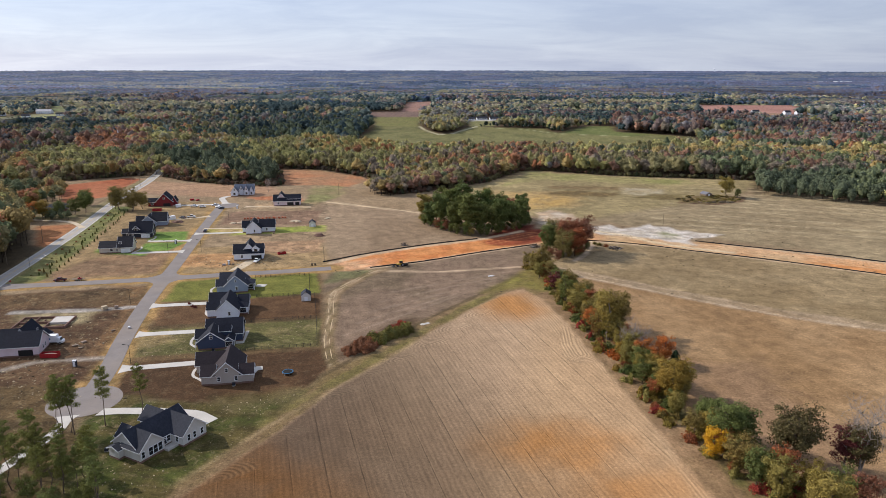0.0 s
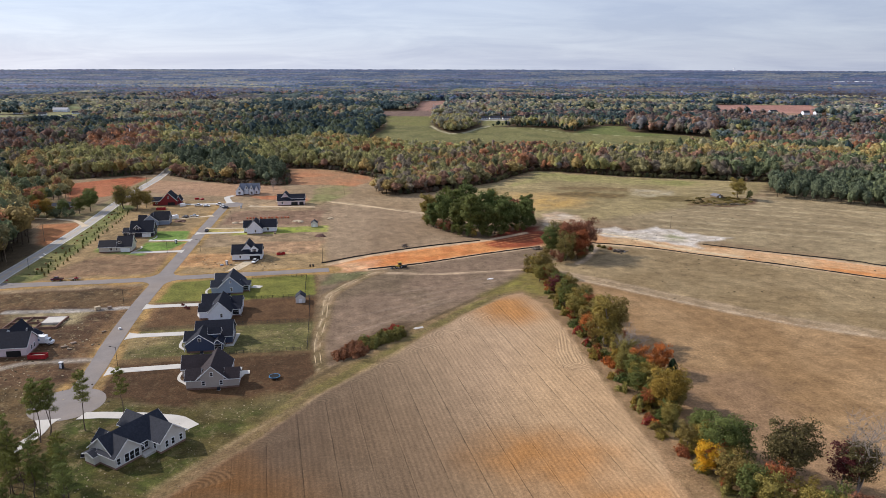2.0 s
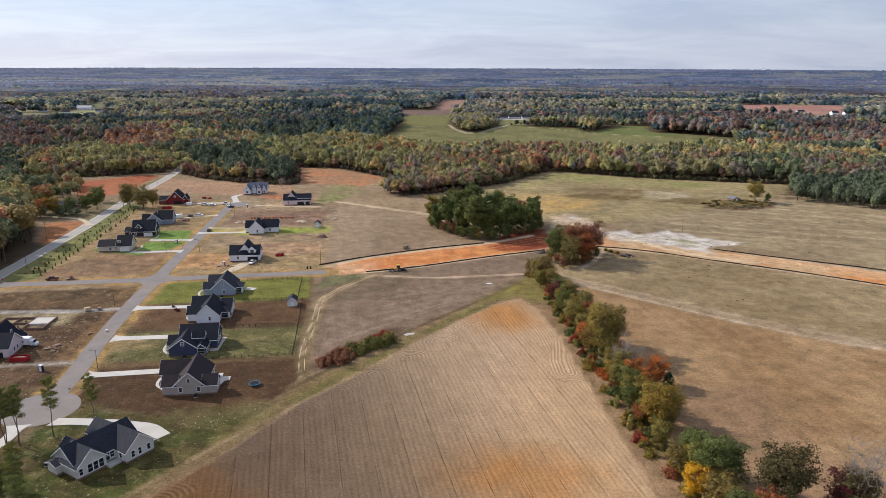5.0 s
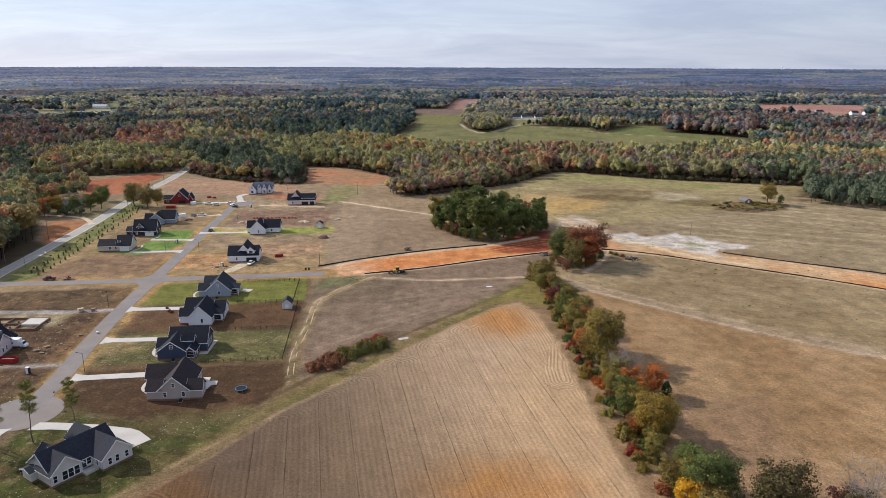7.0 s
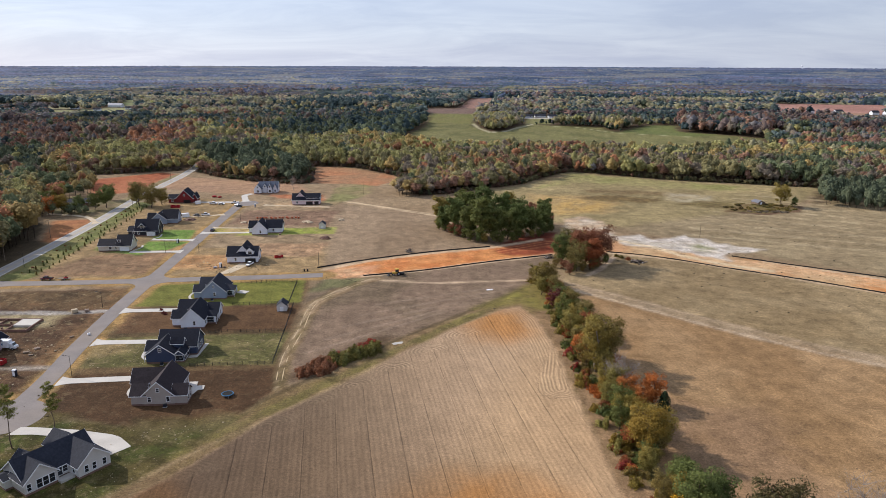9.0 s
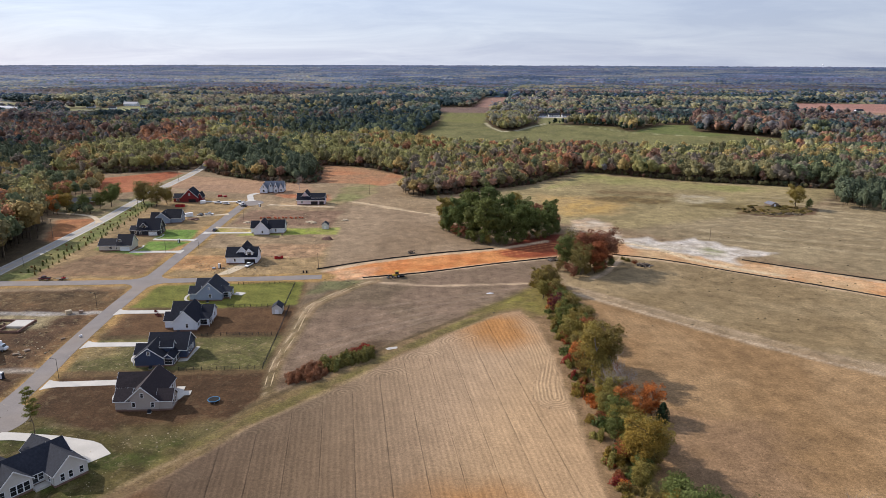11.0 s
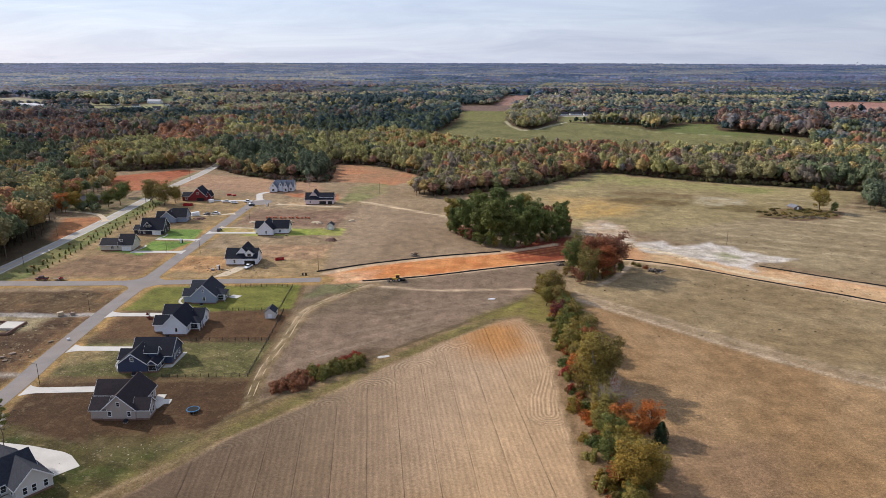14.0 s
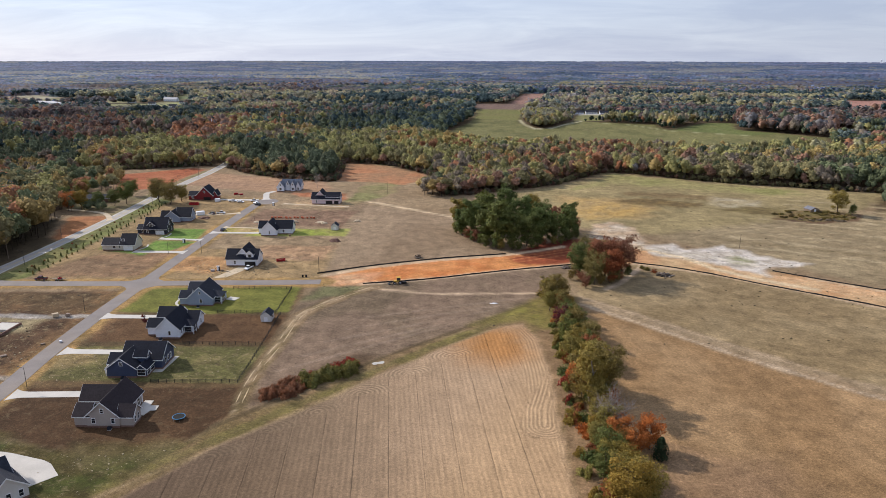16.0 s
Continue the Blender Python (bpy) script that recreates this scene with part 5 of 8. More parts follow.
# stands of one kind: plan outline, weights of tints, share of the trees, height
STANDS = [
    ([(262, 540), (340, 486), (520, 398), (600, 470), (430, 580), (300, 612)], dict(pine=3, green=1), 1.0, 1.0),
    ([(-300, 1540), (-120, 1450), (-89, 1180), (-212, 883), (-354, 925), (-498, 1285)], dict(pine=3, green=2), 0.85, 0.7),
    ([(-640, 830), (-622, 851), (-532, 834), (-357, 621), (-346, 564), (-300, 470), (-430, 420)], dict(pine=1), 0.97, 0.75),
    ([(-498, 783), (-464, 844), (-435, 886), (-403, 825), (-414, 752), (-458, 736)], dict(pine=3, green=2), 0.95, 0.6),
    ([(-837, 1082), (-886, 1256), (-715, 1186), (-521, 935), (-478, 828), (-515, 794), (-664, 877)], dict(wine=3, rust=3, grey=1.5, orange=0.7, green=1), 0.9, 1.0),
    ([(-437, 710), (-418, 809), (-403, 825), (-300, 753), (-272, 695), (-306, 680), (-336, 649), (-408, 684)], dict(lime=4, olive=2, gold=1), 0.92, 0.9),
    ([(-448, 910), (-435, 1072), (-307, 812), (-310, 763), (-358, 755)], dict(orange=3, rust=3, gold=1, olive=1), 0.9, 1.0),
    ([(-272, 746), (-225, 787), (-157, 684), (-100, 640), (-137, 560), (-228, 648)], dict(pine=1), 0.9, 1.1),
    ([(-250, 640), (-232, 660), (-139, 600), (-123, 590), (-201, 600)], dict(olive=3, gold=2, rust=2, green=2), 0.95, 0.9),
    ([(130, 1200), (150, 1460), (576, 1440), (480, 1169), (402, 1000), (300, 1070), (322, 1182), (296, 1242)], dict(pine=4, green=1.5, wine=2, rust=1), 0.97, 1.3),
    ([(388, 990), (402, 1010), (470, 1169), (420, 1200), (330, 1190), (300, 1080)], dict(wine=3, rust=3, grey=2, pine=1), 0.85, 1.15),
    ([(294, 1534), (398, 1900), (420, 1640), (390, 1510)], dict(lime=3, gold=1), 0.9, 1.0),
    ([(18, 827), (95, 815), (168, 804), (152, 690), (94, 640), (-30, 560), (-60, 640)], dict(rust=2, orange=1.2, olive=3, grey=2, gold=1.5, lime=1.5, green=1.5), 0.85, 1.0),
    ([(150, 690), (187, 636), (297, 606), (420, 560), (420, 740), (300, 760), (200, 755)], dict(olive=2.5, rust=1.4, grey=2, green=4, pine=1.5, gold=0.6), 0.95, 1.05),
    ([(215, 860), (359, 870), (400, 780), (327, 720), (190, 720)], dict(lime=4, gold=2, olive=2, green=1), 0.85, 1.0),
    ([(-560, 560), (-330, 480), (-345, 565), (-357, 610), (-300, 640), (-252, 660), (-240, 700), (-360, 640)], dict(olive=3, rust=2, grey=3, gold=1.5), 0.9, 0.9),
    ([(330, 830), (560, 780), (900, 1000), (1100, 1400), (760, 1370), (600, 1460), (520, 1247), (530, 1000)], dict(wine=3, rust=3, grey=2, green=1, pine=1), 0.85, 1.0),
]


def liken(x, y, weights):
    """Tints, relative heights and pines of trees at these places: drifts of one kind, then the named stands."""
    kind = fbm(x * 0.6, y, 150, 23, 2)
    tint, high = mixed(rng, x, y, weights), 0.85 + 0.3 * fbm(x, y, 120, 9, 2)
    pines = (fbm(x, y, 200, 17, 2) > 0.64) & (np.hypot(x, y) > 900)
    for lo, hi, some in ((0.0, 0.34, dict(olive=3, grey=3, green=2, rust=1)), (0.34, 0.42, dict(green=3, pine=2, olive=1)), (0.55, 0.66, dict(lime=4, olive=3, gold=1)), (0.66, 1.0, dict(gold=2, lime=2, orange=1))):
        m = (kind >= lo) & (kind < hi) & (rng.rand(len(x)) < 0.8)
        tint[m] = mixed(rng, x[m], y[m], some)
    tint[pines] = mixed(rng, x[pines], y[pines], dict(pine=1.0)) if pines.any() else tint[pines]
    for poly, some, share, rise in STANDS:
        m = (inside(x, y, poly) + 24 * (fbm(x, y, 45, 51, 2) - 0.5) > 0) & (rng.rand(len(x)) < share)
        if m.any():
            tint[m] = mixed(rng, x[m], y[m], some)
            high[m] *= rise
            pines[m] = some.get("pine", 0) > 0.6 * sum(some.values())
    tint *= (0.74 + 0.52 * fbm(x * 0.45, y, 200, 37, 3))[:, None]
    return tint, high, pines


def stand(r0, r1, spacing, tall, weights, wide=1.0):
    """Places, heights, widths and tints of the trees in a ring of woods."""
    x, y = scatter(r0, r1, spacing)
    tint, high, pines = liken(x, y, weights)
    h = tall * rng.uniform(0.6, 1.2, len(x)) * high
    return x, y, h, wide * rng.uniform(0.7, 1.5, len(x)), tint, pines


MIX_NEAR = dict(pine=1.0, green=3.0, olive=4, lime=4.0, gold=1.6, orange=0.6, rust=0.8, grey=1.4)
MIX_FAR = dict(pine=1.6, green=2.4, olive=3.2, lime=1.6, gold=1.2, orange=0.6, rust=1.4, wine=1.0, grey=2.0)
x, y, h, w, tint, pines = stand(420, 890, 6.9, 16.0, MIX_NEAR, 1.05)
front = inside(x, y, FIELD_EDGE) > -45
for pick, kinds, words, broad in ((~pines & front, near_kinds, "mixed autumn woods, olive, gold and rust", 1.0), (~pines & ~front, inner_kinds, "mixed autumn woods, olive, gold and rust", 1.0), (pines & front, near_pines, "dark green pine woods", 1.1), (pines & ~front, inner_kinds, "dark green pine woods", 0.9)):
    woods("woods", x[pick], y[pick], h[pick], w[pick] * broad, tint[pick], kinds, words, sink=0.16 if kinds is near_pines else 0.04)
# scrub and low boughs close the edge of the woods
line = smooth_line(FIELD_EDGE[1:15], 3.0)
x = np.array([p.x for p in line] * 2) + rng.uniform(-2, 2, 2 * len(line))
y = np.array([p.y for p in line] * 2) + rng.uniform(0, 6, 2 * len(line))
near_edge = (off_line(x, y, HIGHWAY) > 9)
x, y = x[near_edge], y[near_edge]
# scrub tint cut to 0.6: shade under the wood edge put into the colour
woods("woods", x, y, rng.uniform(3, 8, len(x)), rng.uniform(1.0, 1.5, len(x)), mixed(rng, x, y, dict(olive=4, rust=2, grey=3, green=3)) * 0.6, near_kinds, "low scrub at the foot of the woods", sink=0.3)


def canopy(r0, r1, angle, first, growth, crown, label):
    """Far woods as one closed canopy of rounded crowns, stands of unlike height, open at the clearings."""
    ang = np.radians(np.arange(-44, 38, angle))
    rad = [r0]
    while rad[-1] < r1:
        rad.append(rad[-1] + first + growth * (rad[-1] - r0))
    A, R = np.meshgrid(ang, np.array(rad))
    R = R + rng.uniform(-0.3, 0.3, R.shape) * first
    X, Y = 20 + R * np.sin(A), -60 + R * np.cos(A)
    x, y = X.ravel(), Y.ravel()
    # the crown that stands highest over each point, out of a jittered grid of trees
    ci, cj = np.floor(x / crown).astype(int), np.floor(y / crown).astype(int)
    best, who = np.full(len(x), -1e9), np.zeros(len(x), int)
    span = 4096
    for di in (-1, 0, 1):
        for dj in (-1, 0, 1):
            i, j = ci + di, cj + dj
            tx, ty = (i + 0.1 + 0.8 * TABLE[i % 256, j % 251]) * crown, (j + 0.1 + 0.8 * TABLE[(j + 91) % 256, i % 247]) * crown
            top = 4.5 * (TABLE[(i * 3) % 256, (j * 5) % 253] - 0.5) - 5.5 * ((x - tx) ** 2 + (y - ty) ** 2) / crown**2
            m = top > best
            best, who = np.where(m, top, best), np.where(m, (i + span) * 2 * span + j + span, who)
    trees, back_to = np.unique(who, return_inverse=True)
    tx, ty = (trees // (2 * span) - span + 0.5) * crown, (trees % (2 * span) - span + 0.5) * crown
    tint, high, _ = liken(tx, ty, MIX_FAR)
    belts = fbm(tx * 0.35, ty, 330, 37, 3)
    far = step(np.hypot(tx, ty), 1300, 1900)
    kind = fbm(tx * 0.5, ty, 210, 23, 3)
    for lo, hi, some in ((0.0, 0.4, dict(grey=3, rust=2, wine=2)), (0.4, 0.47, dict(green=2, pine=3)), (0.56, 0.62, dict(pine=3, green=1)), (0.62, 1.0, dict(lime=3, gold=2, olive=2))):
        m = (kind >= lo) & (kind < hi) & (rng.rand(len(tx)) < far)
        tint[m] = mixed(rng, tx[m], ty[m], some)
    # belt contrast fades towards the horizon, part of the painted haze
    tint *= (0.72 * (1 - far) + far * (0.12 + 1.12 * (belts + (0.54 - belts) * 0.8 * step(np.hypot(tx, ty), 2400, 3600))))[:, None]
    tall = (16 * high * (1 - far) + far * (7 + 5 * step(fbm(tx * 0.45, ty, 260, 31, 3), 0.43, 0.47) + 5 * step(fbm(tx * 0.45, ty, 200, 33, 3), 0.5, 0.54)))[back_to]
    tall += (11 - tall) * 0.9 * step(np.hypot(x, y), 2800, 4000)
    z = ground_height(x, y) + np.maximum(tall + np.maximum(best, -6.5) * np.clip(tall / 15, 0.6, 1) + rng.normal(0, 0.45, len(x)), 2)
    z = ground_height(x, y) + (z - ground_height(x, y)) * step(R.ravel(), r0 - 5, r0 + 60)
    shut = np.ones(len(x), bool)
    for poly in CLEAR:
        shut &= inside(x, y, poly) < (-13 if r0 < 1500 else -3)
    z = np.where(shut, z, ground_height(x, y) - 0.5)
    ids = np.arange(len(x)).reshape(X.shape)
    q = np.stack([ids[:-1, :-1], ids[:-1, 1:], ids[1:, 1:], ids[1:, :-1]], -1).reshape(-1, 4)
    q = q[shut[q].any(1)]
    me = np_mesh("woods", np.stack([x, y, z], -1), q, M["far_forest"])
    carry(me, "tint", tint[back_to.ravel()] * rng.uniform(0.85, 1.15, (len(x), 1)), "COLOR")
    me.polygons.foreach_set("use_smooth", np.ones(len(me.polygons), bool))
    return tagged(new("woods", me), label, "woods", kind="stuff")


def far_stand(r0, r1, spacing, tall, kinds, wide, label):
    """A ring of the far woods, tree by tree, in belts of unlike kind and height."""
    x, y = scatter(r0, r1, spacing)
    x, y = x[y > 300], y[y > 300]
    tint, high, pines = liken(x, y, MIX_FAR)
    belts = fbm(x * 0.4, y, 300, 37, 3)
    tint *= (0.7 + 0.62 * belts)[:, None]
    far = step(np.hypot(x, y), 1300, 1900)
    kind = fbm(x * 0.45, y, 240, 23, 3)
    for lo, hi, some in ((0.0, 0.4, dict(grey=3, rust=2, wine=2, orange=0.6)), (0.4, 0.48, dict(green=2, pine=3)), (0.56, 0.62, dict(pine=3, green=1)), (0.62, 1.0, dict(lime=3, gold=2, olive=2))):
        m = (kind >= lo) & (kind < hi) & (rng.rand(len(x)) < 0.8 * far)
        tint[m] = mixed(rng, x[m], y[m], some)
    h = tall * high * rng.uniform(0.55, 1.25, len(x)) * (0.75 + 0.5 * step(fbm(x * 0.5, y, 180, 33, 3), 0.42, 0.55))
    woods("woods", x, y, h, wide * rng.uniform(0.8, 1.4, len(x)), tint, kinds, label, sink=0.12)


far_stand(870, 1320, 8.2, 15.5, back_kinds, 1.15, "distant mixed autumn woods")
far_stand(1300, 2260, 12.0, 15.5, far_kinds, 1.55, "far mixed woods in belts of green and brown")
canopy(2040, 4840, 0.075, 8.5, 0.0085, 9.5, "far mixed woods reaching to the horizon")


def thicket(poly, spacing, tall, weights, label, kinds=near_kinds, wide=1.0):
    """A patch of wood inside a plan polygon."""
    xs, ys = [p[0] for p in poly], [p[1] for p in poly]
    gx_, gy_ = np.meshgrid(np.arange(min(xs), max(xs), spacing), np.arange(min(ys), max(ys), spacing))
    x = gx_.ravel() + rng.uniform(-0.45, 0.45, gx_.size) * spacing
    y = gy_.ravel() + rng.uniform(-0.45, 0.45, gx_.size) * spacing
    keep = inside(x, y, poly) > 0
    x, y = x[keep], y[keep]
    h = tall * rng.uniform(0.65, 1.15, len(x))
    return woods("woods", x, y, h, wide * rng.uniform(0.9, 1.3, len(x)), mixed(rng, x, y, weights), kinds, label)


thicket([(-214, 250), (-217, 352), (-224, 392), (-252, 440), (-330, 432), (-330, 230)], 6.0, 22, dict(green=2, olive=3, gold=2, orange=2.2, rust=1.5, pine=1.5), "tall autumn woods beside the highway", dense_kinds)
thicket([(-246, 452), (-300, 440), (-420, 430), (-430, 560), (-330, 570), (-300, 586), (-272, 545), (-268, 505), (-300, 470), (-268, 462)], 8.5, 13, dict(green=3, olive=2.5, gold=1.6, orange=1.6, pine=2), "garden trees and woods round the old house", dense_kinds, 1.2)
thicket([(-232, 459), (-244, 455), (-262, 470), (-258, 476), (-248, 474)], 4.0, 7, dict(green=2, pine=3), "dark evergreen hedge beside the drive", dense_kinds, 1.3)
thicket(ISLET, 7.0, 17, dict(olive=3, lime=2, gold=2, rust=1), "islet of autumn trees in a far meadow", inner_kinds, 1.2)
for line, count in (([(104, 1170), (150, 1150), (200, 1134), (207, 1090), (216, 1060)], 30), ([(140, 1196), (185, 1182), (284, 1160)], 22)):
    line = smooth_line(line, 2.0)
    spots = [line[int(k / count * (len(line) - 1))] for k in range(count)]
    x, y = np.array([p.x for p in spots]) + rng.normal(0, 3, count), np.array([p.y for p in spots]) + rng.normal(0, 5, count)
    woods("woods", x, y, rng.uniform(6, 13, count), rng.uniform(1.2, 1.8, count), np.tile(lin(62, 76, 62), (count, 1)), inner_kinds, "dark evergreens along a far farm drive")
thicket([(-38, 546), (-22, 544), (54, 600), (40, 616), (-30, 590), (-46, 562)], 5.0, 13, dict(olive=4, rust=1.5, gold=1, grey=3, green=2), "low scrub at the edge of the woods", near_kinds, 1.3)

# ---- houses ----
BASE = 0.6


def wing_walls(u0, v0, u1, v1, eave, ridge, axis):
    if axis == "v":
        c = (u0 + u1) / 2
        return profile([(u0, BASE), (u1, BASE), (u1, eave), (c, ridge), (u0, eave)], v0, v1, axis="y")
    c = (v0 + v1) / 2
    return profile([(v0, BASE), (v1, BASE), (v1, eave), (c, ridge), (v0, eave)], u0, u1, axis="x")


def wing_roof(u0, v0, u1, v1, eave, ridge, axis, over=0.42, thick=0.2, hips=(False, False)):
    """Two slopes with thickness; an end is a gable or a hip."""
    if axis == "v":
        a0, a1, b0, b1 = v0, v1, u0, u1
    else:
        a0, a1, b0, b1 = u0, u1, v0, v1
    spot = (lambda a, b, z: (b, a, z)) if axis == "v" else (lambda a, b, z: (a, b, z))
    c, half = (b0 + b1) / 2, (b1 - b0) / 2
    pitch = (ridge - eave) / half
    low, o = eave - over * pitch, over
    bm = bmesh.new()
    r0, r1 = (a0 + half if hips[0] else a0 - o), (a1 - half if hips[1] else a1 + o)
    if r1 < r0:
        r0 = r1 = (r0 + r1) / 2
    faces = []
    for lift in (0.06, 0.06 + thick):
        p = {k: bm.verts.new(spot(*q)) for k, q in dict(
            a=(a0 - o, b0 - o, low + lift), b=(a1 + o, b0 - o, low + lift), c=(a1 + o, b1 + o, low + lift), d=(a0 - o, b1 + o, low + lift),
            r=(r0, c, ridge + lift), s=(r1, c, ridge + lift)).items()}
        faces.append(p)
    top, bot = faces[1], faces[0]
    for p in (top, bot):
        bm.faces.new([p[k] for k in "absr"])
        bm.faces.new([p[k] for k in "cdrs"])
        for end, k in ((0, "dar"), (1, "bcs")):
            if hips[end]:
                bm.faces.new([p[q] for q in k])
    ring = "ab" + ("c" if hips[1] else "sc") + "d" + ("" if hips[0] else "r")
    for x, y in zip(ring, ring[1:] + ring[:1]):
        bm.faces.new((bot[x], bot[y], top[y], top[x]))
    bmesh.ops.recalc_face_normals(bm, faces=bm.faces)
    return bm


def rakes(u0, v0, u1, v1, eave, ridge, axis, ends, over=0.42):
    """White boards along the gable ends and eaves."""
    bm = bmesh.new()
    if axis == "v":
        a0, a1, b0, b1 = v0, v1, u0, u1
    else:
        a0, a1, b0, b1 = u0, u1, v0, v1
    spot = (lambda a, b, z: (b, a, z)) if axis == "v" else (lambda a, b, z: (a, b, z))
    c, half = (b0 + b1) / 2, (b1 - b0) / 2
    low = eave - over * (ridge - eave) / half
    for k, a in enumerate((a0 - over - 0.03, a1 + over + 0.03)):
        if not ends[k]:
            continue
        for b in (b0 - over, b1 + over):
            q = [bm.verts.new(spot(a + d, *p)) for d in (-0.025, 0.025) for p in ((b, low - 0.1), (c, ridge - 0.1), (c, ridge + 0.24), (b, low + 0.24))]
            for f in ((0, 1, 2, 3), (7, 6, 5, 4), (0, 4, 5, 1), (1, 5, 6, 2), (2, 6, 7, 3), (3, 7, 4, 0)):
                bm.faces.new([q[i] for i in f])
    for b, s in ((b0 - over, -1), (b1 + over, 1)):
        q0, q1 = spot(a0 - over, b + s * 0.03, low - 0.02), spot(a1 + over, b + s * 0.06, low + 0.2)
        box(min(q0[0], q1[0]), min(q0[1], q1[1]), q0[2], max(q0[0], q1[0]), max(q0[1], q1[1]), q1[2], bm)
    bmesh.ops.recalc_face_normals(bm, faces=bm.faces)
    return bm


FACING = {"S": 0, "E": 90, "N": 180, "W": 270}


def house(label, x, y, rot, wings, wall, roof, windows=(), garages=(), doors=(), posts=(), brick=True, trim="trim", group="", floor=None):
    """A house of gabled wings: (u0, v0, u1, v1, eave, ridge, axis, hip at start, hip at end). Openings: (wall, along, plane, sill, width, height)."""
    root = thing("house", pose(x, y, float(ground_height(x, y)), 0, 0, rot), label, "house", group)
    for n, (u0, v0, u1, v1, eave, ridge, ax, *hips) in enumerate(wings):
        hips = tuple(hips) or (False, False)
        lo = eave if any(hips) else ridge
        if any(hips):
            part("wall", box(u0, v0, BASE, u1, v1, eave), M[wall[n % len(wall)] if isinstance(wall, list) else wall], root)
        else:
            part("wall", wing_walls(u0, v0, u1, v1, eave, ridge, ax), M[wall[n % len(wall)] if isinstance(wall, list) else wall], root)
        part("roof", wing_roof(u0, v0, u1, v1, eave, ridge, ax, hips=hips), M[roof], root)
        part("trim", rakes(u0, v0, u1, v1, eave, ridge, ax, (not hips[0], not hips[1])), M[trim], root, "painted roof trim boards")
        part("foundation", box(u0 + 0.06, v0 + 0.06, -0.3, u1 - 0.06, v1 - 0.06, BASE + 0.03), M["brick" if brick else "concrete"], root)
    for side, along, plane, sill, w, h in windows:
        spot = opening(side, along, plane)
        bm = bmesh.new()
        for q in ((-w / 2 - 0.12, 0, -0.12, w / 2 + 0.12, 0.09, 0), (-w / 2 - 0.12, 0, h, w / 2 + 0.12, 0.09, h + 0.14), (-w / 2 - 0.12, 0, 0, -w / 2, 0.09, h), (w / 2, 0, 0, w / 2 + 0.12, 0.09, h), (-w / 2, 0, h / 2 - 0.03, w / 2, 0.07, h / 2 + 0.03)):
            box(q[0], -q[4], q[2], q[3], -q[1] - 0.0, q[5], bm)
        win = part("window", bm, M["trim"], root, "white window frame", spot @ pose(0, 0, sill))
        part("pane", box(-w / 2, -0.045, 0, w / 2, -0.005, h), M["glass"], win)
    for side, along, plane, w, h, opened in garages:
        spot = opening(side, along, plane)
        bm = bmesh.new()
        if opened:
            # no real opening: a black panel on the wall stands for the shade inside
            part("garage_shade_panel", box(-w / 2, -0.02, 0.25, w / 2, 0.0, h), M["black"], root, "black panel for the shade inside an open garage bay", spot)
        else:
            for k in range(4):
                box(-w / 2, -0.07, 0.2 + k * h / 4, w / 2, -0.01, 0.2 + (k + 0.94) * h / 4, bm)
            part("garage_door", bm, M["trim"], root, "white panelled garage door", spot)
    for side, along, plane, w, h in doors:
        spot = opening(side, along, plane)
        door = part("door", box(-w / 2, -0.07, BASE, w / 2, -0.01, BASE + h, bevel=0.02), M["trim"], root, "", spot)
        part("handle", rod((w * 0.35, -0.12, BASE + 1), (w * 0.35, -0.06, BASE + 1), 0.04), M["black"], door)
    for u, v, z0, z1 in posts:
        part("porch_post", box(u - 0.1, v - 0.1, z0, u + 0.1, v + 0.1, z1), M["trim"], root, "white porch post")
    if floor:
        part("porch_floor", box(*floor[:2], 0.0, *floor[2:], BASE), M["concrete"], root, "pale porch slab")
    return root


def opening(side, along, plane):
    """The spot on a wall: its local y points into the house."""
    a = FACING[side]
    return pose(*((along, plane) if side in "SN" else (plane, along)), 0, 0, 0, a)


ROW_GROUP = "houses along the street"
house("greige house with a brown shingle roof and brick foundation", -70.7, 207.5, 8.5,
      [(3.2, 0, 12.4, 15, 3.5, 7.7, "v"), (11.9, 0.25, 16, 5.2, 3.4, 5.7, "u"), (-0.2, 0.2, 4, 6.2, 3.4, 5.7, "u"), (-3, 9.3, 6.2, 15.8, 3.45, 6.6, "u")],
      "wall_greige", "roof_brown",
      [("S", 7.8, 0, 4.4, 0.8, 1.2), ("S", 5.2, 0, 1.4, 0.9, 1.4), ("S", 10.6, 0, 1.4, 0.9, 1.4), ("E", 1.7, 16, 1.2, 0.8, 1.6), ("E", 3.6, 16, 1.2, 0.8, 1.6), ("E", 6.6, 12.4, 1.0, 1.2, 1.7), ("E", 8.8, 12.4, 0.7, 2.2, 2.2), ("E", 11.6, 12.4, 0.7, 2.2, 2.2), ("W", 12.4, -3, 1.3, 1.1, 1.4)],
      posts=[(12.75, 7.0, BASE, 3.2), (12.75, 10.2, BASE, 3.2), (12.75, 13.6, BASE, 3.2)], group=ROW_GROUP)
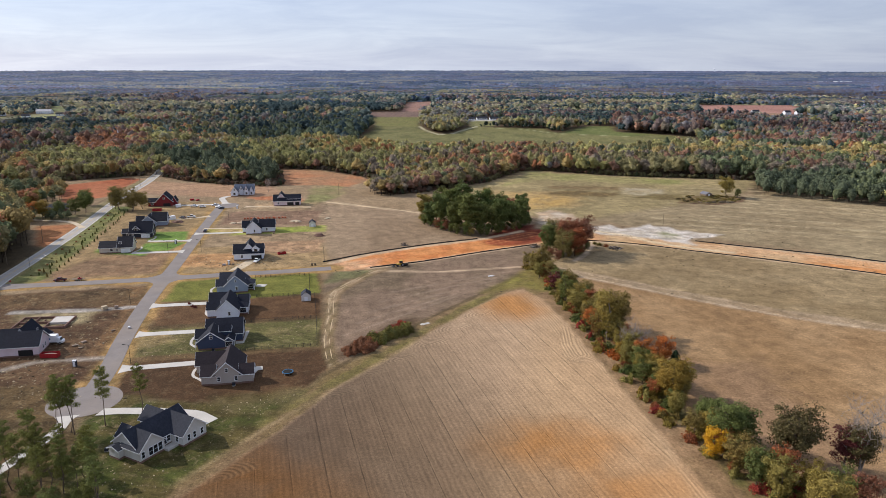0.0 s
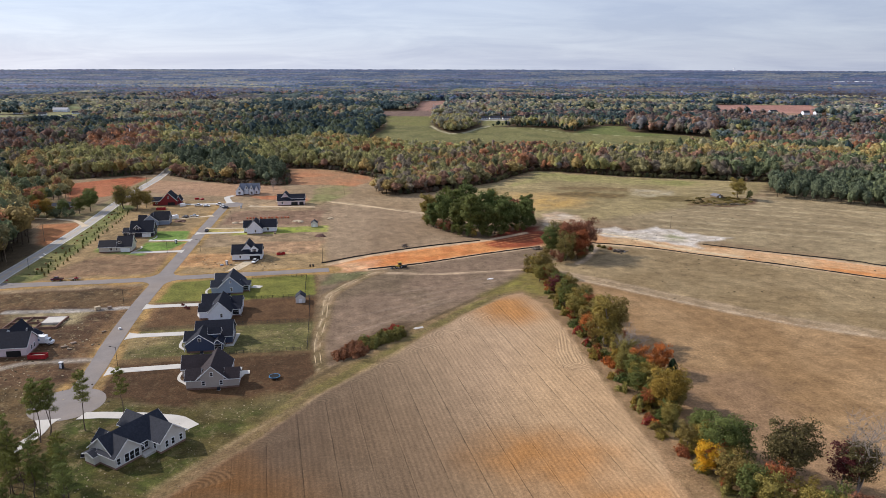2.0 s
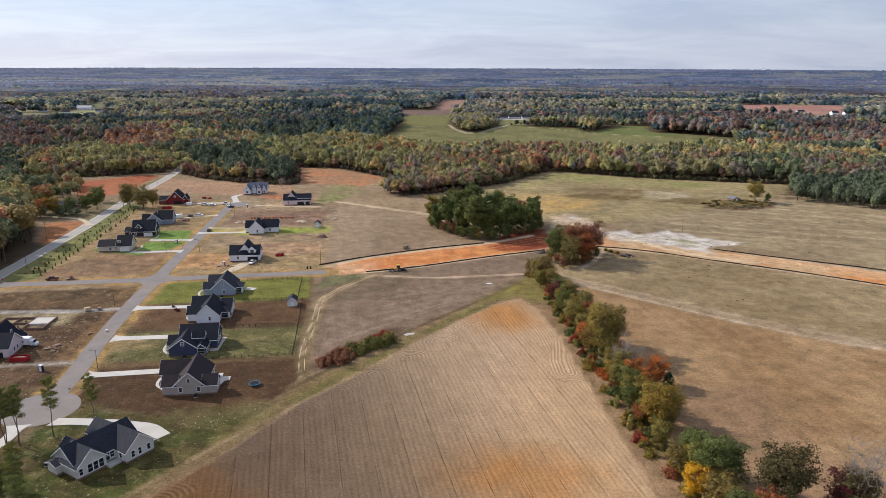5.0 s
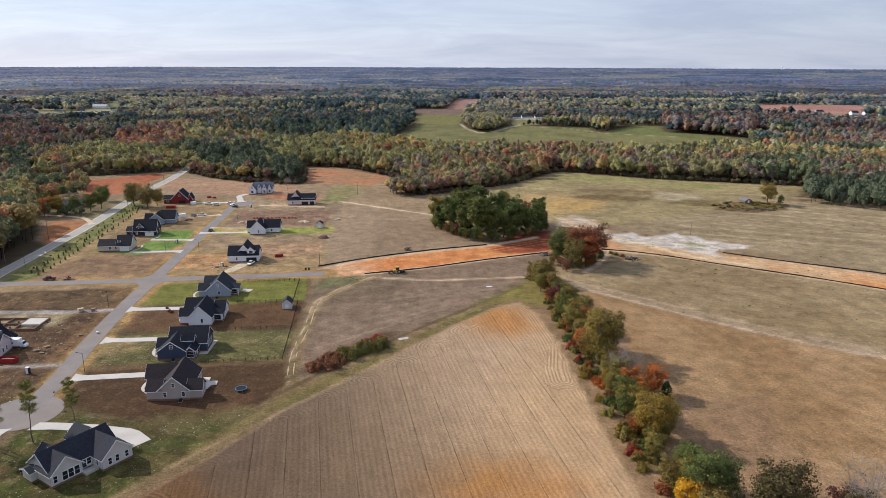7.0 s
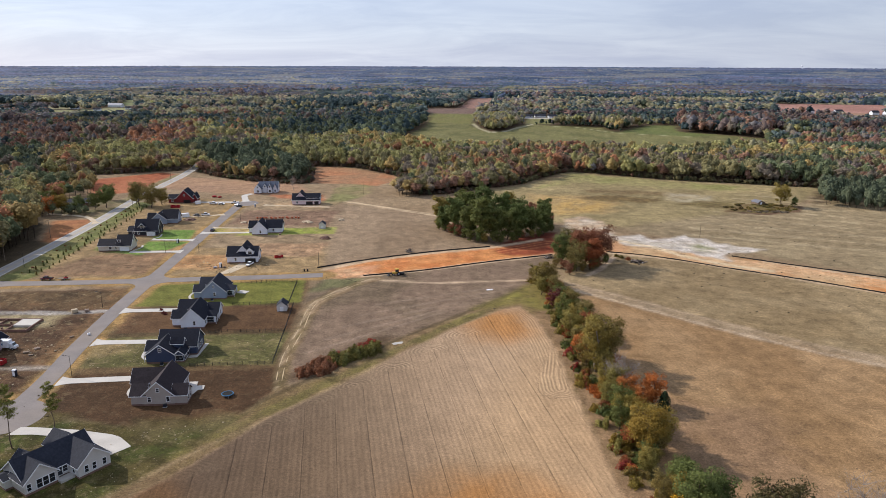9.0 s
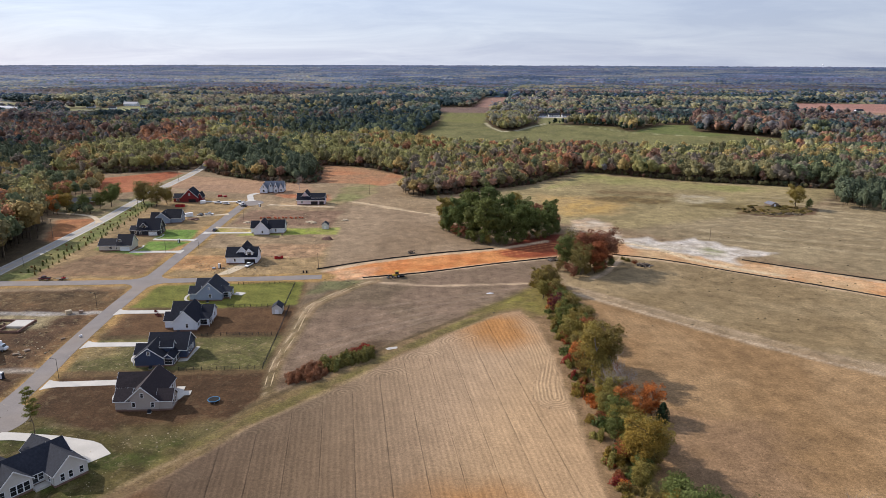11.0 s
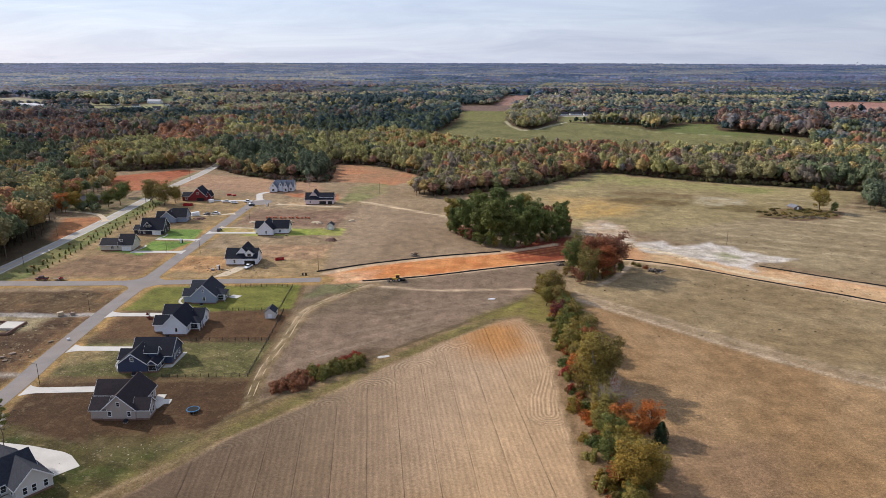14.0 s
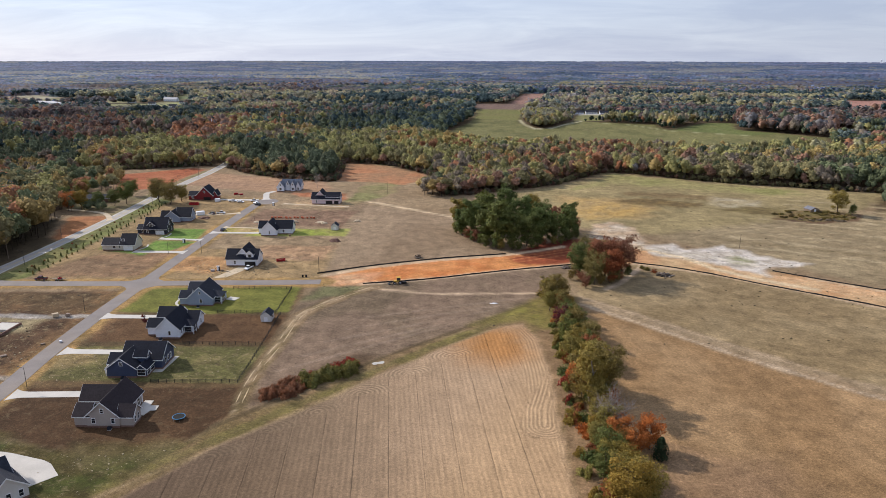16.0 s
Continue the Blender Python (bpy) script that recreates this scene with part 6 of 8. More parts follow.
house("navy blue house with a dark shingle roof and screened porch", -81, 237.2, 8.5,
      [(0, -0.3, 9.4, 9, 3.3, 6.7, "v"), (2.0, 6.2, 15, 16.2, 3.5, 7.7, "u"), (9.2, 0.2, 12.4, 6.4, 3.0, 4.3, "v"), (-1.2, 3.5, 3, 9.6, 3.2, 5.6, "u"), (7.4, 3.9, 11.2, 6.6, 5.6, 7.0, "u")],
      "wall_navy", "roof_navy",
      [("S", 4.7, -0.3, 4.2, 0.9, 1.2), ("E", 9, 15, 1.2, 0.9, 1.7), ("E", 11.2, 15, 1.2, 0.9, 1.7), ("E", 13.4, 15, 1.2, 0.9, 1.7), ("S", 10.8, 0.2, 0.7, 2.4, 1.9), ("E", 1.9, 12.4, 0.7, 2.2, 1.9), ("E", 4.6, 12.4, 0.7, 2.2, 1.9), ("E", 5.2, 11.2, 5.0, 0.8, 0.9)],
      posts=[(-1.0, 1.0, 0, 2.9)], group=ROW_GROUP)
house("white house with a dark shingle roof and raised back porch", -84.9, 268.4, 8.5,
      [(1.7, 0, 10.4, 13.5, 3.7, 8.0, "v"), (-2.6, 13.0, 6, 19.6, 3.6, 6.3, "u"), (-2.2, 2.6, 2.6, 8.4, 3.5, 5.8, "u"), (9.6, 9.6, 13.6, 16.4, 3.4, 6.0, "u"), (9.6, 5.0, 13.4, 9.9, 3.2, 4.6, "u", False, True)],
      "wall_white", "roof_navy",
      [("S", 6.8, 0, 1.5, 0.8, 1.5), ("E", 2.0, 10.4, 1.5, 0.9, 1.6), ("E", 4.0, 10.4, 1.5, 0.9, 1.6), ("E", 7.4, 13.4, 0.8, 3.4, 2.0), ("S", 11.6, 5.0, 0.8, 2.6, 2.0), ("E", 13, 13.6, 1.4, 0.9, 1.6)],
      posts=[(13.7, 4.8, 0, 3.0), (13.7, 7.4, 0, 3.0), (13.7, 10.0, 0, 3.0)], group=ROW_GROUP)
house("blue-grey house with a dark shingle roof beside a green lawn", -92.2, 301.3, 8.5,
      [(3.2, 0.5, 13.4, 13, 3.5, 8.1, "v"), (-0.2, 1.2, 4, 6.6, 3.4, 5.6, "u"), (0.4, 9, 7, 16.6, 3.5, 6.3, "u"), (12.6, 3.6, 16, 9.6, 3.2, 4.8, "u", False, True)],
      "wall_bluegrey", "roof_slate",
      [("S", 8.6, 0.5, 1.5, 0.9, 1.5), ("S", 8.3, 0.5, 5.2, 0.6, 0.9), ("E", 6.4, 16, 0.8, 3.8, 2.0), ("S", 14.4, 3.6, 0.8, 2.2, 2.0), ("E", 11.2, 13.4, 1.4, 0.9, 1.6)],
      posts=[(16.1, 3.5, 0, 3.0), (16.1, 9.6, 0, 3.0)], group=ROW_GROUP)
house("pale grey house with a slate shingle roof by the ploughed field", -83.2, 166.6, -30,
      [(0, 2.0, 9.6, 19.6, 3.5, 7.3, "v"), (4, 1.6, 10.8, 9.4, 3.45, 6.9, "u"), (4, 12.6, 14.2, 20.8, 3.4, 6.9, "u"), (-4, 13.6, 3, 20.0, 3.4, 6.2, "u"), (-2.2, 4.6, 2, 9.6, 3.2, 5.6, "u"), (0.8, 0.0, 4.6, 2.1, 2.9, 3.6, "v")],
      "wall_pale", "roof_slate",
      [("E", 2.6, 10.8, 1.2, 0.9, 1.7), ("E", 5.0, 10.8, 0.9, 1.25, 2.2), ("E", 6.5, 10.8, 0.9, 1.25, 2.2), ("E", 8.0, 10.8, 0.9, 1.25, 2.2), ("E", 10.3, 9.6, 0.9, 1.6, 2.2), ("E", 11.7, 9.6, 1.3, 1.2, 1.6), ("S", 12.0, 12.6, 1.2, 0.9, 1.6), ("E", 14.6, 14.2, 1.2, 0.9, 1.7), ("E", 16.6, 14.2, 1.2, 0.9, 1.7), ("E", 19.2, 14.2, 1.2, 0.9, 1.6)],
      posts=[(10.3, 9.4, BASE, 3.2)], floor=(10, 9.2, 12.2, 13))
house("tan one-storey house with a charcoal roof and dormer", -175.8, 373.0, 9.5,
      [(0, 0, 11, 8.2, 3.2, 5.9, "u"), (9.5, -0.3, 17, 9.6, 3.3, 8.0, "u")], "wall_tan", "roof_charcoal",
      [("S", 6.2, 0, 1.3, 1.4, 1.3), ("S", 9.2, 0, 1.3, 0.8, 1.3), ("E", 4.6, 17, 4.6, 1.0, 1.4), ("S", 10.8, 1.0, 5.0, 1.5, 1.0)], [("S", 13.6, -0.3, 4.9, 2.3, False)])
house("black-sided house with a charcoal roof, dormer and white garage door", -177.4, 406.6, 9.5,
      [(0, 1.4, 7, 8.2, 3.1, 5.0, "u"), (4.2, 0, 17, 11, 3.4, 9.0, "u"), (6.4, 0.9, 9.8, 6, 5.6, 7.4, "v")], "wall_black", "roof_navy",
      [("S", 8.1, 0.9, 4.5, 1.8, 1.2), ("S", 3, 1.4, 1.2, 0.9, 1.4), ("S", 6.2, 0, 1.2, 0.9, 1.4), ("E", 3.4, 17, 1.2, 0.9, 1.6), ("E", 8, 17, 1.2, 0.9, 1.6), ("E", 5.5, 17, 4.8, 1.0, 1.4)], [("S", 13.2, 0, 4.9, 2.3, False)])
house("blue house with a dark gabled roof", -178.4, 436.4, 9.5,
      [(0.5, 0, 10, 9, 3.4, 7.2, "v"), (7, 2, 16, 11, 3.5, 8.2, "u"), (-2.6, 3.6, 2, 9, 3.2, 6.2, "u")], "wall_bluegrey", "roof_charcoal",
      [("E", 5, 16, 1.2, 0.9, 1.6), ("E", 8.2, 16, 1.2, 0.9, 1.6), ("S", 5, 0, 1.3, 0.9, 1.5)])
house("red-sided house with white trim and dark garage doors", -197.6, 503, 9.5,
      [(5, 0, 16.6, 12, 3.6, 9.4, "v"), (-0.6, 1.2, 6, 8.4, 3.3, 5.6, "u"), (15.6, 3, 19, 10, 3.2, 6.4, "v")], "wall_red", "roof_navy",
      [("S", 10.8, 0, 5.2, 1.0, 1.3), ("S", 2.2, 1.2, 1.2, 1.6, 1.4)], [("S", 12.6, 0, 5.0, 2.4, True)])
house("white house with a navy shingle roof and open garage bay", -98.9, 357.0, 8.5,
      [(0, 0, 15.2, 9.4, 3.7, 7.6, "u"), (3.6, 2, 11.8, 14, 3.8, 8.5, "v"), (9.6, 0.7, 13.2, 5.4, 6.0, 7.6, "v")], "wall_white", "roof_navy",
      [("S", 4.2, 0, 1.4, 0.9, 1.4), ("S", 11.4, 0.7, 4.5, 1.8, 1.4), ("E", 4.6, 15.2, 1.4, 0.9, 1.5)], [("S", 11.6, 0, 5.2, 2.5, True)])
house("white house with a navy shingle roof on a green lot", -107.6, 415.6, 8.5,
      [(1, 0, 10, 11.4, 3.5, 8.0, "v"), (8.6, 4, 18, 12.2, 3.5, 7.4, "u"), (-1.4, 5, 3, 12, 3.4, 6.8, "u")], "wall_white", "roof_navy",
      [("S", 6, 0, 1.3, 0.8, 1.5), ("S", 13, 4, 1.3, 1.0, 1.4), ("E", 8, 18, 1.3, 0.9, 1.6)])
house("unfinished house in pale wrap with two open garage bays", -107.8, 504.2, 8.5,
      [(0, 0, 19.4, 9, 3.7, 7.6, "u"), (1.2, 2.2, 9.8, 13, 3.8, 8.8, "v"), (10, 1.2, 18.8, 6, 5.0, 6.6, "u")], "wall_wrap", "roof_navy",
      [("S", 3.4, 0, 1.3, 1.0, 1.5)], [("S", 12.0, 0, 4.6, 2.6, True), ("S", 17.0, 0, 3.0, 2.6, True)])
house("large white farmhouse with grey gables at the turning circle", -149.5, 546, 8.5,
      [(0, -2, 5.6, 6, 3.4, 7.4, "v"), (3, 1.5, 17.5, 10, 3.6, 8.2, "u"), (6.5, 0.4, 9.3, 5, 4.8, 7.4, "v"), (10.2, -1.2, 13.6, 6, 3.8, 7.8, "v"), (14.2, 0.4, 17, 6, 3.6, 7.0, "v")], "wall_white", "roof_pewter",
      [("S", 2.8, -2, 1.2, 1.6, 1.6), ("S", 2.8, -2, 4.6, 0.8, 1.0), ("S", 7.9, 0.4, 4.9, 0.9, 1.2), ("S", 11.9, -1.2, 1.2, 1.5, 1.7), ("S", 11.9, -1.2, 4.8, 0.9, 1.1), ("S", 15.6, 0.4, 1.2, 1.2, 1.6), ("E", 4.4, 17.5, 1.2, 0.9, 1.6), ("E", 7.2, 17.5, 1.2, 0.9, 1.6)])
house("unfinished house in pale wrap with a navy roof", -152.6, 231.4, 8.5,
      [(0, 0, 17, 10, 3.8, 7.6, "u"), (5.6, 7, 12.6, 17.6, 3.7, 7.9, "v"), (0, 6, 8, 14, 3.7, 7.0, "u"), (12, 8.4, 16.4, 15.6, 2.9, 4.6, "v")], ["wall_wrap", "wall_pale"], "roof_navy",
      [("E", 4, 17, 1.4, 0.9, 1.5), ("E", 6.4, 17, 1.4, 0.9, 1.5), ("E", 12.6, 12.6, 4.8, 1.0, 1.2)], [("S", 12.6, 0, 4.8, 2.5, True)])
house("white house with a black roof among the pines", -139.5, 158, 8.5,
      [(0, 0, 19, 11, 3.6, 7.6, "u")], "wall_white", "roof_navy", [("E", 4, 19, 1.4, 0.9, 1.5), ("E", 7.5, 19, 1.4, 0.9, 1.5)])
# the old place west of the highway
house("low brick bungalow with a grey roof half hidden by trees", -263, 482, 20,
      [(0, 0, 16, 9, 3.0, 5.0, "u")], "brick", "roof_slate", [("S", 4, 0, 1.2, 1.0, 1.2), ("S", 9, 0, 1.2, 1.0, 1.2), ("E", 4.5, 16, 1.2, 1.0, 1.2)])


def shed(x, y, rot, w, d, eave, ridge, wall, roof, label):
    root = thing("shed", pose(x, y, float(ground_height(x, y)), 0, 0, rot), label, "shed")
    half = w / 2
    part("wall", profile([(-half, 0.12), (half, 0.12), (half, eave), (0, ridge), (-half, eave)], 0, d, axis="y"), M[wall], root)
    part("roof", wing_roof(-half, 0, half, d, eave, ridge, "v", 0.2, 0.1), M[roof], root)
    part("floor_frame", box(-half + 0.05, 0.05, -0.1, half - 0.05, d - 0.05, 0.14), M["wood"], root)
    part("door", box(-0.7, -0.06, 0.2, 0.7, -0.01, 2.0, bevel=0.02), M["trim"], root, "white double door")
    part("window", box(half + 0.01, d * 0.4, 1.2, half + 0.06, d * 0.65, 1.8), M["glass"], root)
    return root


shed(-50.6, 290.6, 8.5, 4.0, 5.0, 2.6, 4.2, "wall_pale", "roof_slate", "small pale garden shed with a slate roof")
shed(-69.4, 435.4, 8.5, 4.0, 4.6, 2.6, 4.2, "wall_pale", "roof_slate", "small pale garden shed on a green lot")

# patios, walks and pads
for pts, lab in (([(12.6, 6.6), (15.8, 6.9), (16.6, 9.6), (18.2, 9.8), (18.0, 12.6), (15.4, 12.6), (15.2, 15.6), (12.6, 15.6)], (-70.7, 207.5)), ([(12.6, 3.8), (15.6, 4.2), (16.6, 16.4), (15.1, 16.4), (15.1, 6.3), (12.6, 6.3)], (-81, 237.2))):
    c, s = math.cos(radians(8.5)), math.sin(radians(8.5))
    road("patio", prism([(lab[0] + u * c - v * s, lab[1] + u * s + v * c) for u, v in pts], -0.1, 0.12), M["concrete"], "pale concrete patio behind a house", "patio")
for pts in ([(-75.6, 225), (-79, 220), (-78.6, 214), (-74, 211.5), (-71, 210.5)], [(-85.5, 254), (-88, 248), (-87, 242), (-82.8, 240)], [(-90, 287), (-92, 281), (-91, 275), (-87, 272)], [(-96, 312), (-98, 308), (-96.5, 303), (-93, 302)], [(-158.5, 376), (-156, 384), (-159, 388)], [(-160, 402), (-157.5, 408), (-160, 413)]):
    ends = (Vector(pts[0]), Vector(pts[-1]))
    pts = [tuple(Vector(p).lerp(ends[0].lerp(ends[1], k / (len(pts) - 1)), 0.45)) for k, p in enumerate(pts)]
    road("footpath", ribbon(pts, 0.48, -0.1, 0.08, step_len=1.0), M["concrete"], "curved pale concrete front path", "path")
road("patio", prism([(-77.6, 312.2), (-73.4, 311.4), (-72.6, 315), (-77.2, 315.8)], -0.1, 0.12), M["concrete"], "pale concrete patio behind a house", "patio")


def foundation(x, y, rot):
    """A house begun: brick foundation walls, piers and a poured slab."""
    root = thing("house_foundation", pose(x, y, 0, 0, 0, rot), "brick foundation walls of an unbuilt house with a pale slab", "foundation")
    for q in ((0, 0, 20, 0.4), (0, 12, 20, 12.4), (0, 0.4, 0.4, 12), (19.6, 0.4, 20, 12), (12, 0.4, 12.4, 12), (6, 0.4, 6.3, 12), (0.4, 6, 12, 6.3)):
        part("foundation_wall", box(q[0], q[1], -0.2, q[2], q[3], 0.9), M["brick"], root)
    part("slab", box(12.4, 5, -0.1, 19.6, 11.9, 0.84), M["concrete"], root, "pale poured garage slab")
    for i in range(3):
        for j in range(2):
            part("pier", box(2 + 3.6 * i, 2.6 + 6 * j, -0.1, 2.5 + 3.6 * i, 3.1 + 6 * j, 0.8), M["brick"], root)


foundation(-160, 259, 5)

# ---- trees that stand apart ----
HEDGE = "trees of the field hedge"
GROVE = "trees of the grove beside the haul road"
PINES = "tall pines by the turning circle"
hedge_rows = (
    ("russet", "oak", 81, 366, 1.35, "russet", "russet-leaved oak at the head of the hedge"),
    ("red2", "oak", 88, 372, 1.25, "russet", "russet-leaved oak at the head of the hedge"),
    ("dk", "oak", 70, 367, 1.1, "dark", "dark green broad tree at the head of the hedge"),
    ("dk2", "oak", 76, 358, 1.05, "oak", "olive-green broad tree at the head of the hedge"),
    ("dk3", "oak", 83, 361, 1.1, "rust", "russet-leaved oak at the head of the hedge"),
    ("dk4", "oak", 75, 372, 1.2, "oak", "olive-brown oak at the head of the hedge"),
    ("ol", "young", 84, 384, 1.6, "olive", "thin olive tree beside the haul road"),
    ("a", "tall", 60, 330, 0.8, "oak", "olive tree with thinning leaves in the hedge"),
    ("b", "young", 62, 319, 1.05, "oak", "olive tree with thinning leaves in the hedge"),
    ("c", "young", 57, 338, 0.8, "green", "small green tree in the hedge"),
    ("d", "young", 61, 304, 0.9, "wine", "wine-red sapling in the hedge"),
    ("e", "young", 66, 296, 1.2, "oak", "olive tree in the field hedge"),
    ("f", "young", 63, 288, 1.1, "green", "green tree in the field hedge"),
    ("g", "young", 68, 279, 1.1, "olive", "yellow-olive tree in the field hedge"),
    ("h", "young", 72, 288, 1.0, "oak", "olive tree in the field hedge"),
    ("i", "tall", 70, 243, 1.22, "olive", "tall olive tree with pale stems in the hedge"),
    ("j", "tall", 75, 248, 1.1, "oak", "tall olive tree with pale stems in the hedge"),
    ("k", "tall", 71, 256, 0.95, "olive", "olive tree with pale stems in the hedge"),
    ("l", "young", 67, 264, 0.8, "rust", "rusty sapling in the field hedge"),
    ("m", "bare", 77, 224, 0.9, "grey", "leafless grey tree in the field hedge"),
    ("n", "bare", 73, 229, 0.8, "grey", "leafless grey tree in the field hedge"),
    ("o", "young", 84, 221.5, 1.1, "orange", "orange autumn tree in the hedge"),
    ("p", "young", 80, 217.5, 0.9, "orange", "orange autumn tree in the hedge"),
    ("q", "cedar", 86, 217, 0.95, "cedar", "dark green cedar in the hedge"),
    ("r", "young", 73, 211, 0.95, "gold", "golden-olive tree in the field hedge"),
    ("s", "young", 77, 206, 0.85, "gold", "golden-olive tree in the field hedge"),
    ("t", "oak", 76, 192, 0.95, "gold", "broad yellow-olive oak in the hedge"),
    ("u", "oak", 80, 195.5, 0.8, "olive", "broad yellow-olive oak in the hedge"),
    ("v", "oak", 82.5, 167, 0.9, "green", "dense green tree in the hedge"),
    ("w", "young", 87, 166, 1.2, "green", "dense green tree in the hedge"),
    ("x", "young", 76.5, 161, 0.95, "yellow", "bright yellow autumn tree in the hedge"),
    ("y", "young", 79.5, 154, 1.1, "oak", "olive tree in the field hedge"),
    ("z", "oak", 95, 156.5, 1.12, "bottle", "tall brown-olive oak above the hedge"),
    ("aa", "young", 88.5, 149, 1.15, "rust", "rust-red tree in the hedge"),
    ("ab", "young", 92.5, 144.5, 0.95, "gold", "golden tree in the field hedge"),
    ("ac", "young", 82, 148, 1.1, "dark", "grey-green tree in the field hedge"),
    ("ad", "young", 84.5, 142, 1.1, "olive", "olive tree in the field hedge"),
    ("ae", "young", 97, 139, 1.1, "green", "green tree in the field hedge"),
    ("af", "tall", 108.3, 150.6, 0.92, "bottle", "dark brown-green oak standing in the stubble"),
    ("ag", "tall", 106.4, 152.2, 0.86, "wine", "wine-red tree in the stubble field"),
    ("ah", "bare", 110.2, 152.6, 1.45, "grey", "leafless grey tree in the stubble field"),
    ("ai", "young", 101, 136, 1.1, "russet", "russet tree in the field hedge"),
    ("aj", "oak", 90, 132, 0.9, "olive", "olive tree in the field hedge"),
)
for n, (_, kind, x, y, s, leaf, label) in enumerate(hedge_rows):
    tree(kind, n % 3, x, y, s, leaf, label, "tree", HEDGE)
prng = np.random.RandomState(5)
along = smooth_line([(58, 342), (61, 320), (65.5, 292), (68.5, 264), (71, 238), (74.5, 210), (78, 184), (84, 160), (92, 138)], 2.0)
for n in range(84):
    p = along[int((n + 0.5) / 84 * (len(along) - 1))]
    leaf = ("oak", "olive", "green", "oak", "gold", "dark", "olive", "rust", "green", "oak", "orange")[prng.randint(11)]
    words = {"rust": "rusty", "gold": "golden", "orange": "orange", "dark": "dark green", "green": "green"}.get(leaf, "olive-brown")
    tree("young", n % 4, p.x + prng.uniform(-4.2, 4.4), p.y + prng.uniform(-2, 2), prng.uniform(0.6, 1.1), leaf, words + " tree in the dense field hedge", "tree", HEDGE)
UNDER = ["green", "olive", "oak", "red", "rust", "green", "gold", "orange", "olive", "dark"]
for n in range(150):
    t = n / 149
    line = smooth_line([(58, 340), (62, 315), (65, 290), (67, 262), (69.5, 235), (72.5, 208), (75.5, 182), (82, 158), (90, 138)], 2.0)
    p = line[int(t * (len(line) - 1))]
    leaf = UNDER[prng.randint(len(UNDER))]
    words = {"red": "red-leaved", "rust": "rust-brown", "gold": "golden", "orange": "orange", "dark": "dark green"}.get(leaf, "olive-green")
    tree("shrub", n % 4, p.x + prng.uniform(-5.6, 4.6), p.y + prng.uniform(-1.5, 1.5), prng.uniform(0.75, 1.5), leaf, words + " shrub at the foot of the field hedge", "shrub", "shrubs under the field hedge")
for n, (dx, dy, s, leaf) in enumerate(((6, 436, 1.5, "dark"), (13, 428, 1.6, "green"), (21, 420, 1.55, "dark"), (29, 413, 1.65, "green"), (36, 414, 1.5, "dark"), (43, 418, 1.6, "dark"), (50, 424, 1.45, "green"), (57, 430, 1.35, "dark"), (64, 438, 1.25, "green"), (3, 448, 1.45, "olive"), (10, 452, 1.5, "dark"), (20, 444, 1.6, "green"), (30, 436, 1.65, "dark"), (40, 438, 1.6, "green"), (50, 444, 1.5, "dark"), (58, 450, 1.4, "russet"), (66, 452, 1.3, "dark"), (14, 470, 1.5, "green"), (28, 466, 1.55, "dark"), (44, 464, 1.5, "olive"))):
    tree("bushy_pine", n % 4, dx, dy, s * (0.78, 1.0, 0.88, 1.06, 0.92)[n % 5], leaf, "dense dark green tree in a grove", "tree", GROVE, squash=(0.95, 0.82, 1.0)[n % 3])
for n in range(26):
    t = n / 25
    q = smooth_line([(0, 452), (4, 436), (16, 421), (30, 408), (44, 411), (58, 424), (70, 440), (70, 458)], 1.5)
    q = q[int(t * (len(q) - 1))]
    tree("young", n % 4, q.x + prng.uniform(-1.5, 1.5), q.y + prng.uniform(-1, 2.5), prng.uniform(0.5, 0.85), ("dark", "green", "olive", "dark", "russet")[prng.randint(5)], "young tree at the edge of the grove", "tree", GROVE)
for n, (x, y) in enumerate(((66, 363), (70, 361), (74, 355), (79, 357), (84, 360), (88, 366), (92, 372), (68, 369), (86, 364), (72, 352))):
    tree("young", n % 4, x, y, 0.5 + 0.05 * (n % 5), ("oak", "russet", "dark", "oak")[n % 4], "small tree at the head of the hedge", "tree", HEDGE)
for n, (x, y, h) in enumerate(((-90.7, 182.8, 18.4), (-82.9, 188.6, 16.2), (-99.6, 176.3, 18.6), (-97.3, 178.2, 17.5), (-98.8, 179.4, 16.4), (-100.6, 177.6, 17.0), (-96.2, 156, 19.2), (-93.4, 153, 16.5), (-90.8, 152.3, 14.5), (-80.2, 151, 17.5), (-77.8, 148, 16.0), (-82.3, 148.6, 12.8), (-95.8, 149, 17.0), (-86.5, 150, 15.5), (-100, 152, 18.0), (-104, 148, 17), (-88, 145, 16), (-75, 143, 14), (-97, 143, 17), (-107, 157, 18), (-92, 160, 13), (-84.5, 156.5, 11))):
    tree("pine", n % 4, x, y, h / 21, "pine", "tall pine with a bare trunk by the turning circle", "pine tree", PINES, squash=1.0 if h > 14 else 1.2)
for n, (x, y) in enumerate(((-93, 147), (-86, 142), (-100, 146), (-79, 144), (-90, 156), (-99, 161))):
    tree("young", n % 3, x, y, 0.75, "pine", "young green pine under the tall ones", "pine tree", "young pines", name="pine_tree")
for n, (x, y, s, leaf) in enumerate(((-214.4, 493.2, 1.15, "oak"), (-203, 487, 1.05, "oak"), (-199.5, 496.5, 0.82, "olive"), (-219, 497, 0.7, "oak"))):
    tree("oak", n % 3, x, y, s, leaf, "old broad oak beside the highway", "oak tree", "oaks beside the highway")
tree("oak", 1, 238.4, 529.9, 1.0, "olive", "lone olive tree on a mound in the field", "tree")
tree("young", 2, 246, 527, 0.75, "green", "small green tree on a mound in the field", "tree")
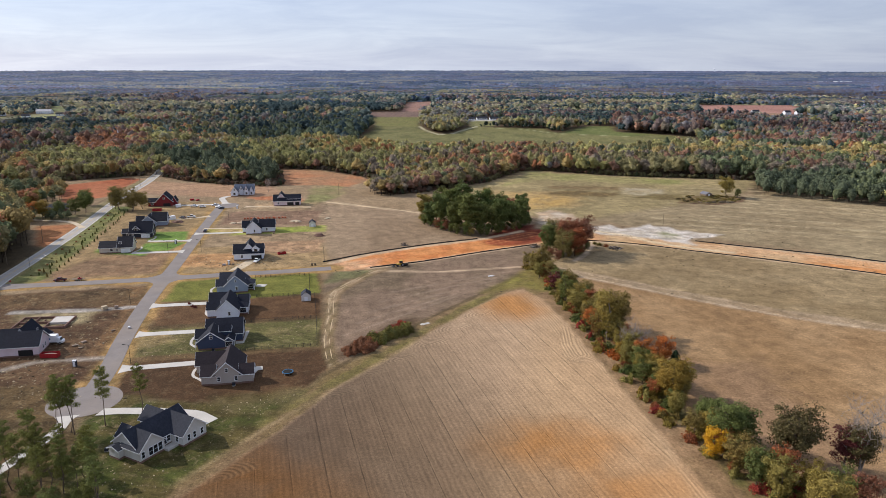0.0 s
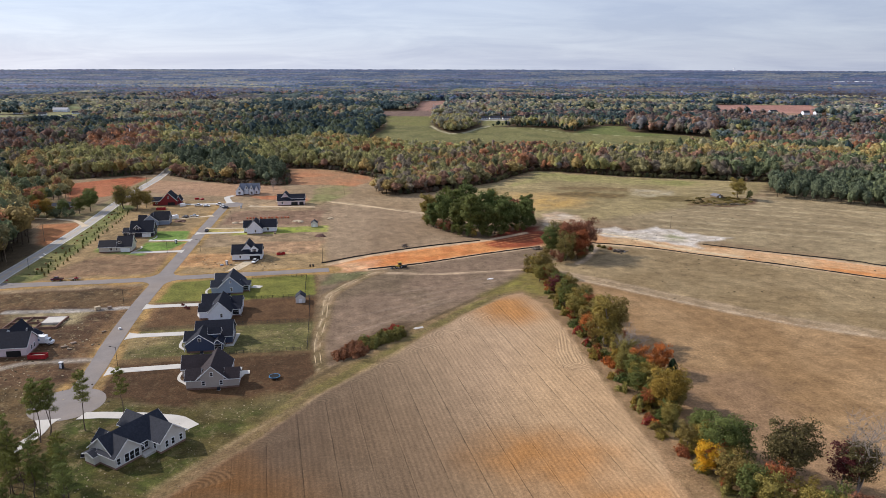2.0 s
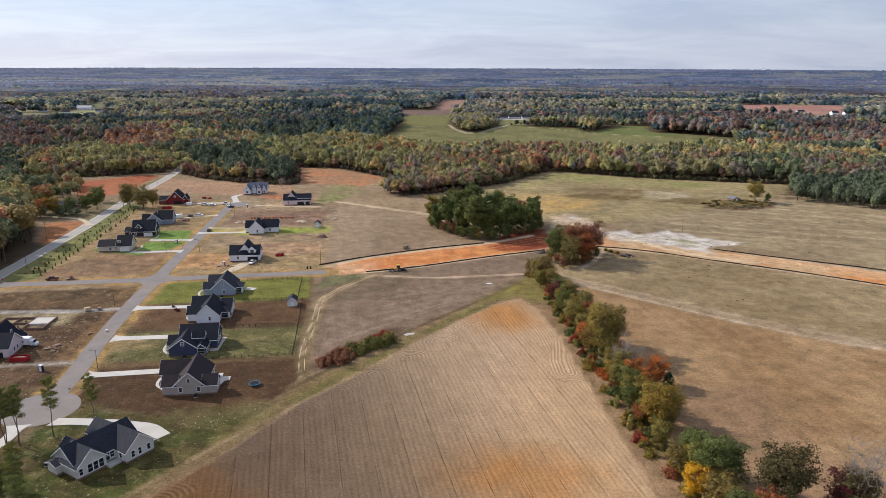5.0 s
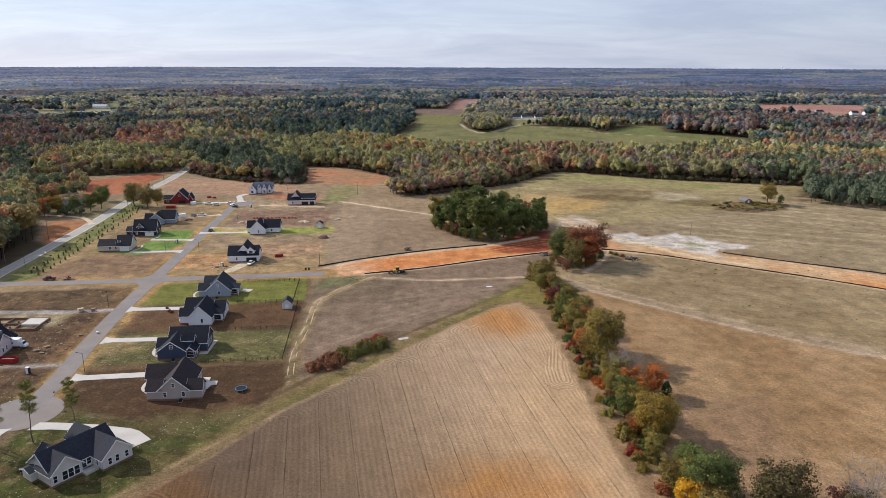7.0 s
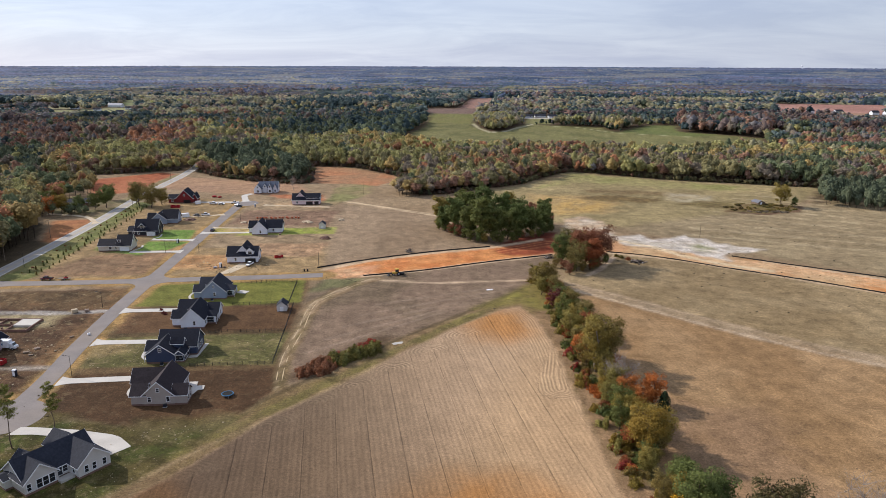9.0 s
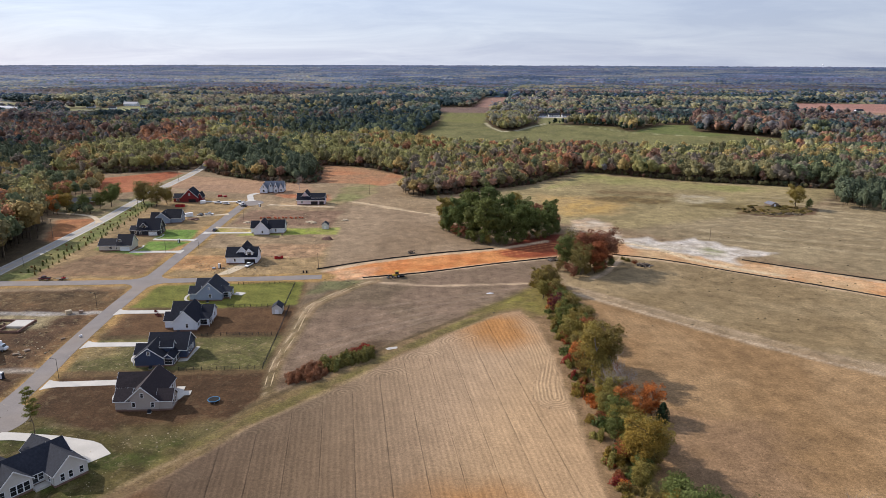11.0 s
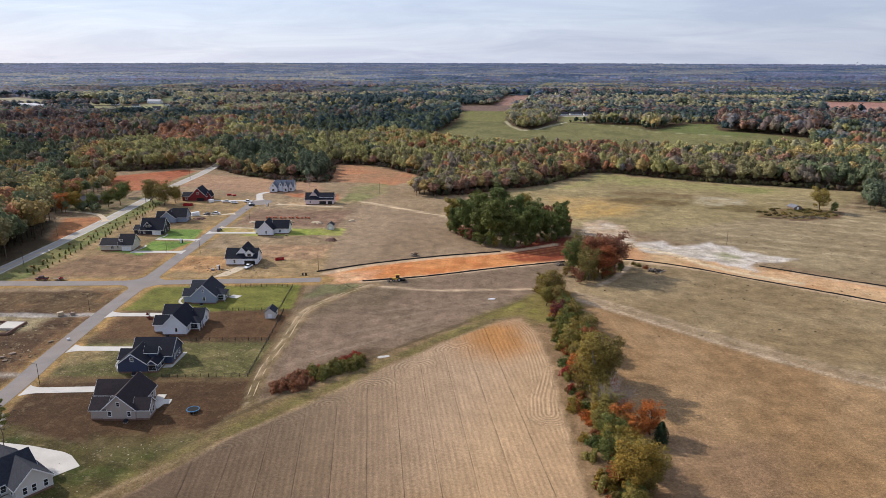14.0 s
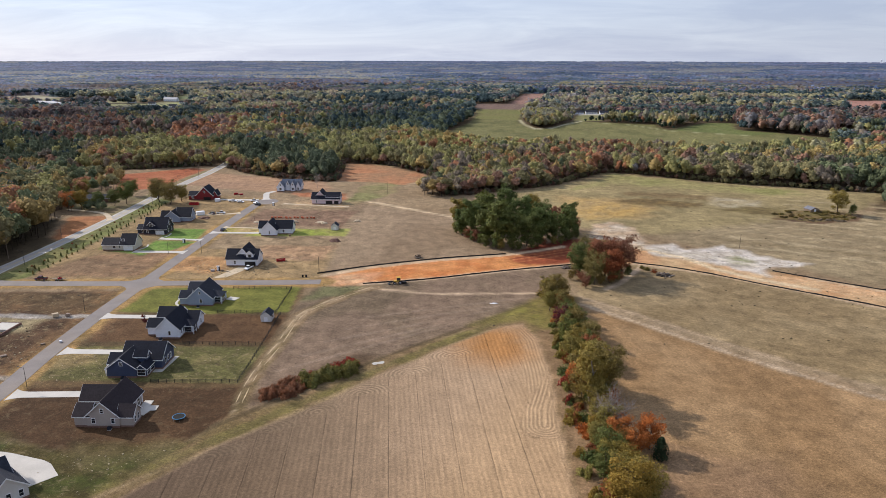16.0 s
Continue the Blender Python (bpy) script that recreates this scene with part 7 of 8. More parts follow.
for n, (x, y, s, leaf) in enumerate(((-233.8, 484, 1.0, "green"), (-238, 477, 0.8, "dark"), (-245, 470, 0.75, "dark"), (-252, 462, 0.9, "gold"), (-258, 457, 0.85, "orange"), (-270, 470, 0.9, "green"), (-247, 512, 0.8, "green"), (-277, 500, 0.9, "olive"))):
    tree("oak", n % 3, x, y, s, leaf, "garden tree round the old brick bungalow", "tree", "garden trees")
tree("bare", 1, -124, 562, 0.75, "grey", "leafless tree behind the white farmhouse", "tree")
for n in range(64):
    a, d = prng.uniform(0, 6.28), math.sqrt(prng.uniform(0.02, 1))
    x, y = 221 + 24 * d * math.cos(a), 521 + 14 * d * math.sin(a)
    leaf, words = (("oak", "olive"), ("bottle", "dark olive"), ("oak", "olive"))[prng.randint(3)] if y > 512 else ("grey", "grey leafless")
    tree("shrub", n % 4, x, y, prng.uniform(0.3, 0.6), leaf, words + " weedy bush on a mound in the field", "shrub", "bushes on the mound", squash=2.3)
# thorn bushes in the ditch
for n in range(72):
    t, k = prng.uniform(0, 1), prng.uniform(-1, 1)
    x, y = -25.5 + 20.5 * t - 2.6 * k - 2.0 * math.sin(math.pi * t), 230.5 + 28 * t + 3.4 * k
    if k > 0.1 and t > 0.55:
        leaf, words, s = "bramble", "dense red-twigged bush in the ditch beside the field", prng.uniform(0.6, 1.05)
    elif t > 0.45 and k < 0.6:
        leaf, words, s = "thicket", "dense olive-green willow bush in the ditch beside the field", prng.uniform(1.1, 1.75)
    else:
        leaf, words, s = "thorn", "dense brown thorn bush in the ditch beside the field", prng.uniform(0.7, 1.35)
    tree("shrub", n % 4, x, y, s, leaf, words, "shrub", "bushes in the ditch")
# two lines of young evergreens along the highway
for k in range(30):
    t = k / 29
    for d, line in ((0, 0), (5.0, 1)):
        x, y = -186.5 + d * 0.95 - 24.5 * t + (t * (1 - t)) * 6, 328 + 157 * t + d * 0.4
        if (k * 7 + line * 3) % 11 == 0:
            continue
        tree("sapling", k % 3, x + prng.uniform(-0.7, 0.7), y + prng.uniform(-1, 1), prng.uniform(0.15, 0.27), "green" if prng.rand() < 0.75 else "oak", "newly planted small evergreen beside the highway", "sapling", "saplings along the highway", name="sapling")
for k in range(16):
    x, y = -188.5 - 25 * k / 15 + prng.uniform(-2, 2), 332 + 10 * k + prng.uniform(-2, 2)
    tree("shrub", k % 4, x - 2.5, y, prng.uniform(0.25, 0.45), "rust" if k % 3 else "oak", "small rusty shrub on the highway verge", "shrub", "shrubs on the verge")
for n, (x, y, s, leaf) in enumerate(((102, 384, 0.9, "oak"), (105, 381, 0.8, "rust"), (100, 387, 0.8, "olive"), (-96.5, 283.5, 0.5, "wine"), (-98, 285, 0.45, "wine"), (-100.4, 288, 0.5, "wine"))):
    tree("shrub", n % 4, x, y, s, leaf, "low shrub in the open", "shrub")

# ---- fences ----
def silt_fence(line, label="black silt fence along the haul road"):
    """Sagging fabric on stakes."""
    root = thing("silt_fence", pose(0, 0, 0), label, "fence", "silt fences")
    pts = smooth_line(line, 2.5)
    bm = bmesh.new()
    prev = None
    fr = random.Random(len(pts))
    for i, p in enumerate(pts):
        d = (pts[min(i + 1, len(pts) - 1)] - pts[max(i - 1, 0)]).normalized()
        n = Vector((-d.y, d.x)) * 0.05
        top = 0.55 + fr.uniform(-0.1, 0.08)
        lean = Vector((-d.y, d.x)) * fr.uniform(-0.1, 0.1)
        ring = [bm.verts.new((q.x, q.y, z)) for q, z in ((p - n, -0.1), (p - n + lean, top), (p + n + lean, top), (p + n * 3, 0.06), (p + n * 4, -0.1))]
        if prev:
            for k in range(4):
                bm.faces.new((prev[k], prev[k + 1], ring[k + 1], ring[k]))
        prev = ring
    part("fabric", bm, M["fabric"], root, "sagging black fabric")
    for i, p in enumerate(pts):
        if i % 2 == 0:
            part("stake", box(p.x - 0.05, p.y - 0.05, -0.2, p.x + 0.05, p.y + 0.05, 0.8), M["wood"], root)


silt_fence([(-51.6, 353.0), (-29.7, 369.4), (1.3, 387.2), (33.3, 401.2)])
silt_fence([(-26.4, 341.8), (1.1, 353.1), (32.4, 370.5), (66.5, 387.2)])
silt_fence([(96, 395.3), (112, 391.5), (131, 382.6), (152, 369.5), (170, 359.5), (194, 345.4), (229, 322), (318, 262.5)])
silt_fence([(161, 392.4), (180, 381.3), (206, 368), (230, 355.6), (243, 345), (330, 291)])


def rail_fence(line, label, high=1.25, gap=2.4):
    """Posts with three rails and dark wire behind."""
    root = thing("fence", pose(0, 0, 0), label, "fence", "garden fences")
    pts = []
    for a, b in zip(line, line[1:]):
        a, b = Vector(a), Vector(b)
        n = max(1, round((b - a).length / gap))
        pts += [a + (b - a) * k / n for k in range(n)]
    pts.append(Vector(line[-1]))
    for p in pts:
        part("post", box(p.x - 0.06, p.y - 0.06, -0.2, p.x + 0.06, p.y + 0.06, high + 0.1), M["black"], root)
    for z in (0.35, 0.75, 1.15):
        bm = bmesh.new()
        for a, b in zip(pts, pts[1:]):
            rod((a.x, a.y, z), (b.x, b.y, z), 0.035, bm, 4)
        part("rail", bm, M["black"], root)
    bm = bmesh.new()
    for a, b in zip(pts, pts[1:]):
        for k in range(9):
            q = a + (b - a) * (k + 0.5) / 9
            rod((q.x, q.y, 0.08), (q.x, q.y, high), 0.012, bm, 3)
    part("pickets", bm, M["black"], root, "thin black pickets")


rail_fence([(-73.5, 296.5), (-50.5, 300), (-55.2, 329.8), (-80.5, 325.8)], "black rail fence round a green back yard")
rail_fence([(-71, 265.5), (-43.2, 269.6), (-38.6, 240.2), (-65.5, 236.0)], "black rail fence round a back yard")
rail_fence([(-43.2, 269.9), (-48.2, 299.2)], "black rail fence behind a bare yard")

# ---- poles, lamps and wires ----
def utility_pole(x, y, h, arms=True, label="weathered wooden utility pole"):
    root = thing("utility_pole", pose(x, y, 0), label, "utility pole", "utility poles")
    part("pole", rod((0, 0, -0.3), (0, 0, h), 0.17, sides=8, r2=0.11), M["wood"], root)
    if arms:
        part("crossarm", box(-1.2, -0.06, h - 0.8, 1.2, 0.06, h - 0.66), M["wood"], root)
        for k in (-1.1, 0, 1.1):
            part("insulator", rod((k, 0, h - 0.66), (k, 0, h - 0.4), 0.05), M["trim"], root)
    return root


POLES = [(-208, 300), (-213.5, 352), (-219.5, 399), (-216.5, 487.5), (-238.5, 594), (-250, 660)]
for x, y in POLES:
    utility_pole(x, y, 11.0)
for x, y, h in ((155.5, 433, 8), (-65.4, 549.8, 9), (-51.2, 354.5, 8)):
    utility_pole(x, y, h, False)
wires = thing("power_line", pose(0, 0, 0), "black power wires along the highway", "wire")
for k in (-1.1, 0, 1.1):
    bm = bmesh.new()
    for (xa, ya), (xb, yb) in zip(POLES, POLES[1:]):
        for i in range(8):
            s = lambda t: (xa + (xb - xa) * t + k, ya + (yb - ya) * t, 10.6 - 4.8 * t * (1 - t))
            rod(s(i / 8), s((i + 1) / 8), 0.035, bm, 3)
    part("wire", bm, M["black"], wires)


def street_lamp(x, y, h=7.0, turn=0):
    root = thing("street_lamp", pose(x, y, 0, 0, 0, turn), "slim black street lamp beside the kerb", "street lamp", "street lamps")
    part("pole", rod((0, 0, -0.2), (0, 0, h), 0.09, sides=8, r2=0.06), M["black"], root)
    part("arm", rod((0, 0, h - 0.2), (-1.6, 0, h + 0.15), 0.045), M["black"], root)
    part("lamp_head", box(-2.2, -0.15, h + 0.05, -1.5, 0.15, h + 0.22, bevel=0.04), M["black"], root)


for x, y in ((-100.8, 226.2), (-125.7, 288.6), (-138.9, 373.5), (-121.5, 375.5), (-197.0, 343), (-126.5, 452)):
    street_lamp(x, y)


def road_sign(x, y):
    root = thing("road_sign", pose(x, y, 0, 0, 0, 20), "small road sign on a post at the junction", "sign")
    part("post", rod((0, 0, -0.2), (0, 0, 2.6), 0.05), M["tin"], root)
    part("sign_plate", box(-0.4, -0.03, 1.8, 0.4, 0.0, 2.6, bevel=0.01), M["redpaint"], root, "red plate")


road_sign(-192.2, 316.8)


# ---- vehicles ----
def wheel(root, x, y, r, w, name="wheel"):
    tyre = part(name, rod((x, y - w / 2, r), (x, y + w / 2, r), r, sides=14), M["tyre"], root)
    part("rim", rod((x, y - w / 2 - 0.01, r), (x, y + w / 2 + 0.01, r), r * 0.55, sides=10), M["tin"], tyre)


def car(x, y, turn, paint_name, label, kind="car", group="parked vehicles"):
    """A car or pick-up, nose to +x."""
    root = thing("pickup_truck" if kind == "pickup" else "car", pose(x, y, 0.05, 0, 0, turn), label, "pickup truck" if kind == "pickup" else "car", group)
    L = 5.6 if kind == "pickup" else 4.6
    h = L / 2
    if kind == "pickup":
        side = [(-h, 0.5), (h, 0.5), (h, 1.0), (h - 1.2, 1.15), (0.4, 1.2), (-h, 1.2)]
        cab = [(-0.7, 1.18), (1.5, 1.18), (0.9, 1.85), (-0.55, 1.9)]
    else:
        side = [(-h, 0.4), (h, 0.4), (h, 0.8), (h - 1.2, 0.95), (-h + 0.3, 1.05), (-h, 0.9)]
        cab = [(-1.9, 1.0), (1.2, 0.95), (0.5, 1.5), (-1.4, 1.55)]
    bm = profile([(a, b) for a, b in side], -0.95, 0.95, axis="y")
    for v in bm.verts:
        v.co = Vector((v.co.x, v.co.y, v.co.z))
    bmesh.ops.bevel(bm, geom=list(bm.edges), offset=0.08, segments=1, affect="EDGES")
    part("body", bm, M[paint_name], root)
    bm = profile(cab, -0.82, 0.82, axis="y")
    bmesh.ops.bevel(bm, geom=list(bm.edges), offset=0.06, segments=1, affect="EDGES")
    part("cabin_glass", bm, M["glass"], root, "dark glass cabin")
    tops = [p for p in cab if p[1] > 1.4]
    part("cabin_roof", box(min(p[0] for p in tops), -0.76, max(p[1] for p in tops) - 0.03, max(p[0] for p in tops), 0.76, max(p[1] for p in tops) + 0.05, bevel=0.02), M[paint_name], root)
    if kind == "pickup":
        part("bed_liner", box(-h + 0.15, -0.8, 1.16, -0.75, 0.8, 1.215), M["tyre"], root, "dark pick-up bed")
    for a in (-h + 0.95, h - 0.95):
        for b in (-0.85, 0.85):
            wheel(root, a, b, 0.38, 0.26)
    for b in (-0.7, 0.7):
        part("headlight", box(h - 0.03, b - 0.18, 0.72, h + 0.02, b + 0.18, 0.88), M["trim"], root)
        part("tail_light", box(-h - 0.02, b - 0.12, 0.75, -h + 0.03, b + 0.12, 0.95), M["redpaint"], root)
    return root


car(-86.4, 354.6, 262, "whitepaint", "white pickup truck in a gravel driveway", "pickup")
car(-172.4, 323.2, 187, "maroon", "dark red pickup truck on the cross street", "pickup")
car(-133.6, 424, 98, "darkpaint", "dark car driving along the street")
car(-150.4, 506, 175, "whitepaint", "white pickup truck parked at the turning circle", "pickup")
car(-146.5, 500, 150, "whitepaint", "white car parked at the turning circle")
car(-143, 495, 170, "darkpaint", "dark car parked at the turning circle")
car(-160.5, 463.5, 160, "darkpaint", "dark car parked on the gravel")
car(-155.5, 466, 10, "whitepaint", "white pickup truck parked on the gravel", "pickup")
car(-165, 503, 5, "whitepaint", "white pickup truck by the red house", "pickup")
car(-158.5, 501.5, 5, "whitepaint", "white van-like car by the red house")


def flat_trailer(x, y, turn):
    root = thing("flat_trailer", pose(x, y, 0.05, 0, 0, turn), "flat trailer loaded with a red mower", "trailer", "parked vehicles")
    part("deck", box(-2.8, -1.0, 0.6, 2.8, 1.0, 0.75, bevel=0.02), M["wood"], root)
    part("drawbar", rod((2.8, 0, 0.65), (4.2, 0, 0.6), 0.06), M["black"], root)
    for a in (-0.5, 0.5):
        for b in (-1.1, 1.1):
            wheel(root, a, b, 0.34, 0.2)
    bm = box(-1.4, -0.6, 0.75, 0.2, 0.6, 1.25, bevel=0.1)
    part("load", bm, M["redpaint"], root, "red mower lashed to the deck")
    part("load_seat", box(-0.9, -0.3, 1.25, -0.4, 0.3, 1.6, bevel=0.08), M["tyre"], root)


flat_trailer(-164.4, 324.3, 187)


def box_truck(x, y, turn):
    root = thing("box_truck", pose(x, y, 0.02, 0, 0, turn), "white box delivery truck on a building lot", "truck", "parked vehicles")
    part("cargo_box", box(-4.2, -1.2, 0.95, 1.8, 1.2, 3.5, bevel=0.06), M["whitepaint"], root)
    part("chassis", box(-4.0, -0.5, 0.6, 3.6, 0.5, 0.95), M["black"], root)
    bm = profile([(1.95, 0.6), (4.0, 0.6), (4.0, 1.4), (3.2, 1.6), (2.9, 2.5), (1.95, 2.6)], -1.05, 1.05, axis="y")
    bmesh.ops.bevel(bm, geom=list(bm.edges), offset=0.07, segments=1, affect="EDGES")
    part("cab", bm, M["whitepaint"], root)
    part("windscreen", profile([(3.24, 1.62), (3.3, 1.62), (3.0, 2.45), (2.94, 2.45)], -0.9, 0.9, axis="y"), M["glass"], root)
    part("logo_panel", box(-2.4, -1.225, 1.9, -0.2, -1.203, 2.6), M["blue"], root, "blue shape on the side")
    for a in (-2.6, 2.9):
        for b in (-0.95, 0.95):
            wheel(root, a, b, 0.46, 0.3)


box_truck(-136.6, 245, 3)


def dumpster(x, y, turn, label="red steel roll-off dumpster full of rubble", s=1.0):
    root = thing("dumpster", pose(x, y, 0, 0, 0, turn), label, "dumpster", "dumpsters")
    root.scale = (s, s, s)
    bm = bmesh.new()
    for q in ((-3, -1.2, 0.15, 3, 1.2, 0.3), (-3, -1.2, 0.3, 3, -1.12, 1.7), (-3, 1.12, 0.3, 3, 1.2, 1.7), (-3, -1.12, 0.3, -2.92, 1.12, 1.7), (2.92, -1.12, 0.3, 3, 1.12, 1.7)):
        box(*q, bm)
    part("bin", bm, M["redpaint"], root)
    for k in range(7):
        for b in (-1.26, 1.2):
            part("rib", box(-2.8 + 0.9 * k, b, 0.3, -2.7 + 0.9 * k, b + 0.06, 1.68), M["redpaint"], root)
    part("rubble_load", blob(1.0, (2.7, 1.0, 0.5), 0.3, 2, 3, at=(0, 0, 1.0)), M["stone"], root, "grey rubble inside")
    for b in (-0.8, 0.8):
        part("roller", rod((-2.6, b - 0.1, 0.1), (-2.6, b + 0.1, 0.1), 0.1), M["black"], root)


dumpster(-131.4, 232.6, 4)
dumpster(-76.3, 369.9, 25, s=0.72)
dumpster(-186.5, 489, 6)


def loader(x, y, turn):
    """A wheeled machine with a cab and attachment."""
    root = thing("tractor", pose(x, y, 0, 0, 0, turn), "yellow wheeled tractor with a black implement", "tractor")
    bm = box(-1.8, -0.7, 0.9, 1.6, 0.7, 1.7, bevel=0.12)
    part("body", bm, M["yellow"], root)
    part("cab", box(-1.4, -0.75, 1.7, 0.2, 0.75, 3.0, bevel=0.1), M["glass"], root, "dark glass cab")
    part("cab_roof", box(-1.6, -0.9, 3.0, 0.4, 0.9, 3.15, bevel=0.04), M["yellow"], root)
    for a, r in ((-1.2, 0.85), (1.3, 0.6)):
        for b in (-0.95, 0.95):
            wheel(root, a, b, r, 0.45)
    part("loader_arm", rod((1.4, 0, 1.2), (3.4, 0, 0.6), 0.16), M["black"], root)
    part("bucket", profile([(3.2, 0.15), (4.2, 0.15), (4.1, 0.3), (3.4, 0.4), (3.3, 1.0), (3.15, 1.0)], -1.1, 1.1, axis="y"), M["black"], root)
    part("implement", box(-4.2, -1.0, 0.3, -2.0, 1.0, 0.9, bevel=0.15), M["tyre"], root, "black drum implement")
    for b in (-0.8, 0.8):
        part("link", rod((-2.1, b, 0.7), (-1.6, b * 0.6, 1.1), 0.07), M["black"], root)


loader(-11.2, 344.4, 200)


def toilet(x, y, turn=0):
    root = thing("portable_toilet", pose(x, y, 0, 0, 0, turn), "grey portable toilet with a white roof", "portable toilet", "portable toilets")
    part("cabin", box(-0.55, -0.55, 0.1, 0.55, 0.55, 2.1, bevel=0.04), M["roof_slate"], root)
    part("roof", profile([(-0.6, 2.1), (0.6, 2.1), (0.45, 2.3), (0, 2.38), (-0.45, 2.3)], -0.6, 0.6), M["trim"], root)
    part("skid", box(-0.65, -0.65, 0, 0.65, 0.65, 0.11), M["black"], root)
    part("door", box(-0.4, -0.58, 0.2, 0.4, -0.555, 1.95), M["trim"], root)


toilet(-118.9, 224.4)
toilet(-141.8, 394.5)
toilet(-99.6, 350)
toilet(-131.9, 495.5)


def trampoline(x, y):
    root = thing("trampoline", pose(x, y, 0), "round trampoline with a blue pad on bare soil", "trampoline")
    bm = bmesh.new()
    n = 28
    rings = [[bm.verts.new((r * math.cos(k * 2 * math.pi / n), r * math.sin(k * 2 * math.pi / n), z)) for k in range(n)] for r, z in ((1.6, 0.9), (1.82, 0.9), (1.85, 0.8), (1.6, 0.82))]
    for a, b in zip(rings, rings[1:] + rings[:1]):
        for i in range(n):
            j = (i + 1) % n
            bm.faces.new((a[i], a[j], b[j], b[i]))
    bmesh.ops.recalc_face_normals(bm, faces=bm.faces)
    part("pad", bm, M["blue"], root, "blue edge pad")
    part("mat", disc(0, 0, 1.61, 0.82, 0.85), M["tyre"], root, "dark jumping mat")
    for k in range(6):
        a = k * math.pi / 3
        part("leg", rod((1.74 * math.cos(a), 1.74 * math.sin(a), 0), (1.74 * math.cos(a), 1.74 * math.sin(a), 0.82), 0.05), M["tin"], root)


trampoline(-45.0, 216.4)


def bin_(x, y):
    root = thing("rubbish_bin", pose(x, y, 0, 0, 0, 10), "black wheeled rubbish bin at the roadside", "bin", "rubbish bins")
    part("body", box(-0.35, -0.4, 0.08, 0.35, 0.4, 1.05, bevel=0.05), M["tyre"], root)
    part("lid", box(-0.38, -0.45, 1.05, 0.38, 0.45, 1.12, bevel=0.02), M["tyre"], root)
    for b in (-0.3, 0.3):
        part("wheel", rod((b - 0.04, 0.4, 0.12), (b + 0.04, 0.4, 0.12), 0.12), M["black"], root)


bin_(-56.4, 346.8)
bin_(-54.9, 347.0)


# ---- heaps and building clutter ----
def heap(name, x, y, r, h, material, label, category, seed=1, squash=1.0, turn=0):
    ob = part(name, blob(1.0, (r, r * squash, h), 0.45, 3, seed, at=(0, 0, -0.1 * h)), M[material], None, "", pose(x, y, float(ground_height(x, y)), 0, 0, turn))
    return tagged(ob, label, category)


for n, (x, y, r) in enumerate(((-122.4, 447, 2.2), (-117.5, 448.5, 2.6), (-113.5, 449.5, 2.0), (-99.5, 451.4, 1.8), (-84.2, 452.7, 2.6), (-81, 450.5, 2.0), (-63, 460, 2.2))):
    tagged(heap("spoil_heap", x, y, r, 1.1, "dust", "pale heap of spoil on a building lot", "heap", n, 0.7), group="spoil heaps")
heap("soil_heap", -61.7, 411.2, 3.2, 1.6, "brick", "dark heap of soil at the lot corner", "heap", 9, 0.6)
heap("soil_heap", -160, 452, 4, 1.2, "brick", "brown heap of soil beside a house", "heap", 12, 0.6)


def brush_pile(x, y, r, label):
    """Grubbed logs and stumps thrown together."""
    fr = random.Random(int(x * 10))
    root = thing("brush_pile", pose(x, y, 0), label, "brush pile")
    for k in range(46):
        a, d = fr.uniform(0, 6.3), fr.uniform(0, r)
        p = Vector((d * math.cos(a), 0.6 * d * math.sin(a), fr.uniform(0.1, 1.6) * (1 - d / r * 0.7)))
        q = Vector((fr.uniform(-1, 1), fr.uniform(-1, 1), fr.uniform(-0.3, 0.5))) * fr.uniform(0.8, 2.0)
        if p.z - abs(q.z) < 0.1:
            q.z = abs(q.z) * 0.3
        part("log", rod(p - q, p + q, fr.uniform(0.1, 0.28), sides=6, r2=fr.uniform(0.05, 0.14)), M["bark"] if k % 3 else M["pale_bark"], root)
    part("root_mass", blob(1.0, (r * 0.8, r * 0.5, 0.9), 0.5, 3, 4), M["tyre"], root, "dark mass of roots and earth")


brush_pile(109, 376.6, 4.0, "dark pile of grubbed stumps and logs")
brush_pile(64.2, 381.4, 2.6, "grey pile of broken stone and stumps")
brush_pile(-9.8, 386.8, 0.8, "uprooted stump lying in the field")
fr = random.Random(11)
for k in range(14):
    x, y = -118 + 2.0 * k + fr.uniform(-0.5, 0.5), 459.5 + 0.25 * k + fr.uniform(-1.0, 1.0)
    root = thing("brick_pallet", pose(x, y, 0, 0, 0, fr.uniform(-20, 20)), "pallet of orange bricks behind a white house", "pallet", "pallets of bricks")
    part("pallet", box(-0.6, -0.5, 0, 0.6, 0.5, 0.14), M["wood"], root)
    part("brick_stack", box(-0.55, -0.45, 0.15, 0.55, 0.45, 0.9 + fr.uniform(0, 0.3), bevel=0.03), M["orange_brick"], root)
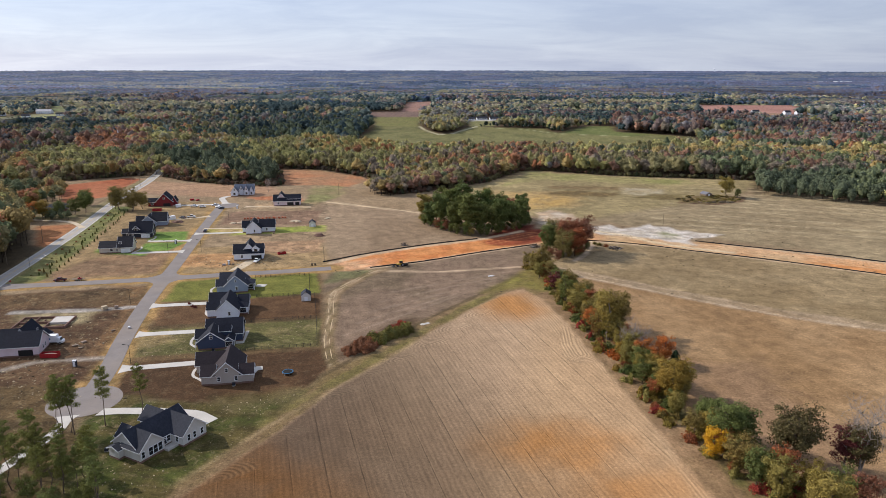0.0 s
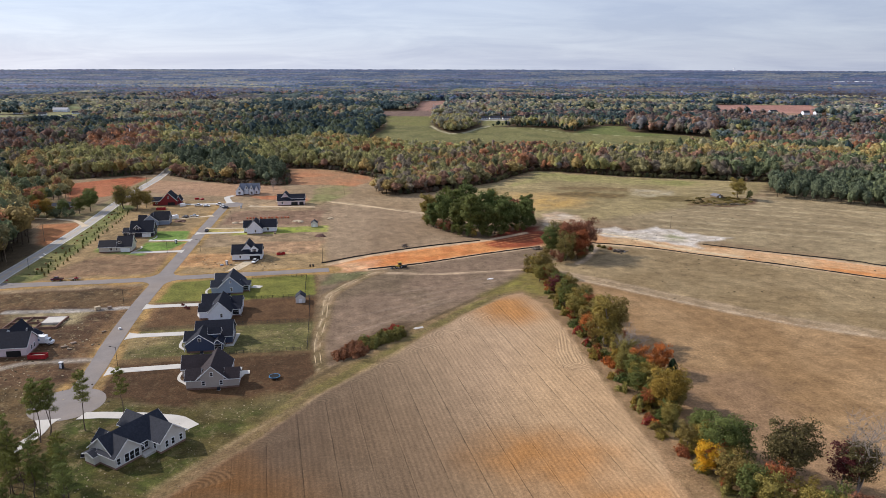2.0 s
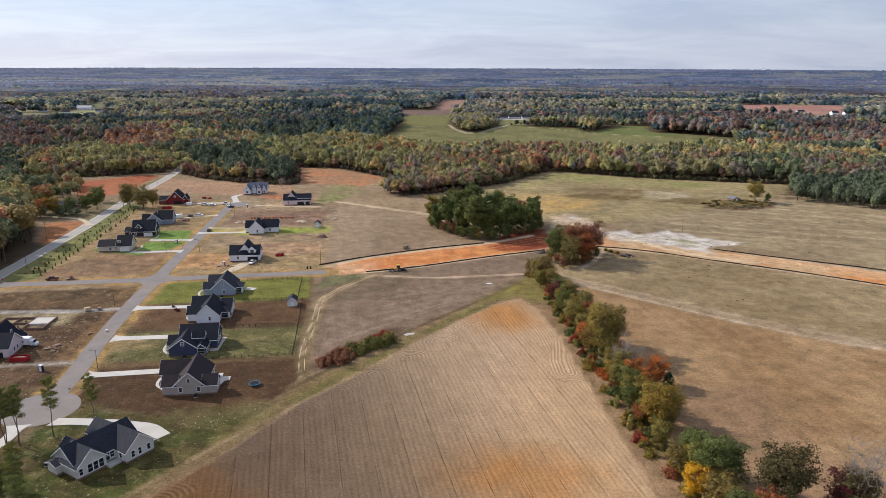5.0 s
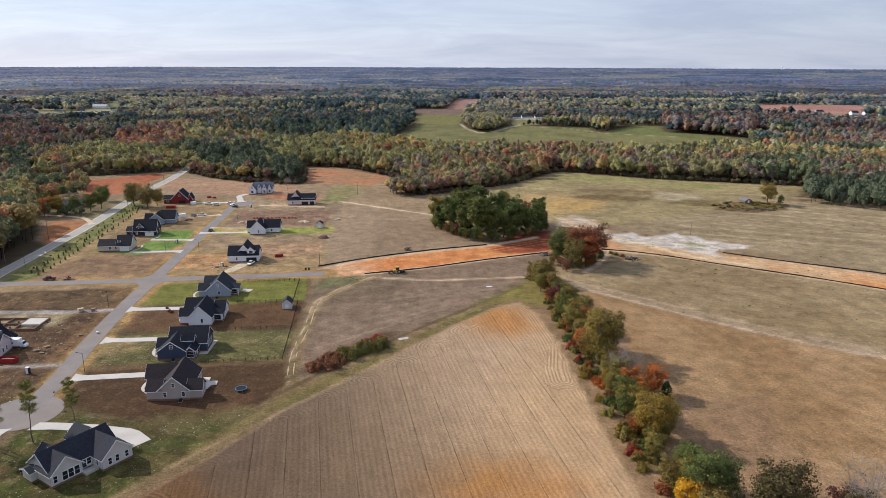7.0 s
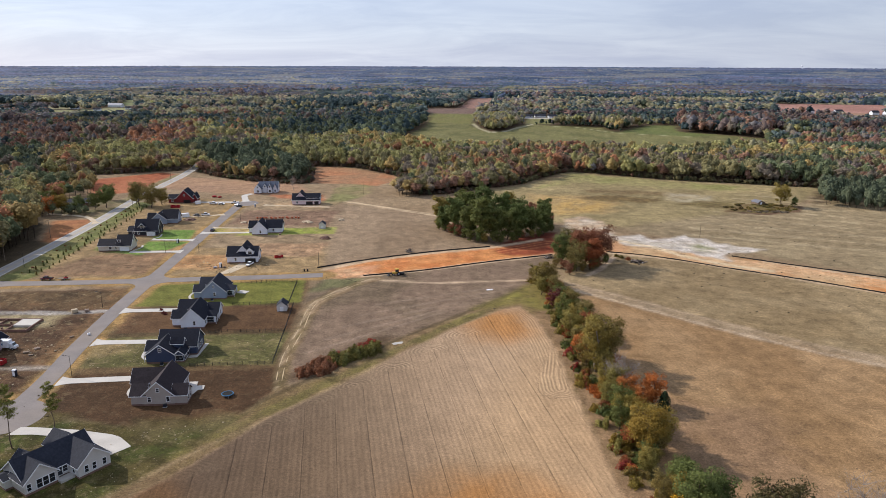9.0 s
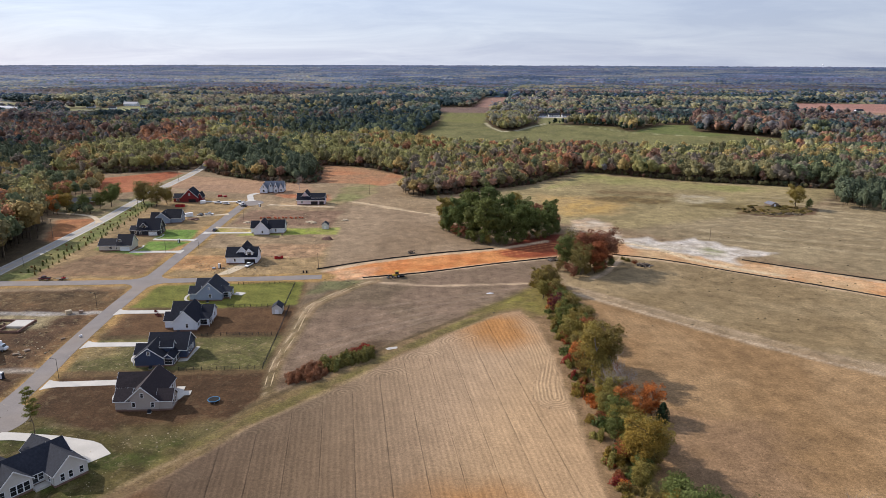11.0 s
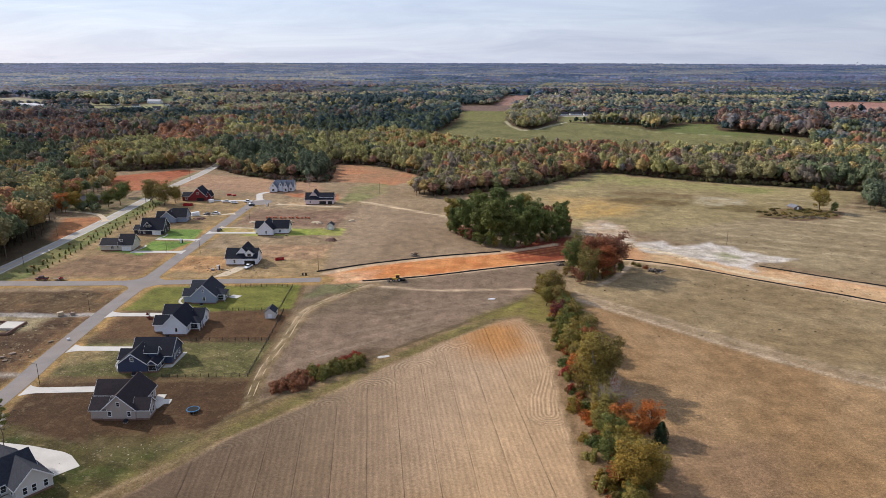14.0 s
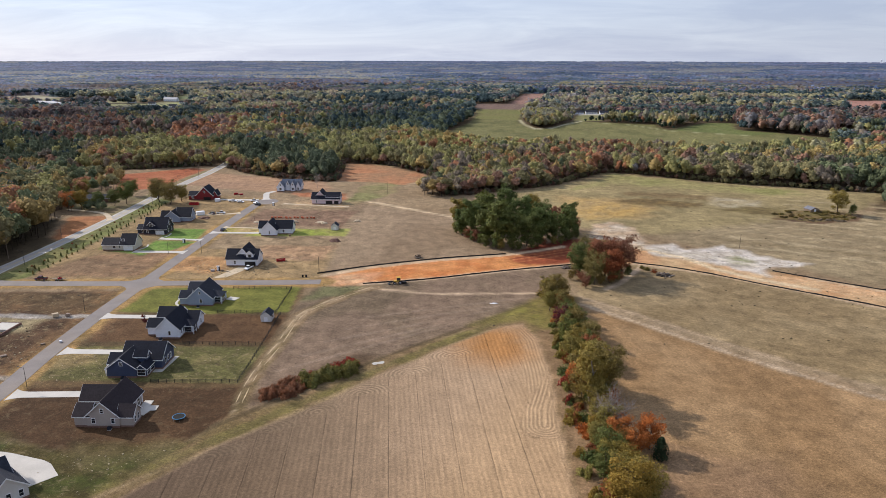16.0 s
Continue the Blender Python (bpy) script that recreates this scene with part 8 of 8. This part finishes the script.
for n, (x, y, w, d, h, mat) in enumerate(((-101.8, 348.5, 1.6, 1.2, 0.8, "tin"), (-97.4, 349.6, 1.2, 1.0, 0.6, "wood"), (-94.8, 349.4, 1.4, 0.9, 0.4, "dust"), (-134, 282.4, 2.2, 1.6, 1.5, "dust"), (-129.5, 283.6, 1.5, 1.2, 1.2, "stone"), (-127.4, 242.5, 2.2, 1.2, 0.5, "wood"), (-125.8, 246, 1.8, 1.2, 0.5, "stone"), (-124.5, 240.6, 1.6, 1.0, 0.3, "wood"), (-120, 257.5, 1.4, 1.0, 0.4, "wood"), (-114.8, 260.0, 1.0, 0.6, 0.8, "trim"), (-145, 254, 1.2, 0.9, 0.4, "wood"), (-174.5, 528.6, 3.0, 1.6, 1.3, "redpaint"), (-170, 527.5, 2.4, 1.4, 1.1, "redpaint"), (-90.5, 418.5, 1.2, 1.0, 0.7, "wood"), (-176.1, 502.6, 3.6, 2.0, 2.2, "whitepaint"), (-166.9, 460.6, 5.0, 2.3, 2.4, "whitepaint"))):
    root = thing("material_stack", pose(x, y, 0, 0, 0, 8 + 13 * n % 40), {"redpaint": "red farm machine parked on soil", "whitepaint": "white site trailer beside a house"}.get(mat, "stack of building material on bare soil"), "stack", "stacks on the lots")
    part("load", box(-w / 2, -d / 2, 0.12, w / 2, d / 2, h, bevel=0.06), M[mat], root)
    part("skid", box(-w / 2 + 0.05, -d / 2 + 0.05, 0, w / 2 - 0.05, d / 2 - 0.05, 0.13), M["wood"], root)
# the old farm hut on its mound
shed(223.5, 527.0, 20, 6, 7, 1.6, 3.0, "wood", "tin_roof", "ruined tin-roofed hut on a mound in the field")
# sheet plastic and a white board left on the grass
tagged(part("plastic_sheet", blob(1.0, (2.1, 0.9, 0.12), 0.5, 3, 5), M["concrete"], None, "", pose(1.2, 261.6, 0.02, 0, 0, 30)), "crumpled white plastic sheet in the ditch", "sheet")
tagged(part("white_board", blob(1.0, (1.8, 0.7, 0.2), 0.35, 2, 8), M["trim"], None, "", pose(34, 325.8, 0.05, 0, 0, 15)), "white board lying in the dormant field", "board")
# air conditioners behind the houses
for x, y in ((-60.8, 208.0), (-75.5, 236.6), (-81, 267.8), (-84.4, 301.6), (-84.6, 169.2)):
    root = thing("air_conditioner", pose(x, y, 0, 0, 0, 8.5), "grey air-conditioning unit at a house wall", "air conditioner", "air conditioners")
    part("casing", box(-0.45, -0.45, 0.1, 0.45, 0.45, 0.95, bevel=0.04), M["roof_slate"], root)
    part("fan_grille", disc(0, 0, 0.36, 0.95, 0.98, n=16), M["black"], root)
    part("plinth", box(-0.55, -0.55, -0.02, 0.55, 0.55, 0.1), M["concrete"], root)


# ---- scraps ----
def scraps(spots, label, material, seed, size=(0.25, 0.9)):
    """Offcuts, stones and torn wrapping strewn round given (x, y, spread, count) spots, as one litter of low chips."""
    rng = np.random.RandomState(seed)
    V, F = [], []
    for x, y, spread, count in spots:
        for k in range(count):
            px_, py_ = x + rng.normal(0, spread), y + rng.normal(0, spread * 0.7)
            a, l = rng.uniform(0, math.pi), rng.uniform(*size)
            w, t = l * rng.uniform(0.2, 0.8), rng.uniform(0.05, 0.22)
            c, s = math.cos(a), math.sin(a)
            n = len(V)
            for z, q in ((-0.05, 1.0), (t, 0.8)):
                for u, v in ((-1, -1), (1, -1), (1, 1), (-1, 1)):
                    u, v = u * l / 2 * q * rng.uniform(0.7, 1.1), v * w / 2 * q * rng.uniform(0.7, 1.1)
                    V.append((px_ + u * c - v * s, py_ + u * s + v * c, z * rng.uniform(0.7, 1.2)))
            F += [(n + 4, n + 5, n + 6, n + 7)] + [(n + i, n + (i + 1) % 4, n + 4 + (i + 1) % 4, n + 4 + i) for i in range(4)]
    return tagged(new("scraps", np_mesh("scraps", V, F, M[material])), label, "debris", kind="stuff")


BUILDING = [(-101, 350, 6, 34), (-84, 356, 6, 30), (-112, 356, 5, 16), (-75, 374, 6, 16), (-104, 500, 7, 30), (-82, 508, 7, 24), (-118, 520, 9, 26), (-95, 470, 12, 40), (-168, 468, 8, 26), (-184, 512, 8, 24), (-140, 228, 8, 36), (-128, 246, 6, 26), (-148, 266, 9, 34), (-126, 214, 9, 40), (-118, 204, 6, 20), (-40, 336, 4, 16), (-95, 352, 12, 30)]
scraps(BUILDING, "pale lumber offcuts and torn wrapping on bare soil", "scrap", 5)
scraps([(x + 3, y - 2, r * 1.2, n // 2) for x, y, r, n in BUILDING], "dark clods and brush on bare soil", "clod", 6, (0.3, 1.1))
scraps([(-66, 176, 6, 22), (-72, 158, 5, 18), (-58, 190, 5, 12), (-86, 160, 5, 12), (-100, 246, 5, 22), (-92, 238, 6, 20), (-50, 196, 5, 18), (-62, 252, 9, 16), (-78, 148, 6, 26)], "pale stones and straw wads in thin grass", "scrap", 8, (0.2, 0.6))
scraps([(170, 470, 60, 70), (240, 440, 60, 60), (140, 350, 40, 50), (220, 320, 50, 50), (120, 380, 20, 30), (230, 525, 12, 40)], "dark weed clumps dotted over the stubble", "clod", 9, (0.4, 1.3))

# ---- far buildings ----
def far_house(x, y, rot, w, d, eave, ridge, wall, roof, label, category="house", name="house"):
    root = thing(name, pose(x, y, float(ground_height(x, y)), 0, 0, rot), label, category, "far buildings")
    part("wall", wing_walls(0, 0, w, d, eave, ridge, "u"), M[wall], root)
    part("roof", wing_roof(0, 0, w, d, eave, ridge, "u", 0.4, 0.25), M[roof], root)
    part("foundation", box(0.1, 0.1, -1.0, w - 0.1, d - 0.1, BASE + 0.05), M["brick"], root)
    for k in range(max(2, int(w / 5))):
        part("window", box(2 + 4.5 * k, -0.06, 1.4, 3.2 + 4.5 * k, -0.01, 2.8), M["glass"], root)
    return root


for x, y, w in ((86, 1316, 16), (106, 1324, 20), (130, 1318, 18)):
    far_house(x, y, 8, w, 9, 3.2, 6, "wall_white", "roof_slate", "white farm building beside a far meadow")
far_house(172, 1180, 5, 15, 9, 3.4, 7, "wall_white", "tin", "white farmhouse among far trees")
for x, y, w in ((628, 1486, 14), (652, 1478, 12), (700, 1470, 16), (760, 1452, 14), (782, 1446, 13), (806, 1440, 14)):
    far_house(x, y, 12, w, 10, 5.5, 9, "wall_white", "roof_slate", "white house on the edge of a far red field")
for x in (1700, 1800):
    far_house(x, 3060, 0, 80, 16, 6, 10, "wall_white", "trim", "long white poultry barn near the horizon", "barn", "barn")
far_house(-520, 1050, 20, 22, 10, 4, 7, "wall_white", "roof_slate", "white building in a far clearing")
far_house(-500, 1085, 5, 14, 9, 3.4, 6, "wall_tan", "roof_charcoal", "tan house in a far clearing")
for x, y, w in ((-842, 1430, 16), (-770, 1390, 14), (-730, 1440, 18), (-690, 1330, 14), (-660, 1290, 12)):
    far_house(x, y, 15, w, 9, 3.4, 6.5, "wall_white", "roof_slate", "white house in a far hamlet")
for x, y in ((-1010, 1370), (-960, 1345)):
    far_house(x, y, -8, 46, 14, 5, 7, "wall_white", "tin", "long pale shed in a far yard", "barn", "barn")
far_house(-800, 1500, 0, 30, 12, 5, 9, "wall_white", "tin", "white barn on a far green", "barn", "barn")
chapel = far_house(-385, 905, 30, 18, 9, 4.5, 9, "wall_white", "roof_slate", "white chapel with a pointed steeple among trees", "church", "church")
part("steeple", rod((1.5, 4.5, 6), (1.5, 4.5, 20), 1.5, sides=4, r2=0.15), M["trim"], chapel, "white steeple")
tower = thing("water_tower", pose(1780, 4300, float(ground_height(1780, 4300))), "pale water tower on the horizon", "water tower")
part("tank", blob(5, (1, 1, 0.7), 0.0, 2, 0, at=(0, 0, 27)), M["trim"], tower)
part("stem", rod((0, 0, -2), (0, 0, 25), 1.1, sides=10), M["trim"], tower)
